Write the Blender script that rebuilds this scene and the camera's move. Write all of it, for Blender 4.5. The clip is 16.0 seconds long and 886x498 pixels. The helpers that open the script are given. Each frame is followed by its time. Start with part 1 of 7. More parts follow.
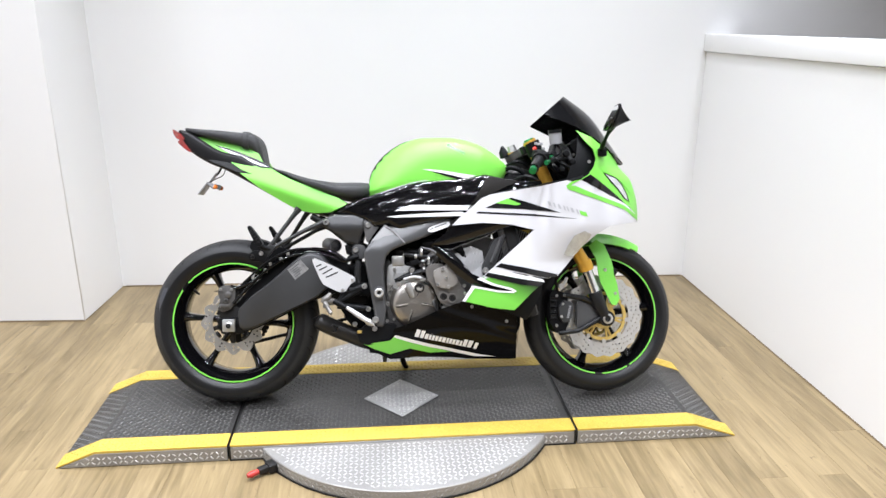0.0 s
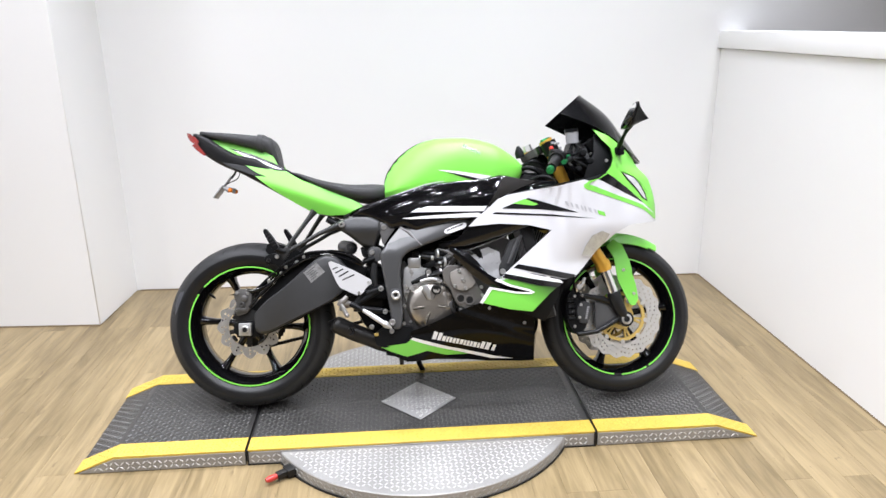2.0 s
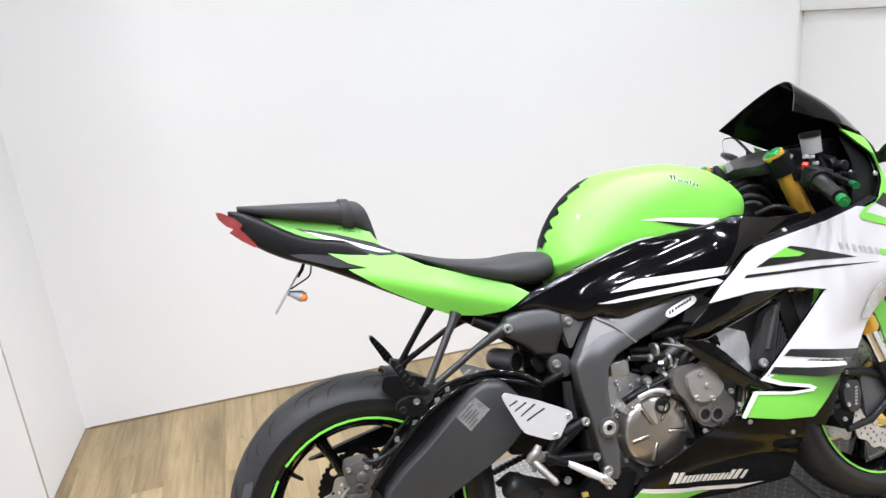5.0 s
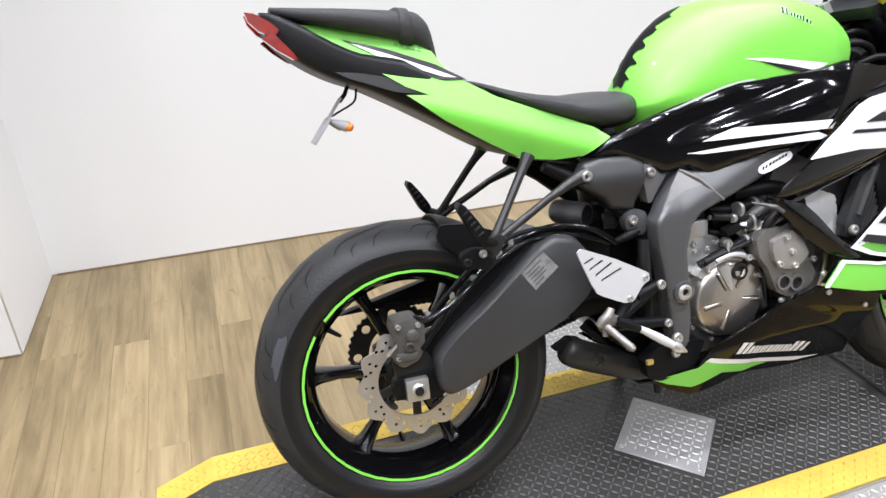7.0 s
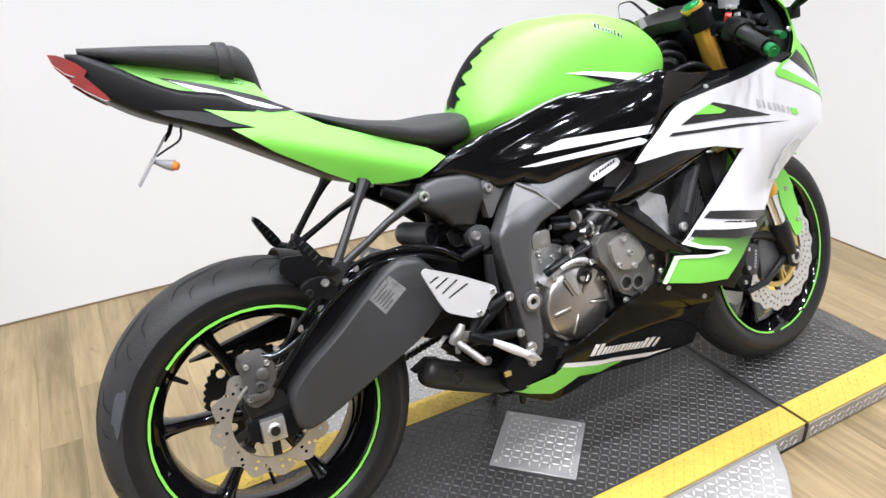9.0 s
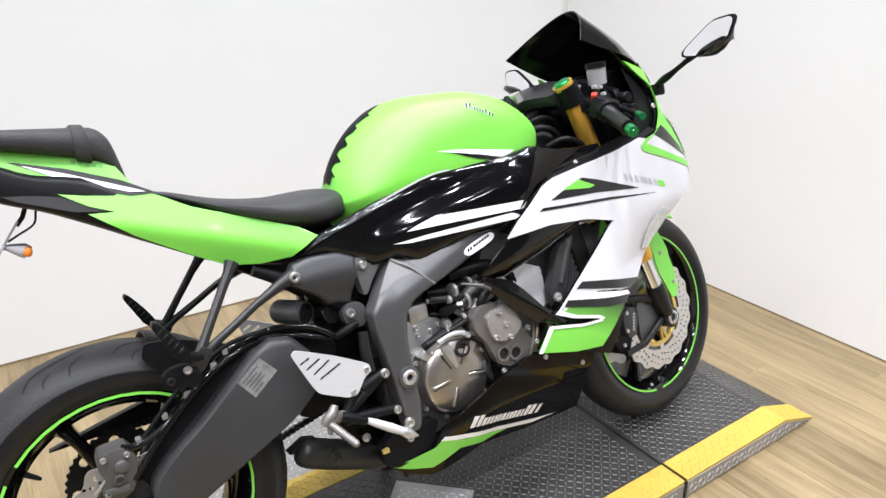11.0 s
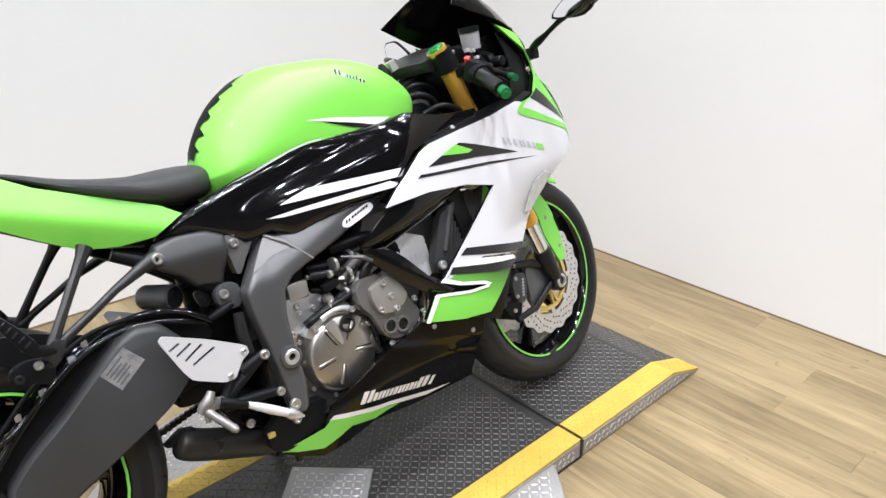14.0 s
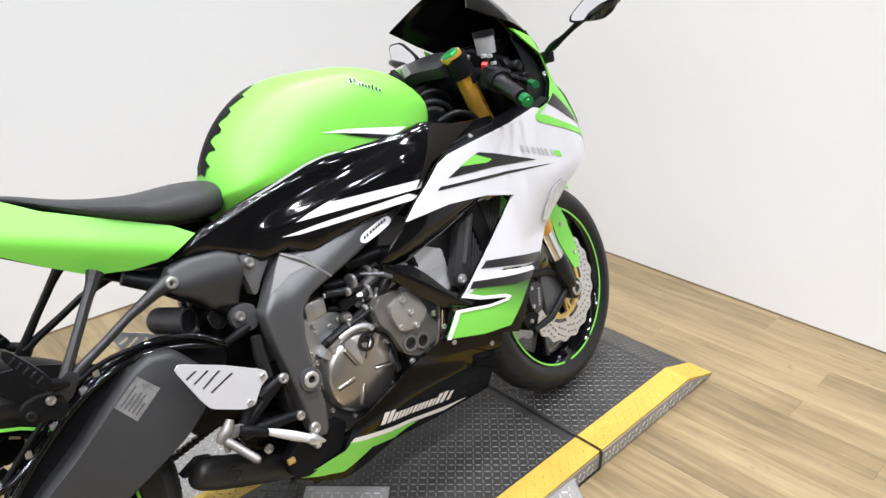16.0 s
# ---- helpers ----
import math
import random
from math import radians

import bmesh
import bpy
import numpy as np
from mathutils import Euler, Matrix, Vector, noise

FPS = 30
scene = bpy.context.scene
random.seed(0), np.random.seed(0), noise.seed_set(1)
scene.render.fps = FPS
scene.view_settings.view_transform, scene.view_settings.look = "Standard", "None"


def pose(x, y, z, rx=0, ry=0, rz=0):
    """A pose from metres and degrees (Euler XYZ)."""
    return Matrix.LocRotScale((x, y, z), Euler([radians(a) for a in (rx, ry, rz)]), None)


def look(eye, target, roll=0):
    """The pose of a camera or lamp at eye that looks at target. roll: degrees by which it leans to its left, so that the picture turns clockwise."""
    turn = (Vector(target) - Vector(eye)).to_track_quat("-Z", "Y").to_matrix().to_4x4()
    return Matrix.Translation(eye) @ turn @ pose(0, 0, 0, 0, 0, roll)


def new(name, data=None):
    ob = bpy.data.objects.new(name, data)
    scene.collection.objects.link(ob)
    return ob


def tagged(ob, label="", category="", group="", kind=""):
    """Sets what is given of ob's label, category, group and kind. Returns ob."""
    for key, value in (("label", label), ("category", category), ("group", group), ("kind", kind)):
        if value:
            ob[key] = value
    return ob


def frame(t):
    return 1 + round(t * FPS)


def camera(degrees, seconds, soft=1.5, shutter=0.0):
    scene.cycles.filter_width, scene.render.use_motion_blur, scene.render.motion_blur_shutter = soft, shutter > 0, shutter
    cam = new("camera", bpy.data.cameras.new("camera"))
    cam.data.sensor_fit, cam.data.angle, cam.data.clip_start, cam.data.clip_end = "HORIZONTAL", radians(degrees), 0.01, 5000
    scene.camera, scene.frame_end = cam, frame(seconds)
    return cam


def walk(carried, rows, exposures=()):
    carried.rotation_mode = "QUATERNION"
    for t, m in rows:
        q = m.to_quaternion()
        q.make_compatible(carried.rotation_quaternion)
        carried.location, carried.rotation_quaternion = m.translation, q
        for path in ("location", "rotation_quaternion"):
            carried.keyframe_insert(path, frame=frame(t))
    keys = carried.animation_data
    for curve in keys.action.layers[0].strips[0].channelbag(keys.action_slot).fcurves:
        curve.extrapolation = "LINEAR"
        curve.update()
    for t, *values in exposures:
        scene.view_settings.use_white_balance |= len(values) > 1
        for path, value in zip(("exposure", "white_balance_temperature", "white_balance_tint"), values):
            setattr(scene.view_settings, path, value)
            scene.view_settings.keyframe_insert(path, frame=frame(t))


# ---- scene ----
cam = camera(63.7, 16.0)
PATH = [
    (0, (-0.671, -2.14, 1.411), (-0.497, -0.241, 0.808), 0.2),
    (0.5, (-0.672, -2.148, 1.413), (-0.5, -0.246, 0.821), 0.1),
    (1, (-0.664, -2.15, 1.418), (-0.497, -0.246, 0.826), -0.8),
    (1.5, (-0.673, -2.139, 1.411), (-0.519, -0.236, 0.816), -0.4),
    (2, (-0.696, -2.118, 1.409), (-0.547, -0.217, 0.807), -0.6),
    (2.5, (-0.76, -2.052, 1.398), (-0.595, -0.162, 0.767), -2.9),
    (3, (-0.804, -1.914, 1.389), (-0.577, -0.039, 0.733), -1.9),
    (3.5, (-0.849, -1.652, 1.389), (-0.64, 0.236, 0.762), -1.4),
    (4, (-1.001, -1.428, 1.386), (-0.749, 0.464, 0.788), -2.0),
    (4.2, (-1.076, -1.343, 1.388), (-0.75, 0.54, 0.797), -3.4),
    (6.3, (-1.523, -0.73, 1.351), (-0.907, 1.034, 0.636), -3.1),
    (6.5, (-1.521, -0.733, 1.334), (-0.917, 1.004, 0.549), -1.3),
    (7, (-1.512, -0.761, 1.258), (-0.943, 0.904, 0.307), -1.1),
    (7.5, (-1.499, -0.777, 1.22), (-0.952, 0.84, 0.178), -0.6),
    (8, (-1.483, -0.789, 1.212), (-0.895, 0.811, 0.166), 0.4),
    (8.5, (-1.465, -0.797, 1.212), (-0.791, 0.781, 0.185), 0.5),
    (9, (-1.41, -0.807, 1.242), (-0.579, 0.785, 0.363), -2.5),
    (9.5, (-1.35, -0.821, 1.278), (-0.383, 0.741, 0.487), -2.0),
    (10, (-1.338, -0.831, 1.282), (-0.336, 0.717, 0.508), -1.0),
    (10.2, (-1.31, -0.836, 1.306), (-0.326, 0.71, 0.506), -0.6),
    (12.3, (-1.298, -0.846, 1.317), (-0.176, 0.647, 0.6), -1.3),
    (12.5, (-1.302, -0.849, 1.307), (-0.177, 0.649, 0.608), -1.4),
    (13, (-1.286, -0.852, 1.3), (-0.136, 0.617, 0.579), -1.2),
    (13.5, (-1.26, -0.862, 1.28), (-0.083, 0.563, 0.516), -1.2),
    (14, (-1.24, -0.864, 1.264), (-0.028, 0.497, 0.439), -1.0),
    (14.5, (-1.267, -0.842, 1.273), (-0.027, 0.508, 0.473), 0.7),
    (15, (-1.296, -0.808, 1.305), (-0.056, 0.57, 0.554), 0.5),
    (15.5, (-1.312, -0.794, 1.31), (-0.068, 0.587, 0.572), 0.7),
    (16, (-1.249, -0.766, 1.287), (-0.013, 0.558, 0.439), -1.2),
]
EXPOSURES = [(0.0, 0.05, 6430, 8.5), (2.0, 0.04, 6470, 9.5), (3.5, -0.02, 6470, 9.5), (6.5, -0.01, 6480, 9.5), (9.5, 0.03, 6480, 10), (12.5, -0.08, 6560, 9), (16.0, -0.11, 6550, 9)]
walk(cam, [(t, look(eye, target, roll)) for t, eye, target, roll in PATH], EXPOSURES)

# ---- light ----
from mathutils.geometry import delaunay_2d_cdt

world = bpy.data.worlds.new("world")
scene.world = world
world.use_nodes = True
world.node_tree.nodes["Background"].inputs[0].default_value = (0.9, 0.95, 1.0, 1)
world.node_tree.nodes["Background"].inputs[1].default_value = 0.05


def ceiling_lamp(x, y, z, watts, radius):
    data = bpy.data.lights.new("ceiling_spot", "AREA")
    data.shape, data.size, data.energy = "DISK", radius * 2, watts
    data.color, data.spread = (0.90, 0.915, 1.0), radians(118)
    ob = new("ceiling_spot_light", data)
    ob.location = (x, y, z)
    return ob


LAMPS = [(x + shift, y) for x in (-2.7, -2.1, -1.5, -0.9, -0.3, 0.3, 0.9) for y, shift in ((-2.2, -0.22), (-1.15, 0.08), (-0.1, -0.07), (0.95, 0.23))]
CEIL = 2.85


# ---- materials ----
def mat(name, colour, rough=0.5, metal=0.0, vary=0.08, scale=8.0, bump=0.0, fine=180.0, coat=0.0, rough_vary=0.06, spec=0.5):
    """A surface with large soft variation, fine grain, and a little relief."""
    m = bpy.data.materials.new(name)
    m.use_nodes = True
    nt = m.node_tree
    b = nt.nodes["Principled BSDF"]
    co = nt.nodes.new("ShaderNodeTexCoord")
    n1, n2 = nt.nodes.new("ShaderNodeTexNoise"), nt.nodes.new("ShaderNodeTexNoise")
    n1.inputs["Scale"].default_value, n1.inputs["Detail"].default_value = scale, 4
    n2.inputs["Scale"].default_value, n2.inputs["Detail"].default_value = fine, 2
    nt.links.new(co.outputs["Object"], n1.inputs["Vector"])
    nt.links.new(co.outputs["Object"], n2.inputs["Vector"])
    mix = nt.nodes.new("ShaderNodeMix")
    mix.data_type = "FLOAT"
    mix.inputs[0].default_value = 0.35
    nt.links.new(n1.outputs["Fac"], mix.inputs[2])
    nt.links.new(n2.outputs["Fac"], mix.inputs[3])
    ramp = nt.nodes.new("ShaderNodeMix")
    ramp.data_type = "RGBA"
    ramp.inputs[6].default_value = (*[max(0, c * (1 - vary)) for c in colour], 1)
    ramp.inputs[7].default_value = (*[min(1, c * (1 + vary)) for c in colour], 1)
    nt.links.new(mix.outputs[0], ramp.inputs[0])
    nt.links.new(ramp.outputs[2], b.inputs["Base Color"])
    rr = nt.nodes.new("ShaderNodeMapRange")
    rr.inputs[3].default_value, rr.inputs[4].default_value = max(0.02, rough - rough_vary), min(1, rough + rough_vary)
    nt.links.new(n1.outputs["Fac"], rr.inputs[0])
    nt.links.new(rr.outputs[0], b.inputs["Roughness"])
    b.inputs["Metallic"].default_value = metal
    b.inputs["Specular IOR Level"].default_value = spec
    b.inputs["Coat Weight"].default_value = coat
    b.inputs["Coat Roughness"].default_value = 0.03
    if bump:
        bp = nt.nodes.new("ShaderNodeBump")
        bp.inputs["Strength"].default_value, bp.inputs["Distance"].default_value = min(1.0, bump), 0.002
        nt.links.new(n2.outputs["Fac"], bp.inputs["Height"])
        nt.links.new(bp.outputs[0], b.inputs["Normal"])
    return m


def plank_mat():
    """Warm washed oak: streaks along y, dark knots and pores, each plank of its own tone."""
    m = bpy.data.materials.new("washed_oak")
    m.use_nodes = True
    nt = m.node_tree
    b = nt.nodes["Principled BSDF"]
    co, info = nt.nodes.new("ShaderNodeTexCoord"), nt.nodes.new("ShaderNodeObjectInfo")
    add = nt.nodes.new("ShaderNodeVectorMath")
    add.operation = "MULTIPLY_ADD"
    nt.links.new(info.outputs["Random"], add.inputs[0])
    add.inputs[1].default_value = (37.0, 91.0, 13.0)
    nt.links.new(co.outputs["Object"], add.inputs[2])

    def streaks(sx, sy, detail, twist):
        mp = nt.nodes.new("ShaderNodeMapping")
        mp.inputs["Scale"].default_value = (sx, sy, 1)
        nz = nt.nodes.new("ShaderNodeTexNoise")
        nz.inputs["Scale"].default_value, nz.inputs["Detail"].default_value = 1.0, detail
        nz.inputs["Roughness"].default_value, nz.inputs["Distortion"].default_value = 0.6, twist
        nt.links.new(add.outputs[0], mp.inputs[0])
        nt.links.new(mp.outputs[0], nz.inputs["Vector"])
        return nz.outputs["Fac"]

    def sums(x, k, y):
        n = nt.nodes.new("ShaderNodeMath")
        n.operation = "MULTIPLY_ADD"
        n.inputs[1].default_value = k
        nt.links.new(x, n.inputs[0])
        if isinstance(y, float):
            n.inputs[2].default_value = y
        else:
            nt.links.new(y, n.inputs[2])
        return n.outputs[0]

    broad, grain, pores = streaks(15.0, 2.3, 4, 0.6), streaks(58.0, 3.4, 5, 0.4), streaks(34.0, 10.0, 2, 1.2)
    tone = sums(info.outputs["Random"], 0.13, sums(grain, 0.46, sums(broad, 0.48, -0.04)))
    ramp = nt.nodes.new("ShaderNodeValToRGB")
    e = ramp.color_ramp.elements
    e[0].position, e[0].color = 0.32, (0.128, 0.092, 0.043, 1)
    e[1].position, e[1].color = 0.68, (0.322, 0.243, 0.129, 1)
    mid = e.new(0.50)
    mid.color = (0.222, 0.165, 0.084, 1)
    nt.links.new(tone, ramp.inputs[0])
    knot = nt.nodes.new("ShaderNodeMapRange")
    knot.inputs[1].default_value, knot.inputs[2].default_value = 0.66, 0.76
    knot.inputs[3].default_value, knot.inputs[4].default_value = 0.0, 0.6
    nt.links.new(pores, knot.inputs[0])
    mix = nt.nodes.new("ShaderNodeMix")
    mix.data_type = "RGBA"
    mix.inputs[7].default_value = (0.10, 0.068, 0.036, 1)
    nt.links.new(knot.outputs[0], mix.inputs[0])
    nt.links.new(ramp.outputs[0], mix.inputs[6])
    nt.links.new(mix.outputs[2], b.inputs["Base Color"])
    b.inputs["Roughness"].default_value = 0.36
    bp = nt.nodes.new("ShaderNodeBump")
    bp.inputs["Strength"].default_value, bp.inputs["Distance"].default_value = 0.25, 0.001
    nt.links.new(grain, bp.inputs["Height"])
    nt.links.new(bp.outputs[0], b.inputs["Normal"])
    return m


WALL = mat("white_wall_paint", (0.82, 0.82, 0.815), 0.6, vary=0.02, scale=1.2, bump=0.05, fine=260)
SHOP = mat("dark_shop_wall", (0.20, 0.195, 0.19), 0.6, vary=0.3, scale=0.9, bump=0.1)
BEIGE = mat("far_wall_paint", (0.72, 0.70, 0.67), 0.6, vary=0.05, scale=0.8, bump=0.1)
CEILING = mat("ceiling_paint", (0.10, 0.10, 0.105), 0.8, vary=0.03, scale=2, bump=0.2)
OAK = plank_mat()
GAP = mat("plank_joint", (0.19, 0.14, 0.085), 0.8)
GREEN = mat("lime_green_paint", (0.185, 0.60, 0.072), 0.42, vary=0.03, scale=3, coat=0.05, rough_vary=0.03)
GREEN_ANO = mat("green_anodised", (0.03, 0.30, 0.10), 0.3, 0.8)
WHITE = mat("pearl_white_paint", (0.61, 0.61, 0.63), 0.42, vary=0.02, scale=3, coat=0.25, rough_vary=0.03)
DECAL = mat("white_decal", (0.85, 0.85, 0.86), 0.3, vary=0.03)
SILVER_DECAL = mat("silver_decal", (0.42, 0.42, 0.44), 0.35, vary=0.1)
WORN = mat("worn_sticker", (0.23, 0.23, 0.228), 0.36, 0.35, vary=0.97, scale=70, fine=260)
BLACK = mat("gloss_black_paint", (0.003, 0.003, 0.0035), 0.07, vary=0.2, rough_vary=0.03)
BELLY = mat("black_belly_paint", (0.0025, 0.0025, 0.0028), 0.06, vary=0.2, rough_vary=0.015, spec=0.09)
BLACK_DECAL = mat("black_decal", (0.008, 0.008, 0.009), 0.25)
SATIN = mat("satin_black_plastic", (0.0048, 0.0050, 0.0055), 0.42, vary=0.2, bump=0.2, fine=400, spec=0.14)
STRUT = mat("grey_cast_strut", (0.024, 0.024, 0.0238), 0.36, 0.35, vary=0.16, scale=24, bump=0.15, fine=300, spec=0.4)
HANGER = mat("satin_grey_casting", (0.014, 0.0143, 0.0147), 0.38, 0.3, vary=0.2, scale=24, bump=0.15, fine=300, spec=0.3)
NAVY = mat("dark_tail_plastic", (0.0085, 0.0085, 0.0092), 0.42, vary=0.2, scale=14, bump=0.2, fine=400, spec=0.2)
EXHAUST = mat("satin_black_exhaust", (0.018, 0.0168, 0.0155), 0.40, 0.2, vary=0.25, scale=14, bump=0.15, spec=0.3)
DARK = mat("dark_metal", (0.022, 0.0215, 0.021), 0.45, 0.6, vary=0.3, scale=20)
FRAME = mat("graphite_frame_paint", (0.061, 0.0615, 0.063), 0.33, 0.15, vary=0.14, scale=10, bump=0.1, fine=500, spec=0.75)
FRAME_LIGHT = mat("graphite_bracket_paint", (0.135, 0.132, 0.13), 0.38, 0.35, vary=0.1, scale=10)
PLATE = mat("graphite_cover_plastic", (0.034, 0.0345, 0.0355), 0.38, 0.2, vary=0.12, scale=10, bump=0.1, fine=500, spec=0.4)
MUFFLER = mat("muffler_black_heat_paint", (0.040, 0.0404, 0.041), 0.42, 0.2, vary=0.15, scale=14, bump=0.15, spec=0.3)
RUBBER = mat("tyre_rubber", (0.023, 0.0232, 0.0238), 0.5, vary=0.6, scale=14, bump=0.4, fine=240, spec=0.25)
SIDEWALL = mat("tyre_sidewall_rubber", (0.0085, 0.0087, 0.0092), 0.34, vary=0.25, scale=16, bump=0.2, fine=240, spec=0.35)
SEAT = mat("seat_vinyl", (0.034, 0.034, 0.0345), 0.5, vary=0.15, scale=12, bump=0.6, fine=420, spec=0.25)
STEEL = mat("brushed_steel", (0.60, 0.59, 0.57), 0.34, 0.9, vary=0.15, scale=30, bump=0.2, fine=300)
ALU = mat("cast_aluminium", (0.55, 0.55, 0.54), 0.4, 0.9, vary=0.12, scale=22, bump=0.3, fine=260)
CASE = mat("bronze_grey_engine_case", (0.47, 0.44, 0.40), 0.30, 0.95, vary=0.14, scale=18, bump=0.2, fine=320)
CAP = mat("bare_cast_cap", (0.30, 0.283, 0.262), 0.42, 0.5, vary=0.15, scale=26, bump=0.3, fine=300)
ENGINE = mat("grey_brown_engine_casting", (0.18, 0.17, 0.158), 0.34, 0.5, vary=0.18, scale=26, bump=0.3, fine=300)
ENGINE_DARK = mat("dark_engine_casting", (0.095, 0.091, 0.086), 0.46, 0.55, vary=0.3, scale=24, bump=0.3)
CASE_DARK = mat("engine_block_dark", (0.07, 0.0675, 0.065), 0.5, 0.6, vary=0.3, scale=24, bump=0.3)
GOLD_PALE = mat("pale_gold_anodised", (0.60, 0.43, 0.13), 0.34, 0.5, vary=0.1, scale=20)
GOLD = mat("gold_anodised", (0.74, 0.41, 0.06), 0.32, 0.55, vary=0.08, scale=20)
CHROME = mat("chrome", (0.75, 0.75, 0.76), 0.1, 1.0, vary=0.05, rough_vary=0.03)
RED = mat("red_lens", (0.23, 0.012, 0.009), 0.12, vary=0.6, scale=40, coat=1.0)
LATCH_RED = mat("latch_red_rubber", (0.42, 0.03, 0.022), 0.45, vary=0.2)
RED_SWITCH = mat("red_switch", (0.65, 0.03, 0.02), 0.35)
MUTED = mat("muted_green_mark", (0.09, 0.36, 0.05), 0.4)
AMBER = mat("amber_lens", (0.80, 0.22, 0.03), 0.2, vary=0.1, coat=1.0)
CLEAR = mat("clear_lens", (0.52, 0.53, 0.52), 0.10, 0.3, vary=0.55, scale=45, coat=1.0)
SMOKE = mat("smoked_screen", (0.004, 0.004, 0.0045), 0.10, vary=0.2, rough_vary=0.02, spec=0.3)
TRIM = mat("matt_brown_black_trim", (0.010, 0.0085, 0.0072), 0.40, vary=0.25, scale=14, bump=0.2, fine=400, spec=0.13)
DARK_GREY = mat("dark_grey_plastic", (0.085, 0.085, 0.088), 0.4, vary=0.15)
GREY_PLASTIC = mat("grey_plastic", (0.30, 0.30, 0.31), 0.4, vary=0.1)
# paler than the deck coating, both for wear and for painted-in glints
WORN_LIT_TREAD = mat("worn_lit_tread_bars", (0.112, 0.109, 0.103), 0.36, 0.3, vary=0.65, scale=7, bump=0.3, fine=160)
MAT_BLACK = mat("deck_black_coating", (0.038, 0.0368, 0.0352), 0.36, 0.12, vary=0.35, scale=9, bump=0.5, fine=160)
YELLOW = mat("yellow_safety_paint", (0.52, 0.36, 0.058), 0.5, vary=0.24, scale=16, bump=0.4, fine=150)
COVER = mat("bright_cover_plate", (0.37, 0.367, 0.36), 0.38, 0.4, vary=0.14, scale=14, bump=0.3, fine=200)
TREAD = mat("bare_tread_plate", (0.32, 0.313, 0.30), 0.40, 0.45, vary=0.45, scale=4, bump=0.3, fine=200)
# paler than the plates: the light on the raised bars is in the colour
TREAD_BAR = mat("lightened_tread_bars", (0.60, 0.593, 0.58), 0.30, 0.4, vary=0.4, scale=5, bump=0.2, fine=200)
BRIGHT_ALU = mat("bead_blasted_aluminium", (0.55, 0.55, 0.555), 0.42, 0.25, vary=0.06, scale=30, bump=0.15, fine=500)
RADIATOR = mat("radiator_core", (0.12, 0.12, 0.12), 0.5, 0.6, vary=0.3, scale=60, bump=0.6)
MIRROR = mat("mirror_glass", (0.9, 0.9, 0.92), 0.03, 1.0, vary=0.01, rough_vary=0.01)


def fade_mat():
    """Lime paint that fades to black towards the upper front of the lower wing."""
    m = GREEN.copy()
    m.name = "green_to_black_fade_paint"
    nt = m.node_tree
    bs = nt.nodes["Principled BSDF"]
    old = bs.inputs["Base Color"].links[0].from_socket
    co = nt.nodes.new("ShaderNodeTexCoord")
    dot = nt.nodes.new("ShaderNodeVectorMath")
    dot.operation = "DOT_PRODUCT"
    dot.inputs[1].default_value = (0.5, 0.0, 1.0)
    rng_node = nt.nodes.new("ShaderNodeMapRange")
    rng_node.inputs[1].default_value, rng_node.inputs[2].default_value = 0.570, 0.672
    mix = nt.nodes.new("ShaderNodeMix")
    mix.data_type = "RGBA"
    mix.inputs[7].default_value = (0.004, 0.004, 0.004, 1)
    nt.links.new(co.outputs["Object"], dot.inputs[0])
    nt.links.new(dot.outputs["Value"], rng_node.inputs[0])
    nt.links.new(rng_node.outputs[0], mix.inputs[0])
    nt.links.new(old, mix.inputs[6])
    nt.links.new(mix.outputs[2], bs.inputs["Base Color"])
    return m


FADE = fade_mat()
LAMP = bpy.data.materials.new("lamp_glow")
LAMP.use_nodes = True
LAMP.node_tree.nodes["Principled BSDF"].inputs["Emission Color"].default_value = (1, 0.95, 0.87, 1)
LAMP.node_tree.nodes["Principled BSDF"].inputs["Emission Strength"].default_value = 6.0


# ---- shape helpers ----
def mesh_of(bm, name, material, smooth=True):
    me = bpy.data.meshes.new(name)
    bmesh.ops.recalc_face_normals(bm, faces=bm.faces)
    bm.to_mesh(me)
    bm.free()
    me.materials.append(material)
    if smooth:
        me.polygons.foreach_set("use_smooth", [True] * len(me.polygons))
        me.set_sharp_from_angle(angle=radians(38))
    return me


def part(name, bm, material, parent=None, label="", smooth=True):
    ob = new(name, mesh_of(bm, name, material, smooth))
    ob.parent = parent
    if label:
        ob["label"] = label
    return ob


def thing(name, label, category, m=None, group="", kind=""):
    ob = new(name)
    ob.empty_display_size = 0.1
    if m is not None:
        ob.matrix_world = m
    return tagged(ob, label, category, group, kind)


def merge(*bms):
    out = bms[0]
    for b in bms[1:]:
        me = bpy.data.meshes.new("tmp")
        b.to_mesh(me)
        b.free()
        out.from_mesh(me)
        bpy.data.meshes.remove(me)
    return out


def moved(bm, m):
    bmesh.ops.transform(bm, matrix=m, verts=bm.verts)
    return bm


def mirrored(bm):
    for v in bm.verts:
        v.co.y = -v.co.y
    bmesh.ops.reverse_faces(bm, faces=bm.faces)
    return bm


def box(x0, x1, y0, y1, z0, z1, bevel=0.0, seg=2):
    bm = bmesh.new()
    bmesh.ops.create_cube(bm, size=1)
    for v in bm.verts:
        v.co = ((x0 + x1) / 2 + v.co.x * (x1 - x0), (y0 + y1) / 2 + v.co.y * (y1 - y0), (z0 + z1) / 2 + v.co.z * (z1 - z0))
    if bevel:
        bmesh.ops.bevel(bm, geom=bm.edges[:], offset=bevel, segments=seg, affect="EDGES", profile=0.6)
    return bm


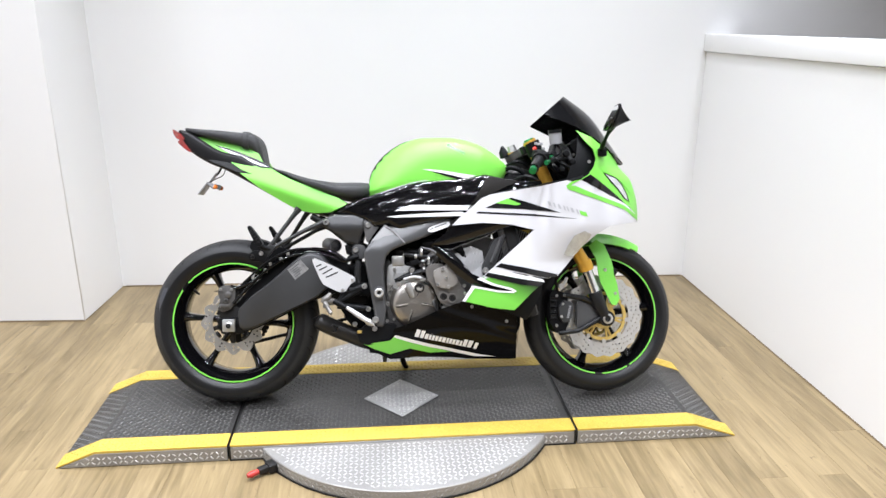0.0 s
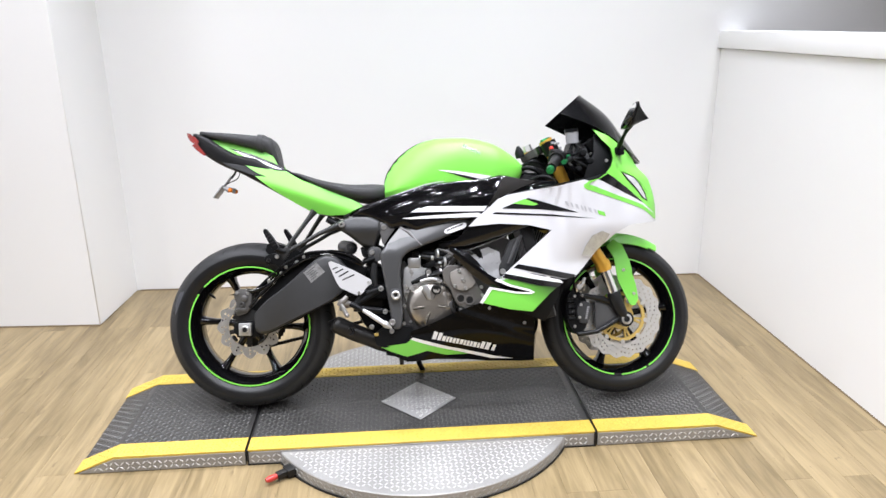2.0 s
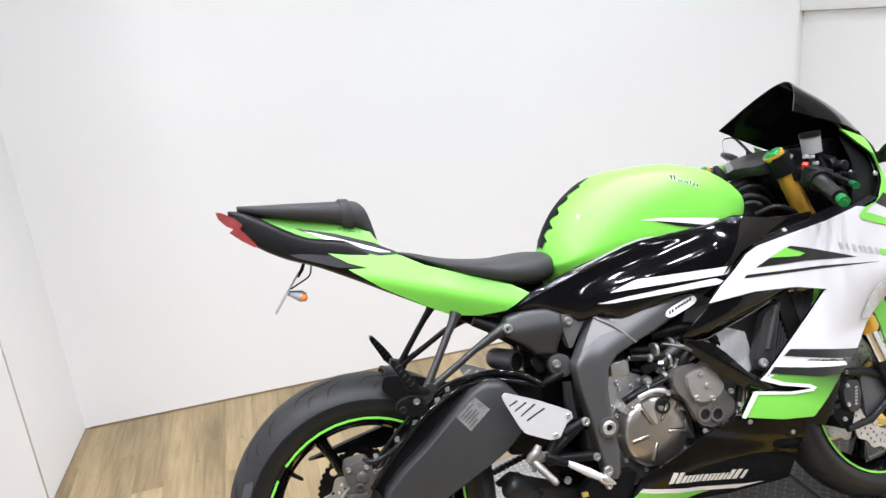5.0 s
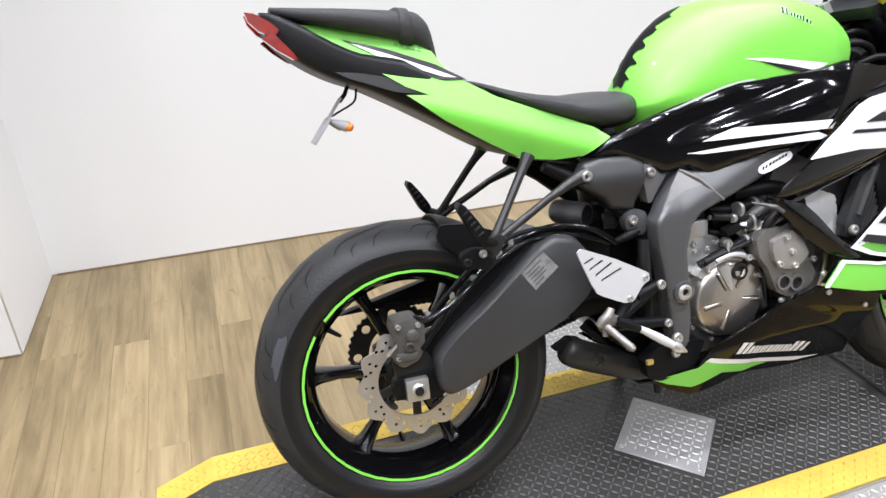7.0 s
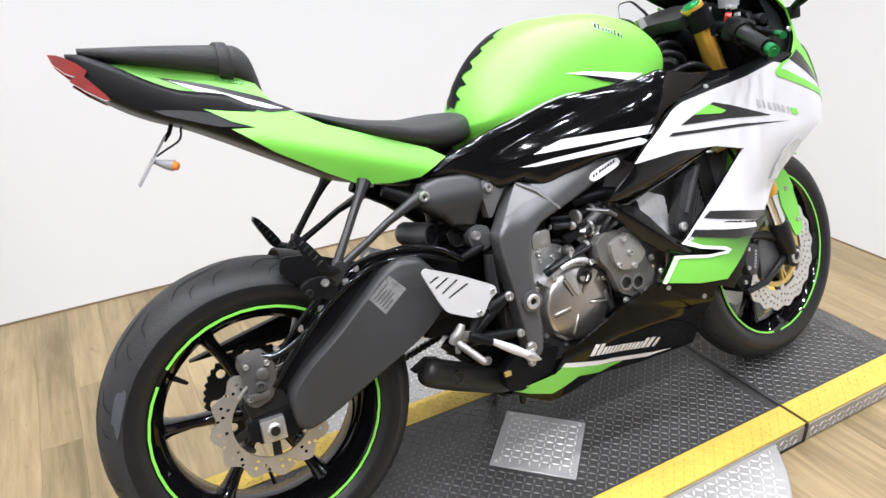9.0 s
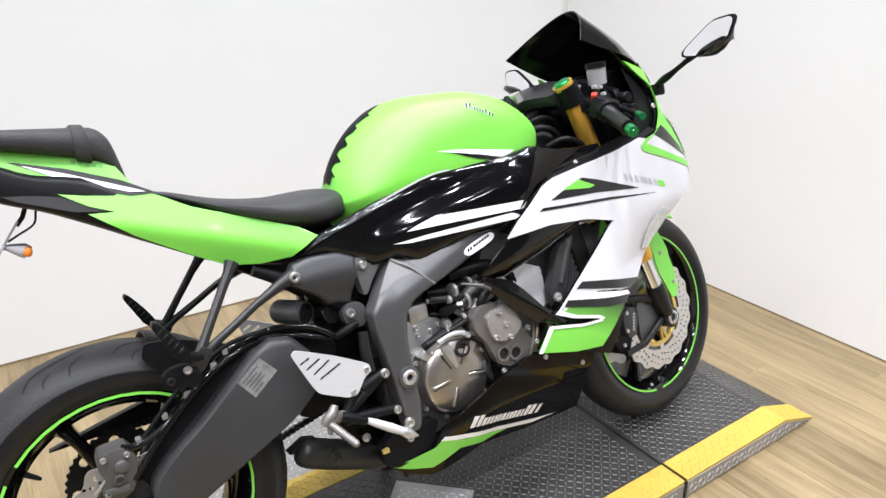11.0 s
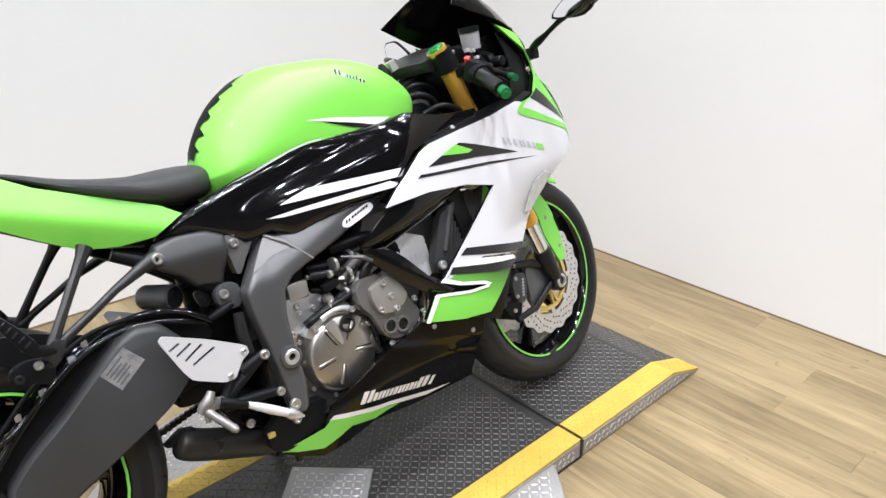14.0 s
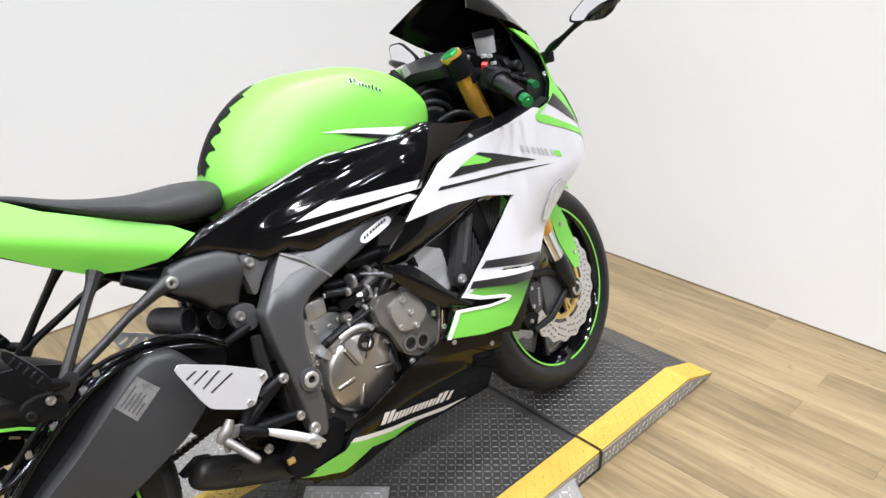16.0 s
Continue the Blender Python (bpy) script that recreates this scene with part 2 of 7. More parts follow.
def prism(outline, y0, y1, bevel=0.0, seg=2):
    """A plate with that outline in x and z, from y0 to y1."""
    bm = bmesh.new()
    f = bm.faces.new([bm.verts.new((x, y0, z)) for x, z in outline])
    out = bmesh.ops.extrude_face_region(bm, geom=[f])
    for v in (g for g in out["geom"] if isinstance(g, bmesh.types.BMVert)):
        v.co.y = y1
    bmesh.ops.recalc_face_normals(bm, faces=bm.faces)
    if bevel:
        bmesh.ops.bevel(bm, geom=bm.edges[:], offset=bevel, segments=seg, affect="EDGES", profile=0.6, clamp_overlap=True)
    return bm


def lathe(profile, seg=48, closed=False):
    """Rings round the y axis from (radius, y) pairs."""
    bm = bmesh.new()
    rings = [[bm.verts.new((r * math.cos(a), y, r * math.sin(a))) for a in (2 * math.pi * k / seg for k in range(seg))] for r, y in profile]
    pairs = list(zip(rings, rings[1:])) + ([(rings[-1], rings[0])] if closed else [])
    for a, b in pairs:
        for k in range(seg):
            bm.faces.new((a[k], a[(k + 1) % seg], b[(k + 1) % seg], b[k]))
    if not closed:
        bm.faces.new(rings[0])
        bm.faces.new(rings[-1][::-1])
    return bm


def rod(points, radius, seg=10, caps=True):
    """A round bar or hose along a line of points; radius may be a list."""
    pts = [Vector(p) for p in points]
    rad = radius if isinstance(radius, (list, tuple)) else [radius] * len(pts)
    bm = bmesh.new()
    rings, up = [], None
    for k, p in enumerate(pts):
        d = (pts[min(k + 1, len(pts) - 1)] - pts[max(k - 1, 0)]).normalized()
        if up is None:
            up = d.orthogonal().normalized()
        up = (up - d * up.dot(d)).normalized()
        side = d.cross(up)
        rings.append([bm.verts.new(p + rad[k] * (math.cos(a) * up + math.sin(a) * side)) for a in (2 * math.pi * n / seg for n in range(seg))])
    for a, b in zip(rings, rings[1:]):
        for k in range(seg):
            bm.faces.new((a[k], a[(k + 1) % seg], b[(k + 1) % seg], b[k]))
    if caps:
        bm.faces.new(rings[0][::-1])
        bm.faces.new(rings[-1])
    return bm


def bend(points, n=6):
    """A smooth line through the points."""
    pts = [Vector(p) for p in points]
    ext = [2 * pts[0] - pts[1], *pts, 2 * pts[-1] - pts[-2]]
    out = []
    for k in range(len(pts) - 1):
        a, b, c, d = ext[k : k + 4]
        for j in range(n):
            t = j / n
            out.append(0.5 * (2 * b + (c - a) * t + (2 * a - 5 * b + 4 * c - d) * t * t + (3 * b - a - 3 * c + d) * t**3))
    return out + [pts[-1]]


def soft(outline, n=5):
    """The same outline with all its corners rounded off by a smooth closed curve."""
    pts = [Vector((x, 0, z)) for x, z in outline]
    k, out = len(pts), []
    for i in range(k):
        a, b, c, d = (pts[(i + j - 1) % k] for j in range(4))
        for j in range(n):
            t = j / n
            p = 0.5 * (2 * b + (c - a) * t + (2 * a - 5 * b + 4 * c - d) * t * t + (3 * b - a - 3 * c + d) * t**3)
            out.append((p.x, p.z))
    return out


def cut(outline, amount=0.2):
    """The outline with each corner cut twice, so that it is a little round."""
    for _ in range(2):
        out = []
        for (ax, az), (bx, bz) in zip(outline, outline[1:] + outline[:1]):
            out += [(ax + (bx - ax) * amount, az + (bz - az) * amount), (bx + (ax - bx) * amount, bz + (az - bz) * amount)]
        outline = out
    return outline


def flow(xs, ys):
    """A smooth function through a few values."""
    xs, ys = np.array(xs, float), np.array(ys, float)
    d = np.diff(ys) / np.diff(xs)
    m = np.r_[d[0], [0 if a * b <= 0 else 2 * a * b / (a + b) for a, b in zip(d, d[1:])], d[-1]]

    def f(x):
        x = min(max(x, xs[0]), xs[-1])
        k = min(int(np.searchsorted(xs, x, "right")) - 1, len(xs) - 2)
        h = xs[k + 1] - xs[k]
        t = (x - xs[k]) / h
        return float((1 + 2 * t) * (1 - t) ** 2 * ys[k] + t * (1 - t) ** 2 * h * m[k] + t * t * (3 - 2 * t) * ys[k + 1] + t * t * (t - 1) * h * m[k + 1])

    return f


def glide(xs, ys):
    """A natural cubic spline through points: no kinks in the curvature."""
    xs, ys = np.array(xs, float), np.array(ys, float)
    h = np.diff(xs)
    n = len(xs)
    a, r = np.eye(n), np.zeros(n)
    for k in range(1, n - 1):
        a[k, k - 1 : k + 2] = h[k - 1], 2 * (h[k - 1] + h[k]), h[k]
        r[k] = 6 * ((ys[k + 1] - ys[k]) / h[k] - (ys[k] - ys[k - 1]) / h[k - 1])
    m = np.linalg.solve(a, r)

    def f(x):
        x = min(max(x, xs[0]), xs[-1])
        k = min(int(np.searchsorted(xs, x, "right")) - 1, n - 2)
        u, v = xs[k + 1] - x, x - xs[k]
        return float(m[k] * u**3 / (6 * h[k]) + m[k + 1] * v**3 / (6 * h[k]) + (ys[k] / h[k] - m[k] * h[k] / 6) * u + (ys[k + 1] / h[k] - m[k + 1] * h[k] / 6) * v)

    return f


def holds(loop, x, z):
    """Whether a closed outline holds a point."""
    inside_it = False
    for (ax, az), (bx, bz) in zip(loop, loop[1:] + loop[:1]):
        if (az > z) != (bz > z) and x < ax + (z - az) / (bz - az) * (bx - ax):
            inside_it = not inside_it
    return inside_it


def sheet(outline, holes=(), cell=0.0):
    """A flat sheet in x and z with that outline and those holes, in even triangles of about cell metres."""
    pts, edges = [], []
    for loop in (outline, *holes):
        dense = []
        for (ax, az), (bx, bz) in zip(loop, list(loop[1:]) + [loop[0]]):
            n = max(1, math.ceil(math.hypot(bx - ax, bz - az) / cell)) if cell else 1
            dense += [(ax + (bx - ax) * k / n, az + (bz - az) * k / n) for k in range(n)]
        first = len(pts)
        pts += dense
        edges += [(first + k, first + (k + 1) % len(dense)) for k in range(len(dense))]
    if cell:
        xs, zs = [p[0] for p in outline], [p[1] for p in outline]
        row = 0
        z = min(zs) + cell * 0.5
        while z < max(zs):
            x = min(xs) + cell * (0.25 + 0.5 * (row % 2))
            while x < max(xs):
                if holds(list(outline), x, z):
                    pts.append((x, z))
                x += cell
            z, row = z + cell * 0.87, row + 1
    verts, _, faces, *_ = delaunay_2d_cdt([Vector(p) for p in pts], edges, [], 1, 1e-6)
    bm = bmesh.new()
    made = [bm.verts.new((p[0], 0, p[1])) for p in verts]
    for f in faces:
        cx, cz = sum(verts[k][0] for k in f) / len(f), sum(verts[k][1] for k in f) / len(f)
        if holds(list(outline), cx, cz) and not any(holds(list(h), cx, cz) for h in holes):
            bm.faces.new([made[k] for k in f])
    bmesh.ops.delete(bm, geom=[v for v in bm.verts if not v.link_faces], context="VERTS")
    return bm


def thicken(bm, thick):
    """Gives a sheet its depth along y."""
    if sum(f.normal.y * f.calc_area() for f in bm.faces) > 0:
        bmesh.ops.reverse_faces(bm, faces=bm.faces)
    out = bmesh.ops.extrude_face_region(bm, geom=bm.faces[:], use_keep_orig=True)
    for v in (g for g in out["geom"] if isinstance(g, bmesh.types.BMVert)):
        v.co.y += thick
    return bm


def skin(outline, side, thick=0.004, cell=0.028, proud=0.0):
    """A shell with that outline in x and z, bent over the surface y = side(x, z); its outside looks to -y."""
    bm = sheet(outline, (), cell)
    for v in bm.verts:
        v.co.y = side(v.co.x, v.co.z) - proud
    bm.normal_update()
    return thicken(bm, thick) if thick else bm


def loft(rows, n=20, power=2.3):
    """A body along x: rows of (x, top z, bottom z, half width[, power]); its sections are rounded boxes."""
    bm = bmesh.new()
    rings = []
    for x, zt, zb, w, *p in rows:
        q = 2.0 / (p[0] if p else power)
        zc, h = (zt + zb) / 2, (zt - zb) / 2
        ring = []
        for k in range(n):
            a = 2 * math.pi * k / n
            c, s = math.cos(a), math.sin(a)
            ring.append(bm.verts.new((x, w * math.copysign(abs(c) ** q, c), zc + h * math.copysign(abs(s) ** q, s))))
        rings.append(ring)
    for a, b in zip(rings, rings[1:]):
        for k in range(n):
            bm.faces.new((a[k], a[(k + 1) % n], b[(k + 1) % n], b[k]))
    bm.faces.new(rings[0][::-1])
    bm.faces.new(rings[-1])
    return bm


def fine_rows(rows, n=4):
    """More rows of a loft between the given ones, on smooth curves."""
    xs = [r[0] for r in rows]
    u = list(range(len(rows)))
    fs = [flow(u, [r[c] for r in rows]) for c in range(len(rows[0]))]
    return [tuple(f(k / n) for f in fs) for k in range((len(rows) - 1) * n + 1)]


def bolt(x, y, z, r=0.008, h=0.006, out=-1):
    """A round-headed hex-socket bolt that looks along y."""
    bm = lathe([(r, 0), (r, h * 0.6), (r * 0.8, h), (r * 0.5, h), (r * 0.45, h * 0.45)], 14)
    return moved(bm, Matrix.Translation((x, y, z)) @ Matrix.Diagonal((1, out, 1, 1)))


# ---- the room ----
XL, YB, YF = -3.4, 1.79, -4.0


def slab(name, x0, x1, y0, y1, z0, z1, material, label, category="wall", bevel=0.004):
    ob = part(name, box(x0, x1, y0, y1, z0, z1, bevel, 1), material, None, label)
    return tagged(ob, label, category, kind="structure")


BAY = Matrix.Translation((-2.105, 1.752, 0)) @ Matrix.Rotation(radians(-1.3), 4, "Z")
RETURN = Matrix.Translation((-2.137, 1.268, 0)) @ Matrix.Rotation(radians(-3.0), 4, "Z")
SIDE = Matrix.Translation((1.0925, 1.70, 0)) @ Matrix.Rotation(radians(-0.7), 4, "Z")


def turned_slab(name, m, x0, x1, y0, y1, z0, z1, material, label):
    ob = part(name, moved(box(x0, x1, y0, y1, z0, z1, 0.004, 1), m), material, None, label)
    return tagged(ob, label, "wall", kind="structure")


turned_slab("wall_north", BAY, -0.03, 4.66, 0, 0.12, 0, CEIL, WALL, "plain white painted back wall of the photo bay")
turned_slab("wall_northwest", RETURN, -1.40, 0, 0, 0.62, 0, CEIL, WALL, "white wall that steps forward beside the bay")
slab("wall_west", XL - 0.12, XL, YF, 1.30, 0, CEIL, WALL, "plain white side wall")
slab("wall_south", XL - 0.12, 2.62, YF - 0.12, YF, 0, CEIL, SHOP, "plain dark wall that closes the room")
slab("wall_east", 2.5, 2.62, YF, YB - 0.15, 0, CEIL, BEIGE, "beige wall seen over the low partition")
low = part("wall_partition", moved(box(0.0, 0.11, -4.6, -0.018, 0, 1.272, 0.004, 1), SIDE), WALL)
tagged(low, "white low partition wall with a capped top", "wall", kind="structure")
part("partition_cap", moved(box(-0.018, 0.128, -4.6, -0.022, 1.274, 1.362, 0.005, 2), SIDE), WALL, low, "white painted wooden cap")
# dark strips stand in for the shadow gap along the walls' feet
for m, x0, x1 in ((BAY, 0.01, 3.19), (RETURN, -1.2, -0.004)):
    tagged(part("foot_shade", moved(box(x0, x1, -0.004, -0.0005, 0, 0.006), m), GAP), "thin dark strip for the shadow gap at the foot of the wall", "trim", kind="structure")
tagged(part("foot_shade", moved(box(-0.004, -0.0005, -3.0, -0.03, 0, 0.005), SIDE), GAP), "thin dark strip for the shadow gap at the foot of the partition", "trim", kind="structure")
slab("ceiling", XL - 0.12, 2.62, YF - 0.12, YB + 0.12, CEIL, CEIL + 0.1, CEILING, "dark painted ceiling with small spot lamps", "ceiling")

floor_ob = tagged(part("floor", box(XL, 2.5, YF, YB, -0.06, -0.004), GAP, None), "washed oak plank floor", "floor", kind="structure")

for x, y in LAMPS:
    lamp = thing("ceiling_spot", "small round white ceiling spot lamp, lit", "lamp", Matrix.Translation((x, y, CEIL)), "ceiling spots")
    part("trim_ring", moved(lathe([(0.062, 0), (0.062, 0.012), (0.05, 0.014), (0.05, 0.0)], 24, True), pose(0, 0, 0, 90, 0, 0) @ pose(0, -0.016, 0)), WALL, lamp)
    ceiling_lamp(x, y, CEIL - 0.02, 9.2, 0.060)


# ---- the turntable ramp ----
DECK, DEPTH = 0.055, 0.578
SEAM_L, SEAM_R = -1.198, -0.002
CX, CY, CR = -0.60, 0.289, 0.565


def lozenges(spots, z, size=0.0185):
    """Raised tread bars: each a low lozenge with a ridge, turned one way or the other."""
    verts, faces = [], []
    for x, y, a, lift in spots:
        c, s = math.cos(a), math.sin(a)
        n = len(verts)
        for u, v, h in ((-0.5, 0, 0), (-0.08, -0.15, 0), (0.5, 0, 0), (0.08, 0.15, 0), (-0.26, 0, 0.0019), (0.26, 0, 0.0019)):
            verts.append((x + size * (u * c - v * s), y + size * (u * s + v * c), z + lift + h))
        faces += [(n, n + 1, n + 4), (n + 1, n + 2, n + 5), (n + 1, n + 5, n + 4), (n + 2, n + 3, n + 5), (n + 3, n, n + 4), (n + 3, n + 4, n + 5)]
    bm = bmesh.new()
    me = bpy.data.meshes.new("tread")
    me.from_pydata(verts, [], faces)
    bm.from_mesh(me)
    bpy.data.meshes.remove(me)
    return bm


def tread_spots(x0, x1, y0, y1, keep, lift=lambda x, y: 0.0, pitch=0.0158, turn=0.0):
    out = []
    for i in range(int((x1 - x0) / pitch)):
        for j in range(int((y1 - y0) / pitch)):
            x, y = x0 + (i + 0.5) * pitch, y0 + (j + 0.5) * pitch
            if keep(x, y):
                out.append((x, y, radians(45 if (i + j) % 2 else -45) + turn, lift(x, y)))
    return out


turntable = thing("turntable", "round bare tread-plate turntable under a black ramp deck", "turntable", Matrix.Translation((CX, CY, 0)))


def shifted(bm):
    return moved(bm, Matrix.Translation((-CX, -CY, 0)))


disc_profile = [(0.02, 0.0), (CR - 0.006, 0.0), (CR, 0.003), (CR, 0.040), (CR - 0.003, 0.043), (0.02, 0.043)]
part("disc", moved(lathe(disc_profile, 128), pose(0, 0, 0, 90, 0, 0) @ Matrix.Diagonal((1, 1, -1, 1))), TREAD, turntable, "bare aluminium tread-plate disc")
part("deck", shifted(box(SEAM_L + 0.005, SEAM_R - 0.005, 0.004, DEPTH - 0.004, 0.0035, DECK, 0.003, 1)), MAT_BLACK, turntable, "worn black coated tread plate")
for name, y0, y1 in (("edge_strip", 0.0, 0.077), ("edge_strip", 0.500, DEPTH)):
    part(name, shifted(box(SEAM_L + 0.005, SEAM_R - 0.005, y0, y1, DECK - 0.006, DECK + 0.0025, 0.0015, 1)), YELLOW, turntable, "yellow safety stripe")
part("skirt", shifted(box(SEAM_L + 0.005, SEAM_R - 0.005, -0.002, 0.003, 0.004, DECK - 0.0065, 0.001, 1)), TREAD, turntable, "bare aluminium front skirt")
part("skirt", shifted(box(SEAM_L + 0.005, SEAM_R - 0.005, DEPTH - 0.003, DEPTH + 0.002, 0.004, DECK - 0.0065, 0.001, 1)), TREAD, turntable, "bare aluminium back skirt")
for x in (SEAM_L, SEAM_R):
    side = 1 if x < -0.5 else -1
    part("seam_edge", shifted(box(x + side * 0.002, x + side * 0.008, -0.004, DEPTH, 0.0, DECK + 0.001, 0.001, 1)), DARK, turntable, "black hinge strip")
plate = moved(box(-0.1, 0.1, -0.1, 0.1, DECK, DECK + 0.005, 0.0015, 1), Matrix.Rotation(radians(45), 4, "Z"))
part("cover_plate", moved(plate, Matrix.Translation((-0.606 - CX, 0.277 - CY, 0))), COVER, turntable, "bare square tread-plate cover")
for k in range(4):
    a = k * math.pi / 2
    b = moved(bolt(0, 0, 0, 0.005, 0.003), pose(0, 0, 0, -90, 0, 0))
    part("screw", moved(b, Matrix.Translation((-0.606 - CX + 0.122 * math.cos(a), 0.277 - CY + 0.122 * math.sin(a), DECK + 0.005))), STEEL, turntable)


mid = tread_spots(SEAM_L + 0.014, SEAM_R - 0.014, 0.08, 0.498, lambda x, y: abs(x + 0.606) + abs(y - 0.277) > 0.155)
tagged(part("deck_tread", shifted(lozenges(mid, DECK)), WORN_LIT_TREAD, turntable, "worn black tread bars, made paler for their glints"), kind="stuff")
strip = tread_spots(SEAM_L + 0.014, SEAM_R - 0.014, 0.003, 0.075, lambda x, y: True) + tread_spots(SEAM_L + 0.014, SEAM_R - 0.014, 0.503, 0.575, lambda x, y: True)
tagged(part("strip_tread", shifted(lozenges(strip, DECK + 0.0022)), YELLOW, turntable), kind="stuff")
disc_spots = tread_spots(-1.16, -0.04, -0.27, 0.85, lambda x, y: (x - CX) ** 2 + (y - CY) ** 2 < (CR - 0.02) ** 2 and (y < -0.015 or y > DEPTH + 0.015), pitch=0.0175)
tagged(part("disc_tread", shifted(lozenges(disc_spots, 0.0428, 0.0205)), TREAD_BAR, turntable), kind="stuff")
plate_spots = tread_spots(-0.74, -0.47, 0.14, 0.41, lambda x, y: abs(x + 0.606) + abs(y - 0.277) < 0.122, pitch=0.0165)
tagged(part("cover_tread", shifted(lozenges(plate_spots, DECK + 0.0048, 0.0195)), TREAD_BAR, turntable), kind="stuff")
latch = box(-0.012, 0.07, -0.012, 0.012, 0.012, 0.03, 0.003)
turn = Matrix.Translation((-1.075, -0.095, 0)) @ Matrix.Rotation(radians(35), 4, "Z")
part("latch_bracket", shifted(moved(merge(latch, box(0.02, 0.06, -0.02, 0.02, 0.006, 0.034, 0.004)), turn)), DARK, turntable, "dark steel latch bracket")
part("latch_handle", shifted(moved(rod([(-0.012, 0, 0.02), (-0.038, 0, 0.02), (-0.050, 0, 0.02)], [0.009, 0.011, 0.007]), turn)), LATCH_RED, turntable, "red rubber lock handle")


def end_ramp(x_in, x_bend, x_tip):
    """A black end ramp with yellow edges that slopes down to the floor."""
    s = 1 if x_tip > x_in else -1
    ob = thing("ramp", "black tread-plate ramp end with yellow edge stripes", "ramp", Matrix.Translation((x_in, CY, 0)), "ramp ends")
    put = Matrix.Translation((-x_in, -CY, 0))
    a = x_in + s * 0.004

    def wedge(y0, y1, up, under, bevel=0.0015):
        outline = [(a, under), (a, DECK + up), (x_bend, DECK + up), (x_tip, 0.004 + up), (x_tip, min(under, 0.001))]
        return moved(prism(outline, y0, y1, bevel, 1), put)

    part("deck", wedge(0.004, DEPTH - 0.004, 0, 0.0035), MAT_BLACK, ob, "worn black coated tread plate")
    for y0, y1 in ((0.0, 0.077), (0.500, DEPTH)):
        out = [(a, DECK - 0.004), (a, DECK + 0.0025), (x_bend, DECK + 0.0025), (x_tip + s * 0.004, 0.0045), (x_tip + s * 0.004, 0.0), (x_bend, DECK - 0.006)]
        part("edge_strip", moved(prism(out, y0, y1), put), YELLOW, ob, "yellow safety stripe", False)
    for y0, y1 in ((-0.003, 0.003), (DEPTH - 0.003, DEPTH + 0.003)):
        out = [(a, 0.003), (a, DECK - 0.0045), (x_bend, DECK - 0.0065), (x_tip - s * 0.012, 0.003)]
        part("skirt", moved(prism(out, y0, y1), put), TREAD, ob, "bare aluminium skirt", False)

    def lift(x, y):
        d = (x - x_bend) * s
        return 0.0 if d < 0 else -d / abs(x_tip - x_bend) * (DECK - 0.004)

    lo, hi = min(a, x_tip) + 0.006, max(a, x_tip) - 0.006
    far = lambda x, y: abs(x - x_bend) > 0.012
    tagged(part("deck_tread", moved(lozenges(tread_spots(lo, hi, 0.08, 0.498, far, lift), DECK), put), WORN_LIT_TREAD, ob), kind="stuff")
    under_edge = lambda x, z: z < DECK - 0.012 + lift(x, 0)
    tagged(part("skirt_tread", moved(moved(skirt_tread(lo, hi, under_edge), Matrix.Translation((0, -0.0028, 0))), put), TREAD_BAR, ob), kind="stuff")
    spots = tread_spots(lo, hi, 0.003, 0.075, far, lift) + tread_spots(lo, hi, 0.503, 0.575, far, lift)
    tagged(part("strip_tread", moved(lozenges(spots, DECK + 0.0022), put), YELLOW, ob), kind="stuff")


def skirt_tread(x0, x1, keep=lambda x, z: True):
    """Tread bars on an upright front skirt."""
    spots = tread_spots(x0, x1, 0.006, 0.048, keep, pitch=0.0175)
    return moved(lozenges(spots, 0.0, 0.0190), Matrix.Rotation(radians(90), 4, "X"))


tagged(part("skirt_tread", shifted(moved(skirt_tread(SEAM_L + 0.012, SEAM_R - 0.012), Matrix.Translation((0, -0.0018, 0)))), TREAD_BAR, turntable), kind="stuff")
end_ramp(SEAM_R, 0.43, 0.577)
end_ramp(SEAM_L, -1.63, -1.757)

# black strips draw the shaded gap between the turntable and the floor
part("skirt_foot_shade", shifted(box(SEAM_L + 0.004, SEAM_R - 0.004, -0.005, 0.004, 0.0, 0.0045, 0.001, 1)), DARK, turntable, "black strip for the shaded gap under the skirt")
part("disc_foot_shade", moved(lathe([(CR - 0.01, 0.0), (CR + 0.004, 0.0), (CR + 0.004, 0.005), (CR - 0.01, 0.005)], 96, True), pose(0, 0, 0, 90, 0, 0) @ Matrix.Diagonal((1, 1, -1, 1))), DARK, turntable, "black strip for the shaded gap round the disc's foot")
rim_spots = [(a * CR, z, radians(45 if (i + j) % 2 else -45), 0.0) for i, a in enumerate(k * 0.0255 for k in range(-62, 63)) for j, z in enumerate((0.014, 0.028))]
rim_bm = lozenges(rim_spots, 0.0, 0.0165)
for v in rim_bm.verts:
    a, r = v.co.x / CR - math.pi / 2, CR + v.co.z - 0.0002
    v.co = (r * math.cos(a), r * math.sin(a), v.co.y)
tagged(part("rim_tread", rim_bm, TREAD, turntable), kind="stuff")


# ---- the motorcycle: x ahead from the rear axle, y to its left, z up; it leans on its side stand ----
BIKE = thing("motorcycle", "lime green, white and black sport motorcycle leaning on its side stand", "motorcycle", pose(-1.216, 0.385, 0.358, -16, 0, -2.2))


def at(x, y, z):
    return Matrix.Translation((x, y, z))


def both(name, make, material, label="", parent=None, smooth=True):
    """The same part on the right-hand side and mirrored on the left."""
    right = part(name, make(), material, parent or BIKE, label, smooth)
    part(name, mirrored(make()), material, parent or BIKE, label, smooth)
    return right


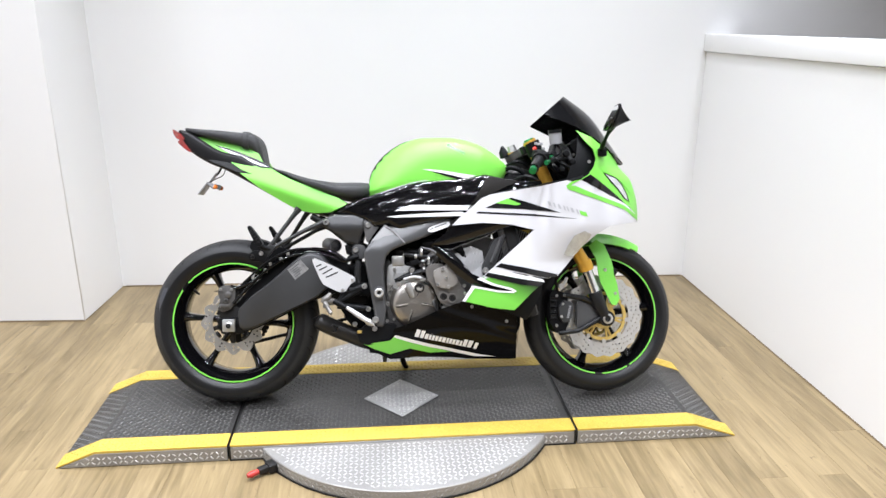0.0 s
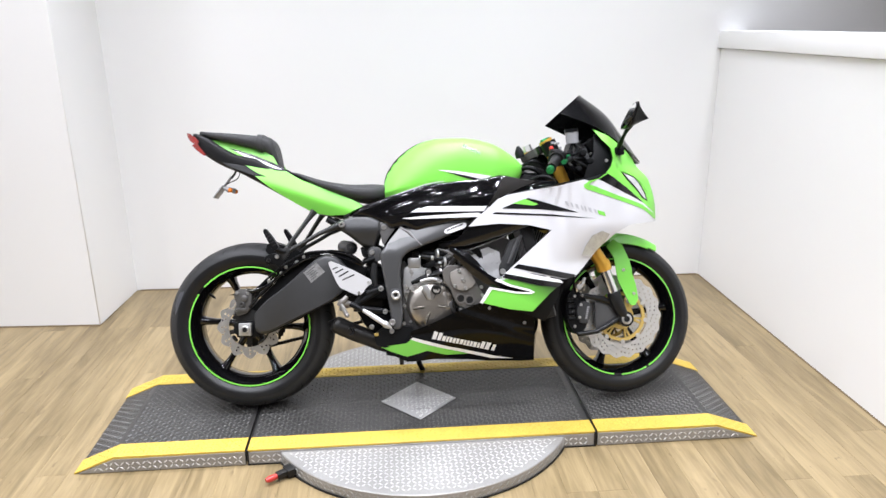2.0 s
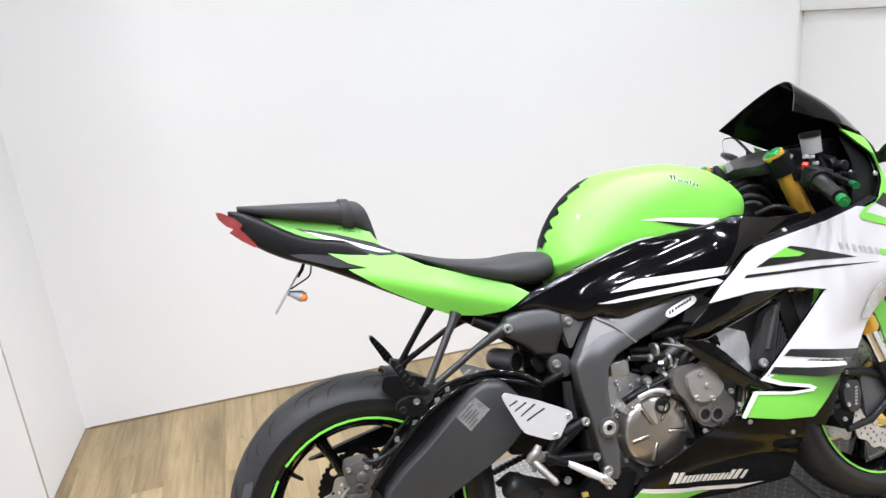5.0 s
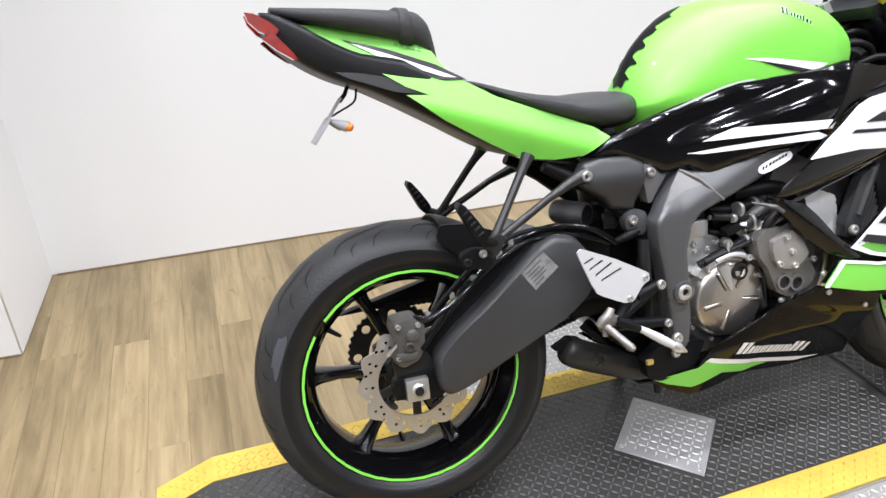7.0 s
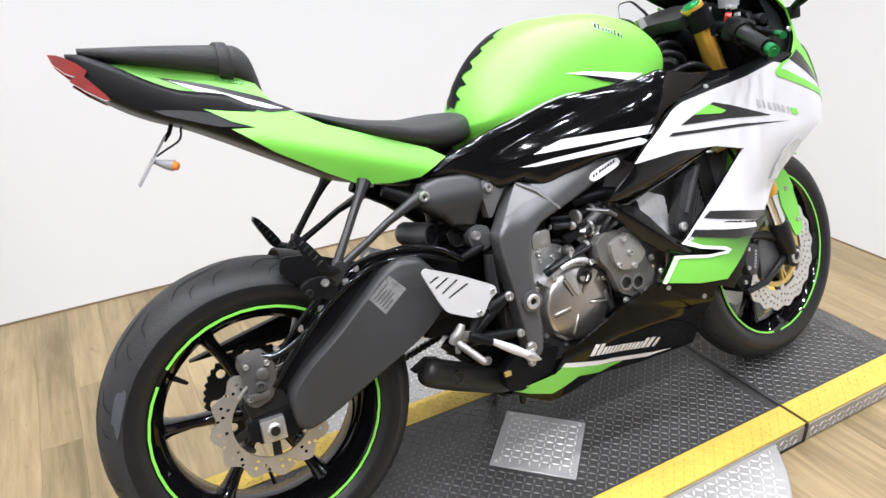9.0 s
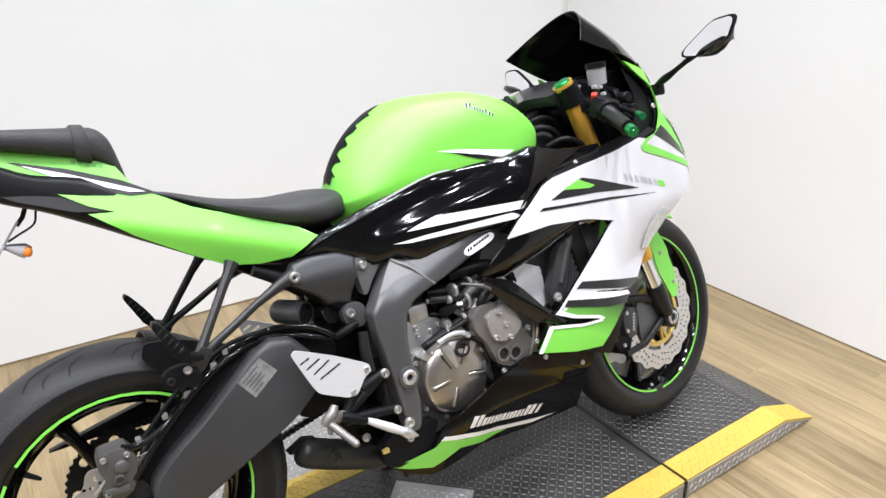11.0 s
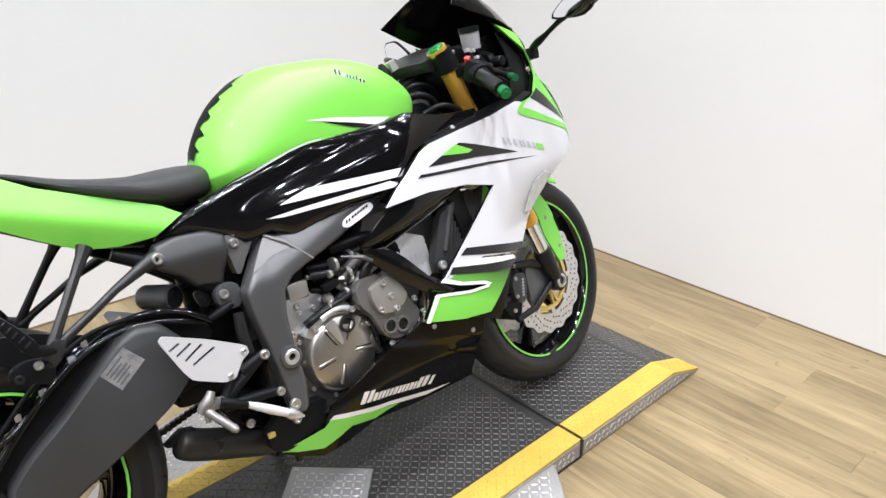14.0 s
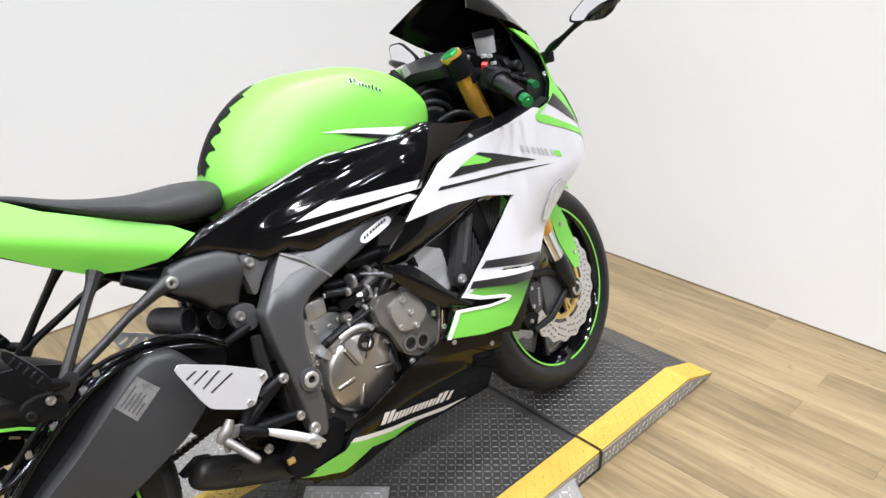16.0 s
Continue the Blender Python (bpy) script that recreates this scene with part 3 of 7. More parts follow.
def right_only(name, make, material, label="", parent=None):
    return part(name, make(), material, parent or BIKE, label)


def ring_arc(r0, r1, y0, y1, a0, a1, seg=40):
    bm = bmesh.new()
    rings = []
    for k in range(seg + 1):
        a = radians(a0 + (a1 - a0) * k / seg)
        rings.append([bm.verts.new((r * math.cos(a), y, r * math.sin(a))) for r, y in ((r0, y0), (r1, y0), (r1, y1), (r0, y1))])
    for p, q in zip(rings, rings[1:]):
        for k in range(4):
            bm.faces.new((p[k], p[(k + 1) % 4], q[(k + 1) % 4], q[k]))
    bm.faces.new(rings[0][::-1])
    bm.faces.new(rings[-1])
    return bm


def petal_disc(r_out, r_in, waves, y, thick, holes, deep=0.004):
    """A wave-edged brake disc with drilled holes."""
    n = waves * 8
    turn_to = [2 * math.pi * k / n for k in range(n)]
    rim = [((r_out + deep * math.cos(waves * a)) * math.cos(a), (r_out + deep * math.cos(waves * a)) * math.sin(a)) for a in turn_to]
    bore = [(r_in * math.cos(a), r_in * math.sin(a)) for a in turn_to]
    rounds = [[(r * math.cos(a) + h * math.cos(b), r * math.sin(a) + h * math.sin(b)) for b in (math.pi * k / 4 for k in range(8))] for r, a, h in holes]
    bm = sheet(rim, [bore, *rounds])
    for v in bm.verts:
        v.co.y = y
    bm.normal_update()
    return thicken(bm, thick)


def drill(waves, rows, h=0.0033):
    out = []
    for k in range(waves):
        for r, shift in rows:
            out.append((r, 2 * math.pi * (k + shift) / waves, h))
    return out


def wheel(m, tyre, half, tape, arcs, tape_side):
    hub = part("wheel", moved(lathe([(0.02, -half + 0.012), (0.034, -half + 0.008), (0.036, -0.03), (0.05, -0.02), (0.05, 0.02), (0.036, 0.03), (0.034, half - 0.008), (0.02, half - 0.012)], 32), m), DARK, BIKE, "black cast hub of a six-spoke wheel")
    part("tyre", moved(lathe(tyre + [(r, -y) for r, y in tyre[-1:0:-1]], 96, True), m), RUBBER, hub, "black sport tyre with worn tread")
    wall = tyre[-4:] + [(r - 0.004, y - 0.002) for r, y in tyre[:-5:-1]]
    for s in (1, -1):
        part("sidewall", moved(lathe([(r + (0.0004 if k < 4 else 0), s * (y + (0.0006 if k < 4 else 0))) for k, (r, y) in enumerate(wall)], 96, True), m), SIDEWALL, hub, "smooth black tyre sidewall")
    rim = [(0.2225, half), (0.2205, half + 0.004), (0.213, half + 0.003), (0.206, half - 0.006), (0.200, half - 0.02), (0.190, half - 0.032), (0.187, 0.0)]
    outer = [(0.205, 0.0), (0.212, half - 0.025), (0.2225, half - 0.01)]
    prof = rim + [(r, -y) for r, y in rim[-2::-1]] + [(r, -y) for r, y in outer[::-1]] + outer[1:]
    part("rim", moved(lathe(prof, 96, True), m), BLACK, hub, "gloss black rim")
    part("axle", moved(lathe([(0.010, -half - 0.05), (0.010, half + 0.05)], 16), m), STEEL, hub)
    for k in range(6):
        a = 60 * k + tape["spoke"]
        sp = loft([(0.03, 0.017, -0.017, 0.026, 3.0), (0.07, 0.013, -0.013, 0.02, 3.0), (0.14, 0.011, -0.011, 0.018, 3.0), (0.175, 0.014, -0.014, 0.026, 3.0), (0.191, 0.019, -0.019, 0.036, 3.0)], 14)
        part("spoke", moved(sp, m @ Matrix.Rotation(radians(-a), 4, "Y")), BLACK, hub)
    for a0, a1 in arcs:
        part("rim_tape", moved(ring_arc(0.2135, 0.2185, tape_side * (half + 0.0035), tape_side * (half + 0.0052), a0, a1), m), GREEN, hub, "thin lime green rim tape")
        part("rim_tape", moved(ring_arc(0.2135, 0.2185, -tape_side * (half + 0.0052), -tape_side * (half + 0.0035), a0, a1), m), GREEN, hub, "thin lime green rim tape")
    return hub


TYRE_R = [(0.302, 0.0), (0.3005, 0.02), (0.296, 0.042), (0.287, 0.062), (0.274, 0.077), (0.258, 0.086), (0.243, 0.087), (0.230, 0.082), (0.2215, 0.073)]
TYRE_F = [(0.290, 0.0), (0.2885, 0.015), (0.2830, 0.030), (0.274, 0.045), (0.260, 0.055), (0.247, 0.059), (0.235, 0.056), (0.2215, 0.047)]
RC, FC = (0.009, 0.0, -0.008), (1.399, 0.0, -0.026)
rear = wheel(at(*RC), TYRE_R, 0.072, {"spoke": -5}, ((146, 497),), -1)
ST = at(-0.033, 0.006, 0.014) @ at(*FC) @ Matrix.Rotation(radians(7), 4, Vector((-0.40, 0, 0.917))) @ at(-FC[0], 0, -FC[2])
front = wheel(ST @ at(*FC), TYRE_F, 0.046, {"spoke": 8}, ((-60, 120), (126, 262), (270, 297)), -1)


def groove(prof, half, run, width):
    """One dark cut of the tread, laid a hair over the crown: run is a list of (share of the half width, degrees)."""
    crown = flow([p[1] for p in prof], [p[0] for p in prof])
    line = bend([(u, a, 0) for u, a in run], 5)
    bm = bmesh.new()
    rows = []
    for k, p in enumerate(line):
        q, o = line[min(k + 1, len(line) - 1)], line[max(k - 1, 0)]
        dy, da = (q.x - o.x) * half, radians(q.y - o.y) * 0.29
        n = math.hypot(dy, da)
        w = width * (0.25 + 0.75 * math.sin(math.pi * (k + 0.5) / len(line)))
        row = []
        for side in (-w, w):
            y = p.x * half - side * da / n
            a = radians(p.y) + side * dy / n / 0.29
            r = crown(abs(y)) + 0.0007
            row.append(bm.verts.new((r * math.cos(a), y, r * math.sin(a))))
        rows.append(row)
    for p, q in zip(rows, rows[1:]):
        bm.faces.new((p[0], p[1], q[1], q[0]))
    return bm


part("valve", rod([(0.009 + r * math.cos(radians(141.5)), -0.045, -0.008 + r * math.sin(radians(141.5))) for r in (0.192, 0.186, 0.172, 0.164)], [0.006, 0.005, 0.0045, 0.003], 10), SATIN, rear, "black tyre valve")
scuff = bmesh.new()
rows = [[scuff.verts.new((0.009 + (r + 0.0009) * math.cos(radians(a)), -y - 0.0006, -0.008 + (r + 0.0009) * math.sin(radians(a)))) for r, y in ((0.2770 - k, 0.0735), (0.2735 - k, 0.0772), (0.2660, 0.0818), (0.2600 + k, 0.0851))] for a, k in ((150, 0.004), (152, 0.001), (155, 0.0), (159, 0.0), (163, 0.001), (167, 0.003), (169, 0.006))]
for a, b in zip(rows, rows[1:]):
    for k in range(3):
        scuff.faces.new((a[k], a[k + 1], b[k + 1], b[k]))
part("scuff", scuff, mat("scuffed_rubber", (0.040, 0.042, 0.050), 0.45, vary=0.3, scale=40, bump=0.2), rear, "pale scuff on the tyre's shoulder")
GROOVE = mat("tread_groove", (0.002, 0.002, 0.002), 0.9)
for hub, m, prof, half, width in ((rear, at(*RC), TYRE_R[:6], 0.080, 0.0024), (front, ST @ at(*FC), TYRE_F[:5], 0.050, 0.0017)):
    cuts = []
    for k in range(12):
        for s in (-1, 1):
            a0 = 30 * k + (15 if s > 0 else 0)
            cuts.append(groove(prof, half, [(s * 0.10, a0), (s * 0.30, a0 + 9), (s * 0.42, a0 + 20), (s * 0.74, a0 + 25)], width))
            cuts.append(groove(prof, half, [(s * 0.50, a0 + 3), (s * 0.70, a0 + 8), (s * 0.93, a0 + 10)], width * 0.8))
            cuts.append(groove(prof, half, [(s * 0.66, a0 + 15), (s * 0.80, a0 + 18), (s * 0.95, a0 + 19)], width * 0.6))
    tagged(part("tread_groove", moved(merge(*cuts), m), GROOVE, hub), kind="stuff")

# brake discs
disc_holes = drill(12, ((0.098, 0.0), (0.091, 0.33), (0.085, 0.0), (0.099, 0.5)), 0.0038)
part("brake_disc", moved(petal_disc(0.109, 0.074, 12, -0.084, 0.004, disc_holes, 0.0065), at(*RC)), STEEL, rear, "drilled wave-edged steel disc")
for k in range(5):
    part("disc_arm", moved(box(0.03, 0.080, -0.082, -0.072, -0.008, 0.008, 0.002), at(*RC) @ Matrix.Rotation(radians(72 * k + 20), 4, "Y")), DARK, rear)
# black ovals stand in for the dark gaps between disc and carrier
for k in range(4):
    a = radians(90 * k + 38)
    slot = rod([(0.067 * math.cos(a + d), 0, 0.067 * math.sin(a + d)) for d in (-0.20, -0.10, 0.0, 0.10, 0.20)], [0.004, 0.0062, 0.0068, 0.0062, 0.004], 10)
    part("disc_slot", moved(slot, at(*RC) @ at(0, -0.084, 0)), BLACK_DECAL, rear, "black oval laid on for a dark gap beside the disc")
for s in (-1, 1):
    front_holes = drill(18, ((0.141, 0.0), (0.132, 0.4), (0.123, 0.05), (0.114, 0.45), (0.136, 0.7), (0.118, 0.75)), 0.0030)
    part("brake_disc", moved(petal_disc(0.151, 0.101, 18, s * 0.064 - 0.0025, 0.005, front_holes), ST @ at(*FC)), STEEL, front, "drilled wave-edged steel disc")
    part("disc_carrier", moved(ring_arc(0.079, 0.091, s * 0.063 - 0.004, s * 0.063 + 0.004, 0, 359.9, 60), ST @ at(*FC)), GOLD_PALE, front, "gold anodised disc carrier")
    part("carrier_hub", moved(ring_arc(0.032, 0.048, s * 0.060 - 0.004, s * 0.060 + 0.004, 0, 359.9, 40), ST @ at(*FC)), GOLD_PALE, front)
    for k in range(6):
        for tilt in (-0.3, 0.3):
            b = box(0.044, 0.081, s * 0.062 - 0.004, s * 0.062 + 0.004, -0.0042, 0.0042, 0.0012, 1)
            part("carrier_arm", moved(b, ST @ at(*FC) @ Matrix.Rotation(radians(60 * k + 14), 4, "Y") @ at(0, 0, tilt * 0.02) @ Matrix.Rotation(tilt * 0.6, 4, "Y")), GOLD_PALE, front)
    for k in range(9):
        b = merge(lathe([(0.0085, s * 0.070), (0.0085, s * 0.058)], 14), box(-0.004, 0.012, s * 0.062 - 0.002, s * 0.062 + 0.002, -0.007, 0.007, 0.001, 1))
        part("disc_bobbin", moved(b, ST @ at(*FC) @ Matrix.Rotation(radians(40 * k + 10), 4, "Y") @ at(0.094, 0, 0)), STEEL, front)

# ---- bodywork surfaces ----
wide = glide([0.45, 0.62, 0.80, 0.95, 1.08, 1.20, 1.30, 1.397, 1.456, 1.498, 1.520], [0.190, 0.216, 0.240, 0.251, 0.250, 0.242, 0.228, 0.196, 0.148, 0.080, 0.020])
top_w = glide([0.45, 0.80, 1.05, 1.18, 1.28, 1.359, 1.421, 1.480, 1.520], [0.190, 0.240, 0.260, 0.258, 0.240, 0.200, 0.145, 0.075, 0.015])
high = glide([-0.18, -0.09, 0.0, 0.09, 0.20, 0.33, 0.45, 0.54, 0.61, 0.68], [0.42, 0.68, 0.90, 0.985, 1.0, 0.995, 0.975, 0.92, 0.81, 0.64])


def fairing_y(x, z):
    u = min(1.0, max(0.0, (z - 0.36) / 0.20))
    u = u * u * (3 - 2 * u)
    tuck = min(1.0, max(0.0, (x - 1.04) / 0.20)) * min(1.0, max(0.0, (0.345 - z) / 0.14))
    tuck = tuck * tuck * (3 - 2 * tuck)
    turn_in = min(1.0, max(0.0, (z - 0.49) / 0.07))
    turn_in = 0.52 * turn_in * turn_in * (3 - 2 * turn_in) * max(0.0, x - 1.305)
    return -max(0.012, (wide(x) * (1 - u) + top_w(x) * u) * high(z) * (1 - 0.20 * tuck) - turn_in)


def inside(d):
    return lambda x, z: fairing_y(x, z) + d


tail_w = flow([-0.20, -0.10, 0.0, 0.15, 0.30, 0.45, 0.55], [0.045, 0.080, 0.098, 0.118, 0.130, 0.140, 0.142])


def tail_y(x, z):
    crease = 0.52 - 0.35 * (x - 0.05)
    d = z - crease
    return -tail_w(x) + 0.40 * (math.sqrt(d * d + 0.00003) - 0.0055)


side_w = flow([0.36, 0.50, 0.62, 0.75, 0.90, 1.02, 1.12], [0.125, 0.150, 0.180, 0.202, 0.218, 0.214, 0.208])


def side_y(x, z):
    """The black cover under the tank."""
    u = min(1.0, max(0.0, (z - 0.412 - 0.24 * (x - 0.717)) / 0.052))
    shoulder = 0.017 * u * u * (3 - 2 * u) * math.exp(-(((x - 0.70) / 0.20) ** 4))
    scoop = 0.003 * math.exp(-((z - 0.472) / 0.028) ** 2 - ((x - 0.880) / 0.030) ** 2)
    return -side_w(x) + 1.3 * (z - 0.412) ** 2 + shoulder + scoop


def bars(name, start, end, tall, widths, slant, side, material, parent, proud=0.0022, gap=0.12):
    """A row of plain slanted bars in place of a worded mark."""
    (x0, z0), (x1, z1) = start, end
    total = sum(widths)
    dx, dz = (x1 - x0) / total, (z1 - z0) / total
    run, made = 0.0, []
    for w in widths:
        a, b = run + w * gap / 2, run + w * (1 - gap / 2)
        run += w
        q = [(x0 + dx * a, z0 + dz * a), (x0 + dx * b, z0 + dz * b), (x0 + dx * b + slant * tall, z0 + dz * b + tall), (x0 + dx * a + slant * tall, z0 + dz * a + tall)]
        made.append(part(name, skin(q, side, 0, 0.02, proud), material, parent))
    return made


def eased(outline, side, thick, cell, reach=0.010, drop=0.007):
    """A shell whose face rolls back towards its outline."""
    segs = [(Vector(a), Vector(b)) for a, b in zip(outline, outline[1:] + outline[:1])]

    def near(x, z):
        best, p = 1.0, Vector((x, z))
        for a, b in segs:
            ab = b - a
            u = min(1.0, max(0.0, (p - a).dot(ab) / ab.length_squared))
            best = min(best, (p - a - ab * u).length)
        return best

    def rolled(x, z):
        d = max(0.0, 1.0 - near(x, z) / reach)
        return side(x, z) + drop * (1 - math.sqrt(max(0.0, 1 - d * d)))

    return skin(outline, rolled, thick, cell)


def holed_plate(outline, holes, y0, y1):
    """A flat plate with real openings."""
    bm = sheet(outline, holes)
    for v in bm.verts:
        v.co.y = y0
    bm.normal_update()
    return thicken(bm, y1 - y0)


# ---- tail ----
tail_top = [(-0.116, 0.671), (-0.040, 0.660), (0.040, 0.641), (0.104, 0.614), (0.132, 0.562), (0.167, 0.543), (0.213, 0.515), (0.315, 0.473), (0.397, 0.440), (0.430, 0.417)]
tail_low = [(0.400, 0.403), (0.372, 0.388), (0.316, 0.386), (0.255, 0.396), (0.195, 0.430), (0.112, 0.482), (0.048, 0.533), (0.090, 0.529), (0.050, 0.547), (0.000, 0.582), (-0.070, 0.634)]
panel = both("tail_panel", lambda: skin(tail_top + tail_low, tail_y, 0.006, 0.011), GREEN, "lime green tail side panel with stripes")
both("tail_stripe", lambda: skin([(-0.050, 0.639), (0.030, 0.615), (0.110, 0.582), (0.165, 0.549), (0.120, 0.552), (0.075, 0.568), (0.048, 0.585), (-0.002, 0.611)], tail_y, 0, 0.02, 0.0012), BLACK_DECAL)
both("tail_stripe", lambda: skin([(-0.034, 0.631), (0.030, 0.606), (0.090, 0.580), (0.146, 0.555), (0.120, 0.559), (0.066, 0.581), (0.012, 0.603)], tail_y, 0, 0.02, 0.0020), DECAL)
bars("tail_mark", (0.040, 0.622), (0.090, 0.606), 0.006, (1, 1, 1, 1, 1), 0.3, tail_y, MUTED, BIKE, 0.0016, 0.3)
under = [(-0.182, 0.697, 0.664, 0.046), (-0.165, 0.694, 0.638, 0.060), (-0.120, 0.672, 0.600, 0.072), (-0.07, 0.640, 0.571, 0.078), (-0.02, 0.615, 0.550, 0.082), (0.05, 0.60, 0.512, 0.090), (0.16, 0.53, 0.448, 0.098), (0.26, 0.47, 0.395, 0.104), (0.36, 0.44, 0.37, 0.11)]
part("undertail", loft(fine_rows(under, 3), 32, 6.0), NAVY, BIKE, "dark plastic undertail")
both("undertail_wing", lambda: skin([(-0.150, 0.688), (-0.112, 0.670), (-0.066, 0.633), (0.002, 0.582), (0.052, 0.547), (0.092, 0.530), (0.03, 0.540), (-0.05, 0.572), (-0.105, 0.605), (-0.128, 0.640)], lambda x, z: tail_y(x, z) + 0.002, 0.006, 0.02), NAVY, "dark plastic side wing")
lens_w = flow([-0.21, -0.18, -0.15, -0.12], [0.036, 0.060, 0.0705, 0.0800])
for s in (-1, 1):
    for out_line in ([(-0.207, 0.698), (-0.193, 0.694), (-0.168, 0.677), (-0.154, 0.662), (-0.161, 0.654), (-0.136, 0.622), (-0.130, 0.612), (-0.137, 0.611), (-0.163, 0.630), (-0.184, 0.650), (-0.174, 0.656), (-0.188, 0.664), (-0.203, 0.682)],):
        lens = skin(out_line, lambda x, z: -lens_w(x), 0.02, 0.012)
        part("tail_light", lens if s < 0 else mirrored(lens), RED, BIKE, "dark red tail light lens")
part("tail_light", box(-0.186, -0.160, -0.040, 0.040, 0.664, 0.688, 0.006), RED, BIKE, "dark red tail light lens")
pillion = [(-0.163, 0.706, 0.692, 0.03), (-0.113, 0.700, 0.672, 0.060), (-0.04, 0.693, 0.652, 0.082), (0.04, 0.685, 0.630, 0.088), (0.085, 0.680, 0.612, 0.084), (0.108, 0.660, 0.590, 0.076), (0.118, 0.625, 0.572, 0.064), (0.126, 0.582, 0.560, 0.05)]
part("pillion_seat", loft(fine_rows(pillion, 3), 26, 3.4), SEAT, BIKE, "black vinyl pillion seat")
part("seat_strap", loft([(0.052, 0.6865, 0.620, 0.0890, 3.4), (0.055, 0.6890, 0.618, 0.0905, 3.4), (0.072, 0.6870, 0.612, 0.0890, 3.4), (0.075, 0.6830, 0.612, 0.0870, 3.4)], 26), SEAT, BIKE, "black seat strap")
seat = [(0.148, 0.556, 0.545, 0.03), (0.19, 0.546, 0.528, 0.075), (0.262, 0.522, 0.490, 0.112), (0.330, 0.507, 0.460, 0.130), (0.400, 0.499, 0.437, 0.136), (0.460, 0.500, 0.426, 0.128), (0.500, 0.497, 0.430, 0.104), (0.521, 0.486, 0.446, 0.070), (0.528, 0.470, 0.455, 0.03)]
part("rider_seat", loft(fine_rows(seat, 4), 28, 2.8), SEAT, BIKE, "black vinyl rider seat")

# plate bracket and indicators
part("plate_bracket", moved(merge(box(-0.002, 0.002, -0.034, 0.034, -0.052, 0.004, 0.001), box(-0.002, 0.002, -0.012, 0.012, 0.003, 0.048, 0.001)), at(-0.086, -0.010, 0.502) @ pose(0, 0, 0, 0, 38, 0)), GREY_PLASTIC, BIKE, "bare grey metal plate bracket")
part("bracket_bolt", moved(bolt(0, 0, 0, 0.005, 0.004), at(-0.084, -0.016, 0.500) @ pose(0, 0, 0, 0, 0, -90)), SATIN, BIKE)
part("plate_stay", merge(rod([(-0.040, -0.010, 0.562), (-0.048, -0.010, 0.545), (-0.060, -0.010, 0.532)], 0.004), rod(bend([(-0.026, -0.012, 0.552), (-0.034, -0.020, 0.530), (-0.062, -0.024, 0.516), (-0.078, -0.020, 0.508)], 4), 0.002, 6)), SATIN, BIKE)
for s in (-1, 1):
    y = -0.010 + s * 0.020
    stem = part("rear_indicator", rod([(-0.086, y, 0.500), (-0.078, y + s * 0.008, 0.497), (-0.062, y + s * 0.018, 0.490), (-0.056, y + s * 0.0205, 0.4875)], [0.003, 0.005, 0.0095, 0.0105], 14), GREY_PLASTIC, BIKE, "small grey flared indicator")
    part("lens", rod([(-0.056, y + s * 0.0205, 0.4875), (-0.049, y + s * 0.024, 0.485), (-0.047, y + s * 0.025, 0.4842)], [0.0090, 0.0070, 0.003], 14), AMBER, stem, "amber lens")

# ---- tank ----
tank = [(0.500, 0.478, 0.440, 0.045, 1.3), (0.510, 0.524, 0.405, 0.072, 1.3), (0.540, 0.575, 0.370, 0.104, 1.35), (0.588, 0.619, 0.355, 0.121, 1.6), (0.642, 0.647, 0.370, 0.132, 2.0), (0.705, 0.660, 0.395, 0.140, 2.6), (0.800, 0.658, 0.42, 0.148, 3.2), (0.887, 0.640, 0.43, 0.149, 3.1), (0.948, 0.610, 0.45, 0.131, 2.8), (0.991, 0.578, 0.49, 0.098, 2.4), (1.012, 0.560, 0.525, 0.05, 2.2)]
TANK_SIDE = -0.028
part("tank", moved(loft(fine_rows(tank, 6), 56), at(0, TANK_SIDE, 0)), GREEN, BIKE, "lime green fuel tank with decals")
tank_rows = fine_rows(tank, 6)
tank_f = [flow([r[0] for r in tank_rows], [r[c] for r in tank_rows]) for c in range(5)]


def tank_y(x, z):
    zt, zb, w, p = (tank_f[c](x) for c in (1, 2, 3, 4))
    u = min(0.999, abs((z - (zt + zb) / 2) / ((zt - zb) / 2)))
    return -w * (1 - u**p) ** (1 / p) + TANK_SIDE


right_only("tank_stripe", lambda: skin([(0.698, 0.5365), (0.745, 0.5340), (0.785, 0.5280), (0.835, 0.5200), (0.888, 0.5115), (0.872, 0.5050), (0.852, 0.5015), (0.800, 0.5145), (0.745, 0.5265)], tank_y, 0, 0.015, 0.0012), DECAL)
right_only("tank_stripe", lambda: skin([(0.728, 0.5300), (0.745, 0.5265), (0.800, 0.5145), (0.852, 0.5015), (0.828, 0.4990), (0.788, 0.5085)], tank_y, 0, 0.015, 0.0014), BLACK_DECAL)
both("tank_lower_line", lambda: skin([(0.525, 0.449), (0.565, 0.461), (0.612, 0.476), (0.655, 0.489), (0.692, 0.496), (0.720, 0.4972), (0.720, 0.4945), (0.692, 0.493), (0.655, 0.4855), (0.612, 0.472), (0.565, 0.457)], lambda x, z: side_y(x, z), 0, 0.015, 0.0016), SILVER_DECAL)
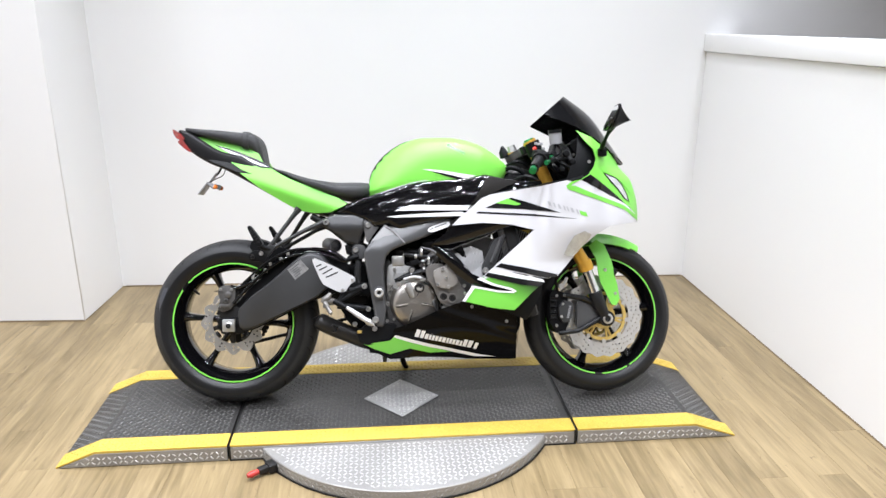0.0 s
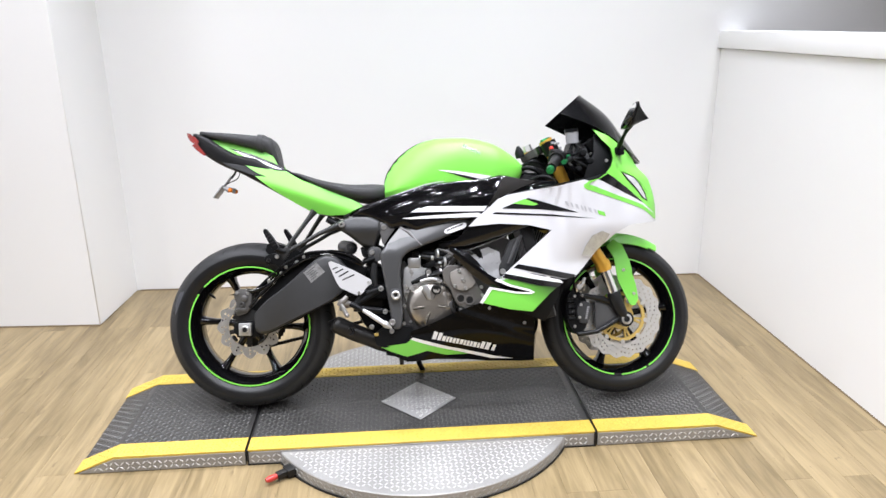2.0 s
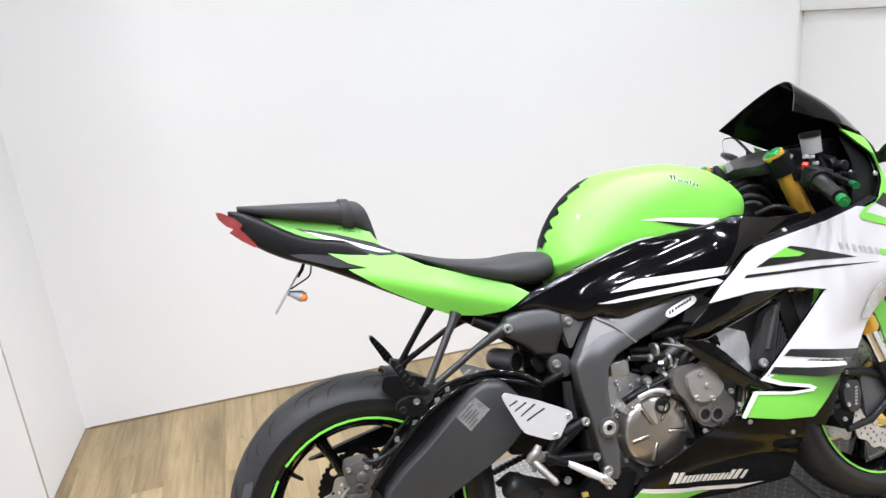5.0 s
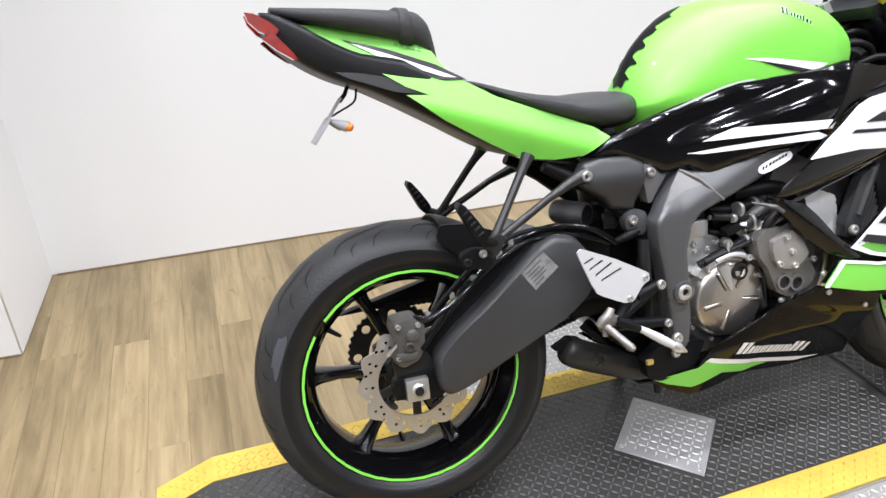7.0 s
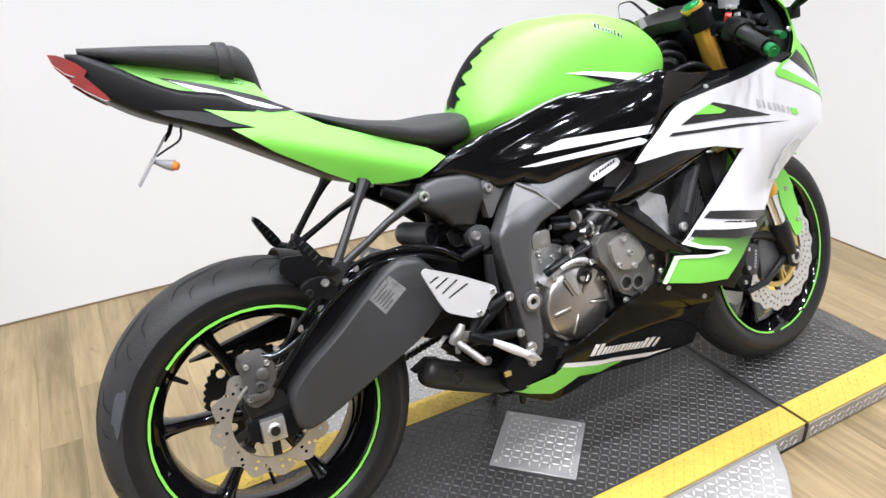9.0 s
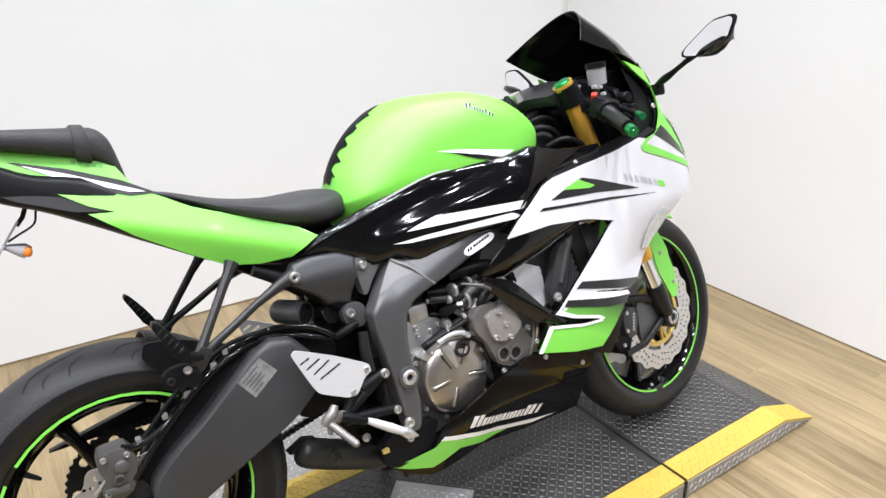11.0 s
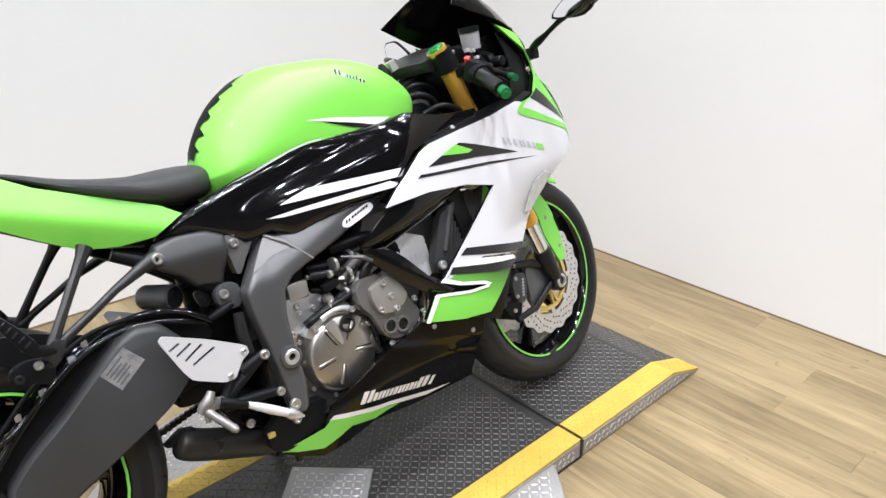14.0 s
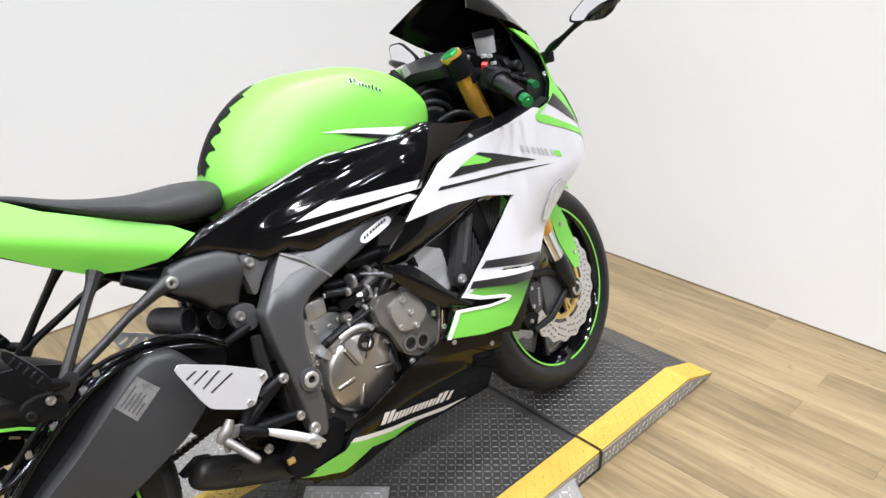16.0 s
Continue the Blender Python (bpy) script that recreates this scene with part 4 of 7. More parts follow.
for k, (a, w, tall) in enumerate(((0.788, 0.004, 0.0110), (0.795, 0.004, 0.0125), (0.804, 0.003, 0.0075), (0.810, 0.003, 0.0080), (0.816, 0.003, 0.0075), (0.822, 0.003, 0.0075), (0.829, 0.003, 0.0105), (0.836, 0.004, 0.0070), (0.844, 0.003, 0.0070))):
    for grow, shade, proud in ((0.0006, DECAL, 0.0014), (0.0, BLACK_DECAL, 0.0018)):
        z = 0.616 - (a - 0.788) * 0.47
        lean = 0.35 * tall
        mark = [(a - grow, z - grow), (a + w + grow, z - 0.47 * w - grow), (a + w + lean + grow, z - 0.47 * w + tall + grow), (a + lean - grow, z + tall + grow)]
        right_only("tank_mark", lambda: skin(mark, tank_y, 0, 0.012, proud), shade)


def pad_shell():
    """The dark rubber guard on the back of the tank, with a ragged outline."""
    bm = bmesh.new()
    rows = []
    for i in range(67):
        x = 0.5055 + 0.150 * (i / 66) ** 1.5
        zt, zb, w, p = (tank_f[c](x) for c in (1, 2, 3, 4))
        claw = (i % 11) / 11
        jag = claw**1.6 * (0.8 + 0.2 * math.sin(i * 0.7))
        reach = (0.016 + 0.024 * jag) * (1 if i < 56 else (67 - i) / 11)
        row = []
        for k in range(-6, 7):
            y = reach * k / 6
            u = min(0.98, abs(y) / w)
            row.append(bm.verts.new((x - 0.0012, y + TANK_SIDE, (zt + zb) / 2 + (zt - zb) / 2 * (1 - u**p) ** (1 / p) + 0.0014)))
        rows.append(row)
    for a, b in zip(rows, rows[1:]):
        for k in range(12):
            bm.faces.new((a[k], a[k + 1], b[k + 1], b[k]))
    return bm


part("tank_pad", pad_shell(), SATIN, BIKE, "ragged black rubber tank pad")
part("filler_cap", moved(lathe([(0.045, 0), (0.045, 0.006), (0.036, 0.011), (0.01, 0.012)], 32), at(0.865, TANK_SIDE, 0.634) @ pose(0, 0, 0, 0, 17, 0) @ pose(0, 0, 0, 90, 0, 0)), SATIN, BIKE, "black fuel filler cap")

# ---- black cover under the tank ----
cover = [(0.372, 0.380), (0.430, 0.418), (0.470, 0.430), (0.515, 0.446), (0.565, 0.461), (0.612, 0.476), (0.655, 0.489), (0.692, 0.496), (0.740, 0.498), (0.800, 0.499), (0.860, 0.503), (0.915, 0.514), (0.940, 0.510), (0.985, 0.498), (1.050, 0.492), (1.115, 0.492), (1.115, 0.462), (0.940, 0.436), (0.868, 0.392), (0.807, 0.356), (0.742, 0.352), (0.665, 0.336), (0.619, 0.319), (0.577, 0.344), (0.540, 0.335), (0.528, 0.334), (0.503, 0.352), (0.487, 0.360), (0.434, 0.380)]
both("tank_cover", lambda: eased(cover, side_y, 0.006, 0.008, 0.016, 0.009), BLACK, "gloss black cover below the tank")
both("cover_stripe", lambda: skin([(0.598, 0.390), (0.625, 0.400), (0.660, 0.410), (0.873, 0.405), (0.862, 0.388), (0.700, 0.390)], side_y, 0, 0.02, 0.0012), DECAL)
both("cover_stripe", lambda: skin([(0.568, 0.370), (0.640, 0.376), (0.705, 0.379), (0.833, 0.384), (0.853, 0.375), (0.840, 0.369), (0.717, 0.368), (0.60, 0.366)], side_y, 0, 0.02, 0.0012), DECAL)
both("cover_trim", lambda: skin([(0.853, 0.390), (0.878, 0.424), (0.898, 0.455), (0.915, 0.490), (0.930, 0.508), (0.985, 0.496), (1.040, 0.489), (0.990, 0.470), (0.940, 0.446), (0.900, 0.432), (0.866, 0.400)], side_y, 0.003, 0.012, 0.004), TRIM, "matt dark trim between the tank cover and the fairing")

# ---- white fairing and nose ----
white = [(0.797, 0.336), (0.830, 0.368), (0.866, 0.397), (0.900, 0.428), (0.930, 0.441), (1.007, 0.454), (1.108, 0.469), (1.198, 0.489), (1.225, 0.482), (1.251, 0.490), (1.286, 0.474), (1.354, 0.443), (1.422, 0.411), (1.449, 0.392), (1.479, 0.372), (1.506, 0.352), (1.500, 0.343), (1.448, 0.339), (1.362, 0.330), (1.310, 0.300), (1.262, 0.258), (1.205, 0.190), (1.171, 0.155), (1.130, 0.147), (1.010, 0.172), (0.905, 0.150), (0.892, 0.148), (0.960, 0.210), (1.082, 0.318), (1.002, 0.337), (0.902, 0.344)]
both("side_fairing", lambda: skin(white, fairing_y, 0.006, 0.011), WHITE, "pearl white side fairing with black and green stripes")
both("fairing_liner", lambda: skin(white, inside(0.010), 0.003, 0.04), SATIN, "black inside of the fairing")
both("fairing_arrow", lambda: skin([(0.912, 0.395), (0.959, 0.415), (1.003, 0.429), (1.045, 0.418), (1.176, 0.376), (1.036, 0.390)], fairing_y, 0, 0.02, 0.0012), BLACK_DECAL)
both("fairing_arrow", lambda: skin([(0.949, 0.411), (0.991, 0.427), (1.037, 0.407), (1.022, 0.403)], fairing_y, 0, 0.02, 0.0020), GREEN)
both("fairing_line", lambda: skin([(0.880, 0.377), (0.890, 0.383), (1.080, 0.372), (1.241, 0.354), (1.080, 0.366)], fairing_y, 0, 0.02, 0.0012), BLACK_DECAL)
bars("fairing_mark", (1.128, 0.403), (1.247, 0.369), 0.016, (1.0, 0.6, 1.0, 0.6, 0.5, 1.0, 0.7), -0.35, fairing_y, SILVER_DECAL, BIKE, 0.0014, 0.55)
bars("fairing_mark", (1.247, 0.369), (1.276, 0.361), 0.015, (1,), -0.35, fairing_y, GREEN, BIKE, 0.0014)
both("fairing_band", lambda: skin([(0.947, 0.192), (0.965, 0.204), (1.053, 0.187), (1.172, 0.160), (1.165, 0.152), (1.128, 0.149), (1.102, 0.155)], fairing_y, 0, 0.02, 0.0014), BLACK_DECAL)
both("lower_wing", lambda: skin([(0.836, 0.074), (0.868, 0.124), (0.911, 0.116), (0.954, 0.105), (1.020, 0.106), (0.935, 0.134), (0.896, 0.150), (0.915, 0.166), (1.004, 0.166), (1.118, 0.146), (1.116, 0.134), (1.070, 0.098), (1.012, 0.039), (0.934, 0.049)], fairing_y, 0.006, 0.02), FADE, "lime green lower fairing wing fading to black")
both("wing_liner", lambda: skin([(0.840, 0.078), (0.868, 0.120), (0.93, 0.118), (0.915, 0.160), (1.118, 0.142), (1.110, 0.090), (1.060, 0.0), (0.934, 0.052)], inside(0.016), 0.003, 0.04), SATIN)
both("wing_band", lambda: skin([(0.908, 0.160), (0.920, 0.172), (1.004, 0.153), (1.118, 0.133), (1.104, 0.122), (1.033, 0.129)], fairing_y, 0, 0.02, 0.0016), BLACK_DECAL)
both("wing_line", lambda: skin([(0.918, 0.174), (0.931, 0.184), (1.014, 0.168), (1.112, 0.146), (1.122, 0.134), (1.004, 0.155)], fairing_y, 0, 0.02, 0.0018), DECAL)
both("wing_edge", lambda: skin([(0.882, 0.150), (0.892, 0.157), (0.939, 0.134), (1.003, 0.117), (1.020, 0.106), (1.008, 0.102), (1.000, 0.110), (0.930, 0.129)], fairing_y, 0, 0.02, 0.0020), DECAL)
both("wing_edge", lambda: skin([(0.864, 0.128), (0.896, 0.122), (0.954, 0.110), (1.008, 0.106), (1.012, 0.100), (0.954, 0.1035), (0.911, 0.112), (0.874, 0.119)], fairing_y, 0, 0.02, 0.0022), DECAL)
both("wing_edge", lambda: skin([(0.831, 0.074), (0.864, 0.128), (0.874, 0.120), (0.841, 0.071)], fairing_y, 0, 0.02, 0.0024), DECAL)
cowl = [(1.249, 0.672), (1.300, 0.648), (1.343, 0.622), (1.376, 0.604), (1.420, 0.572), (1.449, 0.535), (1.471, 0.489), (1.493, 0.435), (1.509, 0.373), (1.507, 0.350), (1.449, 0.394), (1.422, 0.409), (1.356, 0.462), (1.286, 0.510), (1.272, 0.500), (1.300, 0.536), (1.312, 0.565), (1.305, 0.601), (1.276, 0.632)]
both("nose_cowl", lambda: skin(cowl, fairing_y, 0.006, 0.012), GREEN, "lime green nose cowl")
both("nose_panel", lambda: skin([(1.286, 0.509), (1.356, 0.461), (1.423, 0.410), (1.354, 0.440), (1.251, 0.490)], lambda x, z: fairing_y(x, z), 0.006, 0.02, 0.0012), BLACK, "gloss black nose wedge")
both("nose_line", lambda: skin([(1.198, 0.470), (1.225, 0.470), (1.319, 0.434), (1.421, 0.401), (1.456, 0.381), (1.497, 0.362), (1.504, 0.348), (1.479, 0.353), (1.420, 0.386), (1.311, 0.421), (1.205, 0.456)], fairing_y, 0, 0.015, 0.0018), GREEN)
lamp_out = [(1.348, 0.512), (1.392, 0.497), (1.415, 0.474), (1.435, 0.442), (1.440, 0.420), (1.426, 0.428), (1.399, 0.461), (1.368, 0.490)]
both("headlight", lambda: skin(lamp_out, fairing_y, 0.004, 0.015, 0.0022), CLEAR, "clear headlight lens in the nose")
both("headlight_rim", lambda: skin([(1.337, 0.519), (1.392, 0.502), (1.420, 0.476), (1.440, 0.444), (1.448, 0.414), (1.422, 0.426), (1.395, 0.458), (1.362, 0.488)], fairing_y, 0, 0.015, 0.0014), SATIN)
both("headlight_brow", lambda: skin([(1.320, 0.531), (1.394, 0.512), (1.429, 0.486), (1.457, 0.448), (1.460, 0.441), (1.426, 0.478), (1.392, 0.503)], fairing_y, 0, 0.015, 0.0026), GREEN)
both("indicator", lambda: skin([(1.192, 0.228), (1.205, 0.262), (1.226, 0.296), (1.262, 0.312), (1.290, 0.299), (1.270, 0.270), (1.225, 0.222)], fairing_y, 0.004, 0.012, 0.006), CLEAR, "clear flush front indicator")
both("inner_cowl", lambda: skin([(1.12, 0.35), (1.12, 0.463), (1.198, 0.484), (1.262, 0.495), (1.300, 0.536), (1.310, 0.566), (1.300, 0.600), (1.255, 0.655), (1.300, 0.640), (1.38, 0.595), (1.45, 0.53), (1.50, 0.43), (1.48, 0.36), (1.30, 0.32)], inside(0.012), 0.004, 0.03), SATIN, "black inner cowl panel")
both("cockpit_side", lambda: skin([(1.198, 0.478), (1.215, 0.53), (1.245, 0.585), (1.256, 0.655), (1.31, 0.640), (1.37, 0.60), (1.37, 0.47)], inside(0.022), 0.004, 0.03), SATIN, "black cockpit side panel")
both("cowl_edge", lambda: skin([(1.272, 0.506), (1.288, 0.512), (1.262, 0.496), (1.222, 0.478), (1.200, 0.458), (1.196, 0.470), (1.215, 0.484), (1.250, 0.492)], fairing_y, 0, 0.012, 0.0024), GREEN)
both("cowl_bolt", lambda: bolt(1.285, fairing_y(1.285, 0.555) + 0.006, 0.555, 0.006, 0.004), STEEL)
bulk = [(y, z) for y, z in ((-0.20, 0.30), (-0.225, 0.42), (-0.20, 0.54), (-0.165, 0.62), (-0.06, 0.66), (0.06, 0.66), (0.165, 0.62), (0.20, 0.54), (0.225, 0.42), (0.20, 0.30))]
part("cockpit_shroud", moved(prism(bulk, -0.01, 0.01, 0.004), at(1.345, 0, 0) @ pose(0, 0, 0, 0, 0, 90) @ pose(0, 0, 0, -12, 0, 0)), SATIN, BIKE, "black cockpit shroud")


def trim_strip(top, inner, lift):
    """A black strip from the fairing's upper edge inwards to the frame."""
    bm = bmesh.new()
    line = bend([(x, 0, z) for x, z in top], 4)
    rows = [[bm.verts.new((p.x, fairing_y(p.x, p.z) * (1 - u) + inner * u, p.z + lift * math.sin(u * 1.4))) for u in (0, 0.25, 0.5, 0.75, 1)] for p in line]
    for a, b in zip(rows, rows[1:]):
        for k in range(4):
            bm.faces.new((a[k], a[k + 1], b[k + 1], b[k]))
    return bm


both("inner_trim", lambda: trim_strip([(0.930, 0.437), (1.007, 0.450), (1.108, 0.465), (1.200, 0.484), (1.262, 0.500)], -0.178, 0.014), SATIN, "black trim inside the fairing")
both("trim_bolt", lambda: moved(bolt(0, 0, 0, 0.006, 0.004), at(1.02, -0.215, 0.461) @ pose(0, 0, 0, -40, 0, 0)), STEEL)


def screen_shell():
    bm = bmesh.new()
    mid_line = bend([(1.466, 0, 0.562), (1.404, 0, 0.650), (1.334, 0, 0.746), (1.240, 0, 0.821)], 5)
    edge = bend([(1.408, -0.096, 0.590), (1.348, -0.142, 0.628), (1.257, -0.172, 0.679), (1.138, -0.150, 0.731)], 5)
    rows = []
    for m, e in zip(mid_line, edge):
        row = []
        for k in range(-10, 11):
            u = k / 10
            p = m.lerp(e, abs(u) ** 2.0)
            row.append(bm.verts.new((p.x, e.y * -u * (1 - 0.10 * (1 - u * u)), p.z)))
        rows.append(row)
    for a, b in zip(rows, rows[1:]):
        for k in range(20):
            bm.faces.new((a[k], a[k + 1], b[k + 1], b[k]))
    bmesh.ops.recalc_face_normals(bm, faces=bm.faces)
    bmesh.ops.solidify(bm, geom=bm.faces[:], thickness=0.003)
    return bm


part("windscreen", screen_shell(), SMOKE, BIKE, "dark smoked double-bubble windscreen")
both("screen_bolt", lambda: moved(bolt(0, 0, 0, 0.006, 0.004), at(1.30, -0.157, 0.656) @ pose(0, 0, 0, -30, 0, 0)), SATIN)

# mirrors
def rounded(points, amount=0.16):
    """A closed line in space with its corners cut twice."""
    pts = [Vector(p) for p in points]
    for _ in range(2):
        pts = [q for a, b in zip(pts, pts[1:] + pts[:1]) for q in (a.lerp(b, amount), b.lerp(a, amount))]
    return pts


def ringed_shell(rings):
    bm = bmesh.new()
    made = [[bm.verts.new(p) for p in ring] for ring in rings]
    for a, b in zip(made, made[1:]):
        for n in range(len(a)):
            bm.faces.new((a[n], a[(n + 1) % len(a)], b[(n + 1) % len(a)], b[n]))
    bm.faces.new(made[-1])
    bm.faces.new(made[0][::-1])
    return bm


for s in (-1, 1):
    def flip(bm):
        return bm if s < 0 else mirrored(bm)
    rim_line = rounded([(1.314, -0.282, 0.652), (1.318, -0.282, 0.668), (1.331, -0.362, 0.722), (1.332, -0.414, 0.724), (1.330, -0.424, 0.714), (1.316, -0.402, 0.656), (1.312, -0.372, 0.642)])
    centre = sum(rim_line, Vector()) / len(rim_line)
    tip = Vector((1.382, -0.376, 0.674))
    stem = rod(bend([(1.344, -0.164, 0.584), (1.336, -0.188, 0.604), (1.334, -0.235, 0.624), (1.334, -0.285, 0.647), (1.342, -0.325, 0.668)], 4), [0.011, 0.011, 0.010, 0.008, 0.008, 0.009, 0.0095, 0.0085, 0.007, 0.006, 0.006, 0.006, 0.007, 0.008, 0.009, 0.009, 0.007], 12)
    mir = part("mirror", flip(stem), SATIN, BIKE, "black wing mirror on a stalk")
    part("mirror_foot", flip(moved(box(-0.016, 0.016, -0.014, 0.014, -0.014, 0.014, 0.005), at(1.340, -0.174, 0.591))), SATIN, mir)
    rings = [rim_line, [p + Vector((0.006, 0, 0)) for p in rim_line], [centre.lerp(p, 0.98).lerp(tip, 0.25) for p in rim_line], [centre.lerp(p, 0.9).lerp(tip, 0.58) for p in rim_line], [centre.lerp(p, 0.7).lerp(tip, 0.88) for p in rim_line], [centre.lerp(p, 0.4).lerp(tip, 1.0) for p in rim_line]]
    part("mirror_housing", flip(ringed_shell(rings)), SATIN, mir, "black angular mirror housing")
    part("mirror_lump", flip(rod([(1.3085, -0.330, 0.650), (1.307, -0.350, 0.656), (1.308, -0.378, 0.664), (1.312, -0.402, 0.672), (1.314, -0.412, 0.676)], [0.003, 0.009, 0.011, 0.009, 0.003], 14)), BLACK, mir, "glossy black lump at the foot of the glass")
    pane = [centre.lerp(p, 0.90) - Vector((0.0008, 0, 0)) for p in rim_line]
    part("mirror_glass", flip(ringed_shell([pane, [p - Vector((0.0015, 0, 0)) for p in pane]])), MIRROR, mir, "mirror glass")

# ---- belly pan ----
belly_top = [(0.478, -0.082), (0.577, -0.066), (0.594, -0.024), (0.642, -0.008), (0.763, 0.046), (0.836, 0.072), (0.866, 0.064), (1.024, 0.040)]
belly_low = [(1.040, -0.158), (1.000, -0.160), (0.861, -0.153), (0.770, -0.140), (0.718, -0.128), (0.640, -0.138), (0.576, -0.140), (0.520, -0.112)]


def belly_y(x, z):
    flat = 0.99 - 2.19 * (0.07 - min(z, 0.07))
    fold = 0.006 * math.exp(-((z + 0.35 * (x - 0.80) - 0.02) / 0.018) ** 2) * (1 if x > 0.7 else 0)
    ahead = min(1.0, max(0.0, (x - 0.60) / 0.40))
    below = min(1.0, max(0.0, (0.06 - z) / 0.20))
    inward = 0.030 * ahead * ahead * (3 - 2 * ahead) + 0.034 * below * min(1.0, ahead * 2.5)
    outward = 0.034 * min(1.0, max(0.0, (0.06 - z) / 0.09)) * (1 - 0.35 * ahead)
    return fairing_y(x, z) * (flat / high(z) if z < 0.07 else 1.0) + fold + inward - outward


both("belly_pan", lambda: skin(belly_top + belly_low, belly_y, 0.006, 0.012), BELLY, "gloss black belly pan")
both("belly_front", lambda: skin([(1.022, 0.040), (1.046, 0.034), (1.054, -0.02), (1.052, -0.10), (1.042, -0.158), (1.026, -0.157)], lambda x, z: belly_y(x, z) + max(0, x - 1.026) * 2.6, 0.006, 0.02), BLACK)
both("belly_line", lambda: skin([(0.588, -0.056), (0.598, -0.047), (0.718, -0.086), (0.901, -0.136), (0.964, -0.148), (0.881, -0.143), (0.700, -0.093)], belly_y, 0, 0.02, 0.0014), DECAL)
both("belly_green", lambda: skin([(0.484, -0.082), (0.577, -0.068), (0.591, -0.055), (0.657, -0.080), (0.795, -0.121), (0.718, -0.121), (0.647, -0.100), (0.576, -0.120), (0.52, -0.100)], belly_y, 0, 0.02, 0.0016), GREEN)
for u0, u1, tall, strokes in ((0.0, 0.15, 0.028, (1.0, 0.9)), (0.15, 0.26, 0.019, (1, 0.7)), (0.26, 0.42, 0.0185, (0.7, 0.7, 0.7)), (0.42, 0.53, 0.019, (1, 0.7)), (0.53, 0.63, 0.019, (0.9, 0.9)), (0.63, 0.74, 0.019, (1, 0.7)), (0.74, 0.90, 0.027, (0.8, 0.9)), (0.92, 0.985, 0.024, (1,))):
    ends = [(0.662 + 0.232 * u, -0.054 - 0.061 * u) for u in (u0, u1)]
    bars("belly_mark", ends[0], ends[1], tall, strokes, 0.34, belly_y, DECAL, BIKE, 0.002, 0.22)
for x, z in ((0.866, 0.052), (0.992, -0.006), (0.842, 0.098)):
    both("fairing_bolt", lambda: bolt(x, belly_y(x, z) - 0.001, z, 0.006, 0.004), STEEL)
part("belly_floor", loft([(0.50, -0.110, -0.130, 0.085, 3), (0.60, -0.118, -0.146, 0.10, 3), (0.80, -0.125, -0.154, 0.090, 3), (1.03, -0.130, -0.160, 0.065, 3)], 16), SATIN, BIKE)
part("radiator", moved(box(-0.015, 0.015, -0.17, 0.17, -0.17, 0.17, 0.006), at(1.055, 0, 0.175) @ pose(0, 0, 0, 0, -14, 0)), RADIATOR, BIKE, "dark radiator core")
both("radiator_tank", lambda: moved(box(-0.022, 0.022, -0.012, 0.014, -0.17, 0.17, 0.008), at(1.040, -0.186, 0.175) @ pose(0, 0, 0, 0, -14, 0)), DARK)

# black panel and bars in the fairing's opening
def folded(lx0, lz0, lx1, lz1, depth, steep):
    """A surface behind the fairing that folds inwards below a line."""
    def f(x, z):
        line = lz0 + (lz1 - lz0) * (x - lx0) / (lx1 - lx0)
        d = line - z
        return fairing_y(x, z) + depth + steep * 0.5 * (d + math.sqrt(d * d + 0.00005))
    return f


stay = [(0.727, 0.270), (0.766, 0.257), (0.795, 0.247), (0.822, 0.221), (0.861, 0.173), (0.901, 0.145), (0.925, 0.129), (0.900, 0.122), (0.851, 0.138), (0.811, 0.168), (0.764, 0.215), (0.731, 0.246)]
both("fairing_stay", lambda: skin(stay, lambda x, z: fairing_y(x, z) + 0.004 + 0.35 * abs((z - 0.256) + 0.80 * (x - 0.745)), 0.010, 0.012), BLACK, "gloss black fairing stay")
upper = [(0.725, 0.270), (0.752, 0.293), (0.800, 0.330), (0.850, 0.347), (0.920, 0.349), (1.005, 0.343), (1.085, 0.324), (1.070, 0.306), (1.030, 0.322), (0.993, 0.329), (0.950, 0.312), (0.908, 0.293), (0.849, 0.272), (0.796, 0.251), (0.766, 0.255)]
both("vent_panel", lambda: skin(upper, folded(0.735, 0.268, 0.97, 0.336, 0.006, 0.9), 0.006, 0.012), BLACK, "gloss black folded upper vent panel")
both("panel_edge", lambda: rod([(x, folded(0.735, 0.268, 0.97, 0.336, 0.006, 0.9)(x, z) + 0.001, z) for x, z in ((0.768, 0.2555), (0.796, 0.2525), (0.849, 0.273), (0.908, 0.294), (0.950, 0.313))], 0.0022, 8), FRAME, "paler edge of the vent panel")
both("stay_lip", lambda: rod([(0.690, -0.200, 0.262), (0.725, -0.225, 0.252), (0.742, -0.226, 0.240)], [0.002, 0.005, 0.004], 8), FRAME)
shield = sheet([(0.800, 0.225), (0.838, 0.252), (0.870, 0.262), (0.908, 0.245), (0.914, 0.200), (0.935, 0.172), (0.903, 0.150), (0.850, 0.175)], (), 0.006)
for v in shield.verts:
    v.co.y = -0.172 + 0.0022 * math.sin(v.co.x * 520) * math.sin(v.co.z * 420) - 0.25 * (v.co.x - 0.87)
shield.normal_update()
part("heat_shield", thicken(shield, 0.003), BRIGHT_ALU, BIKE, "bare embossed aluminium heat shield")
post = [(0.940, 0.282), (0.989, 0.306), (0.949, 0.196), (0.944, 0.160), (0.906, 0.160), (0.903, 0.190)]
both("vent_post", lambda: prism(cut(post, 0.08), -0.214, -0.190, 0.005), PLATE, "grey radiator post")
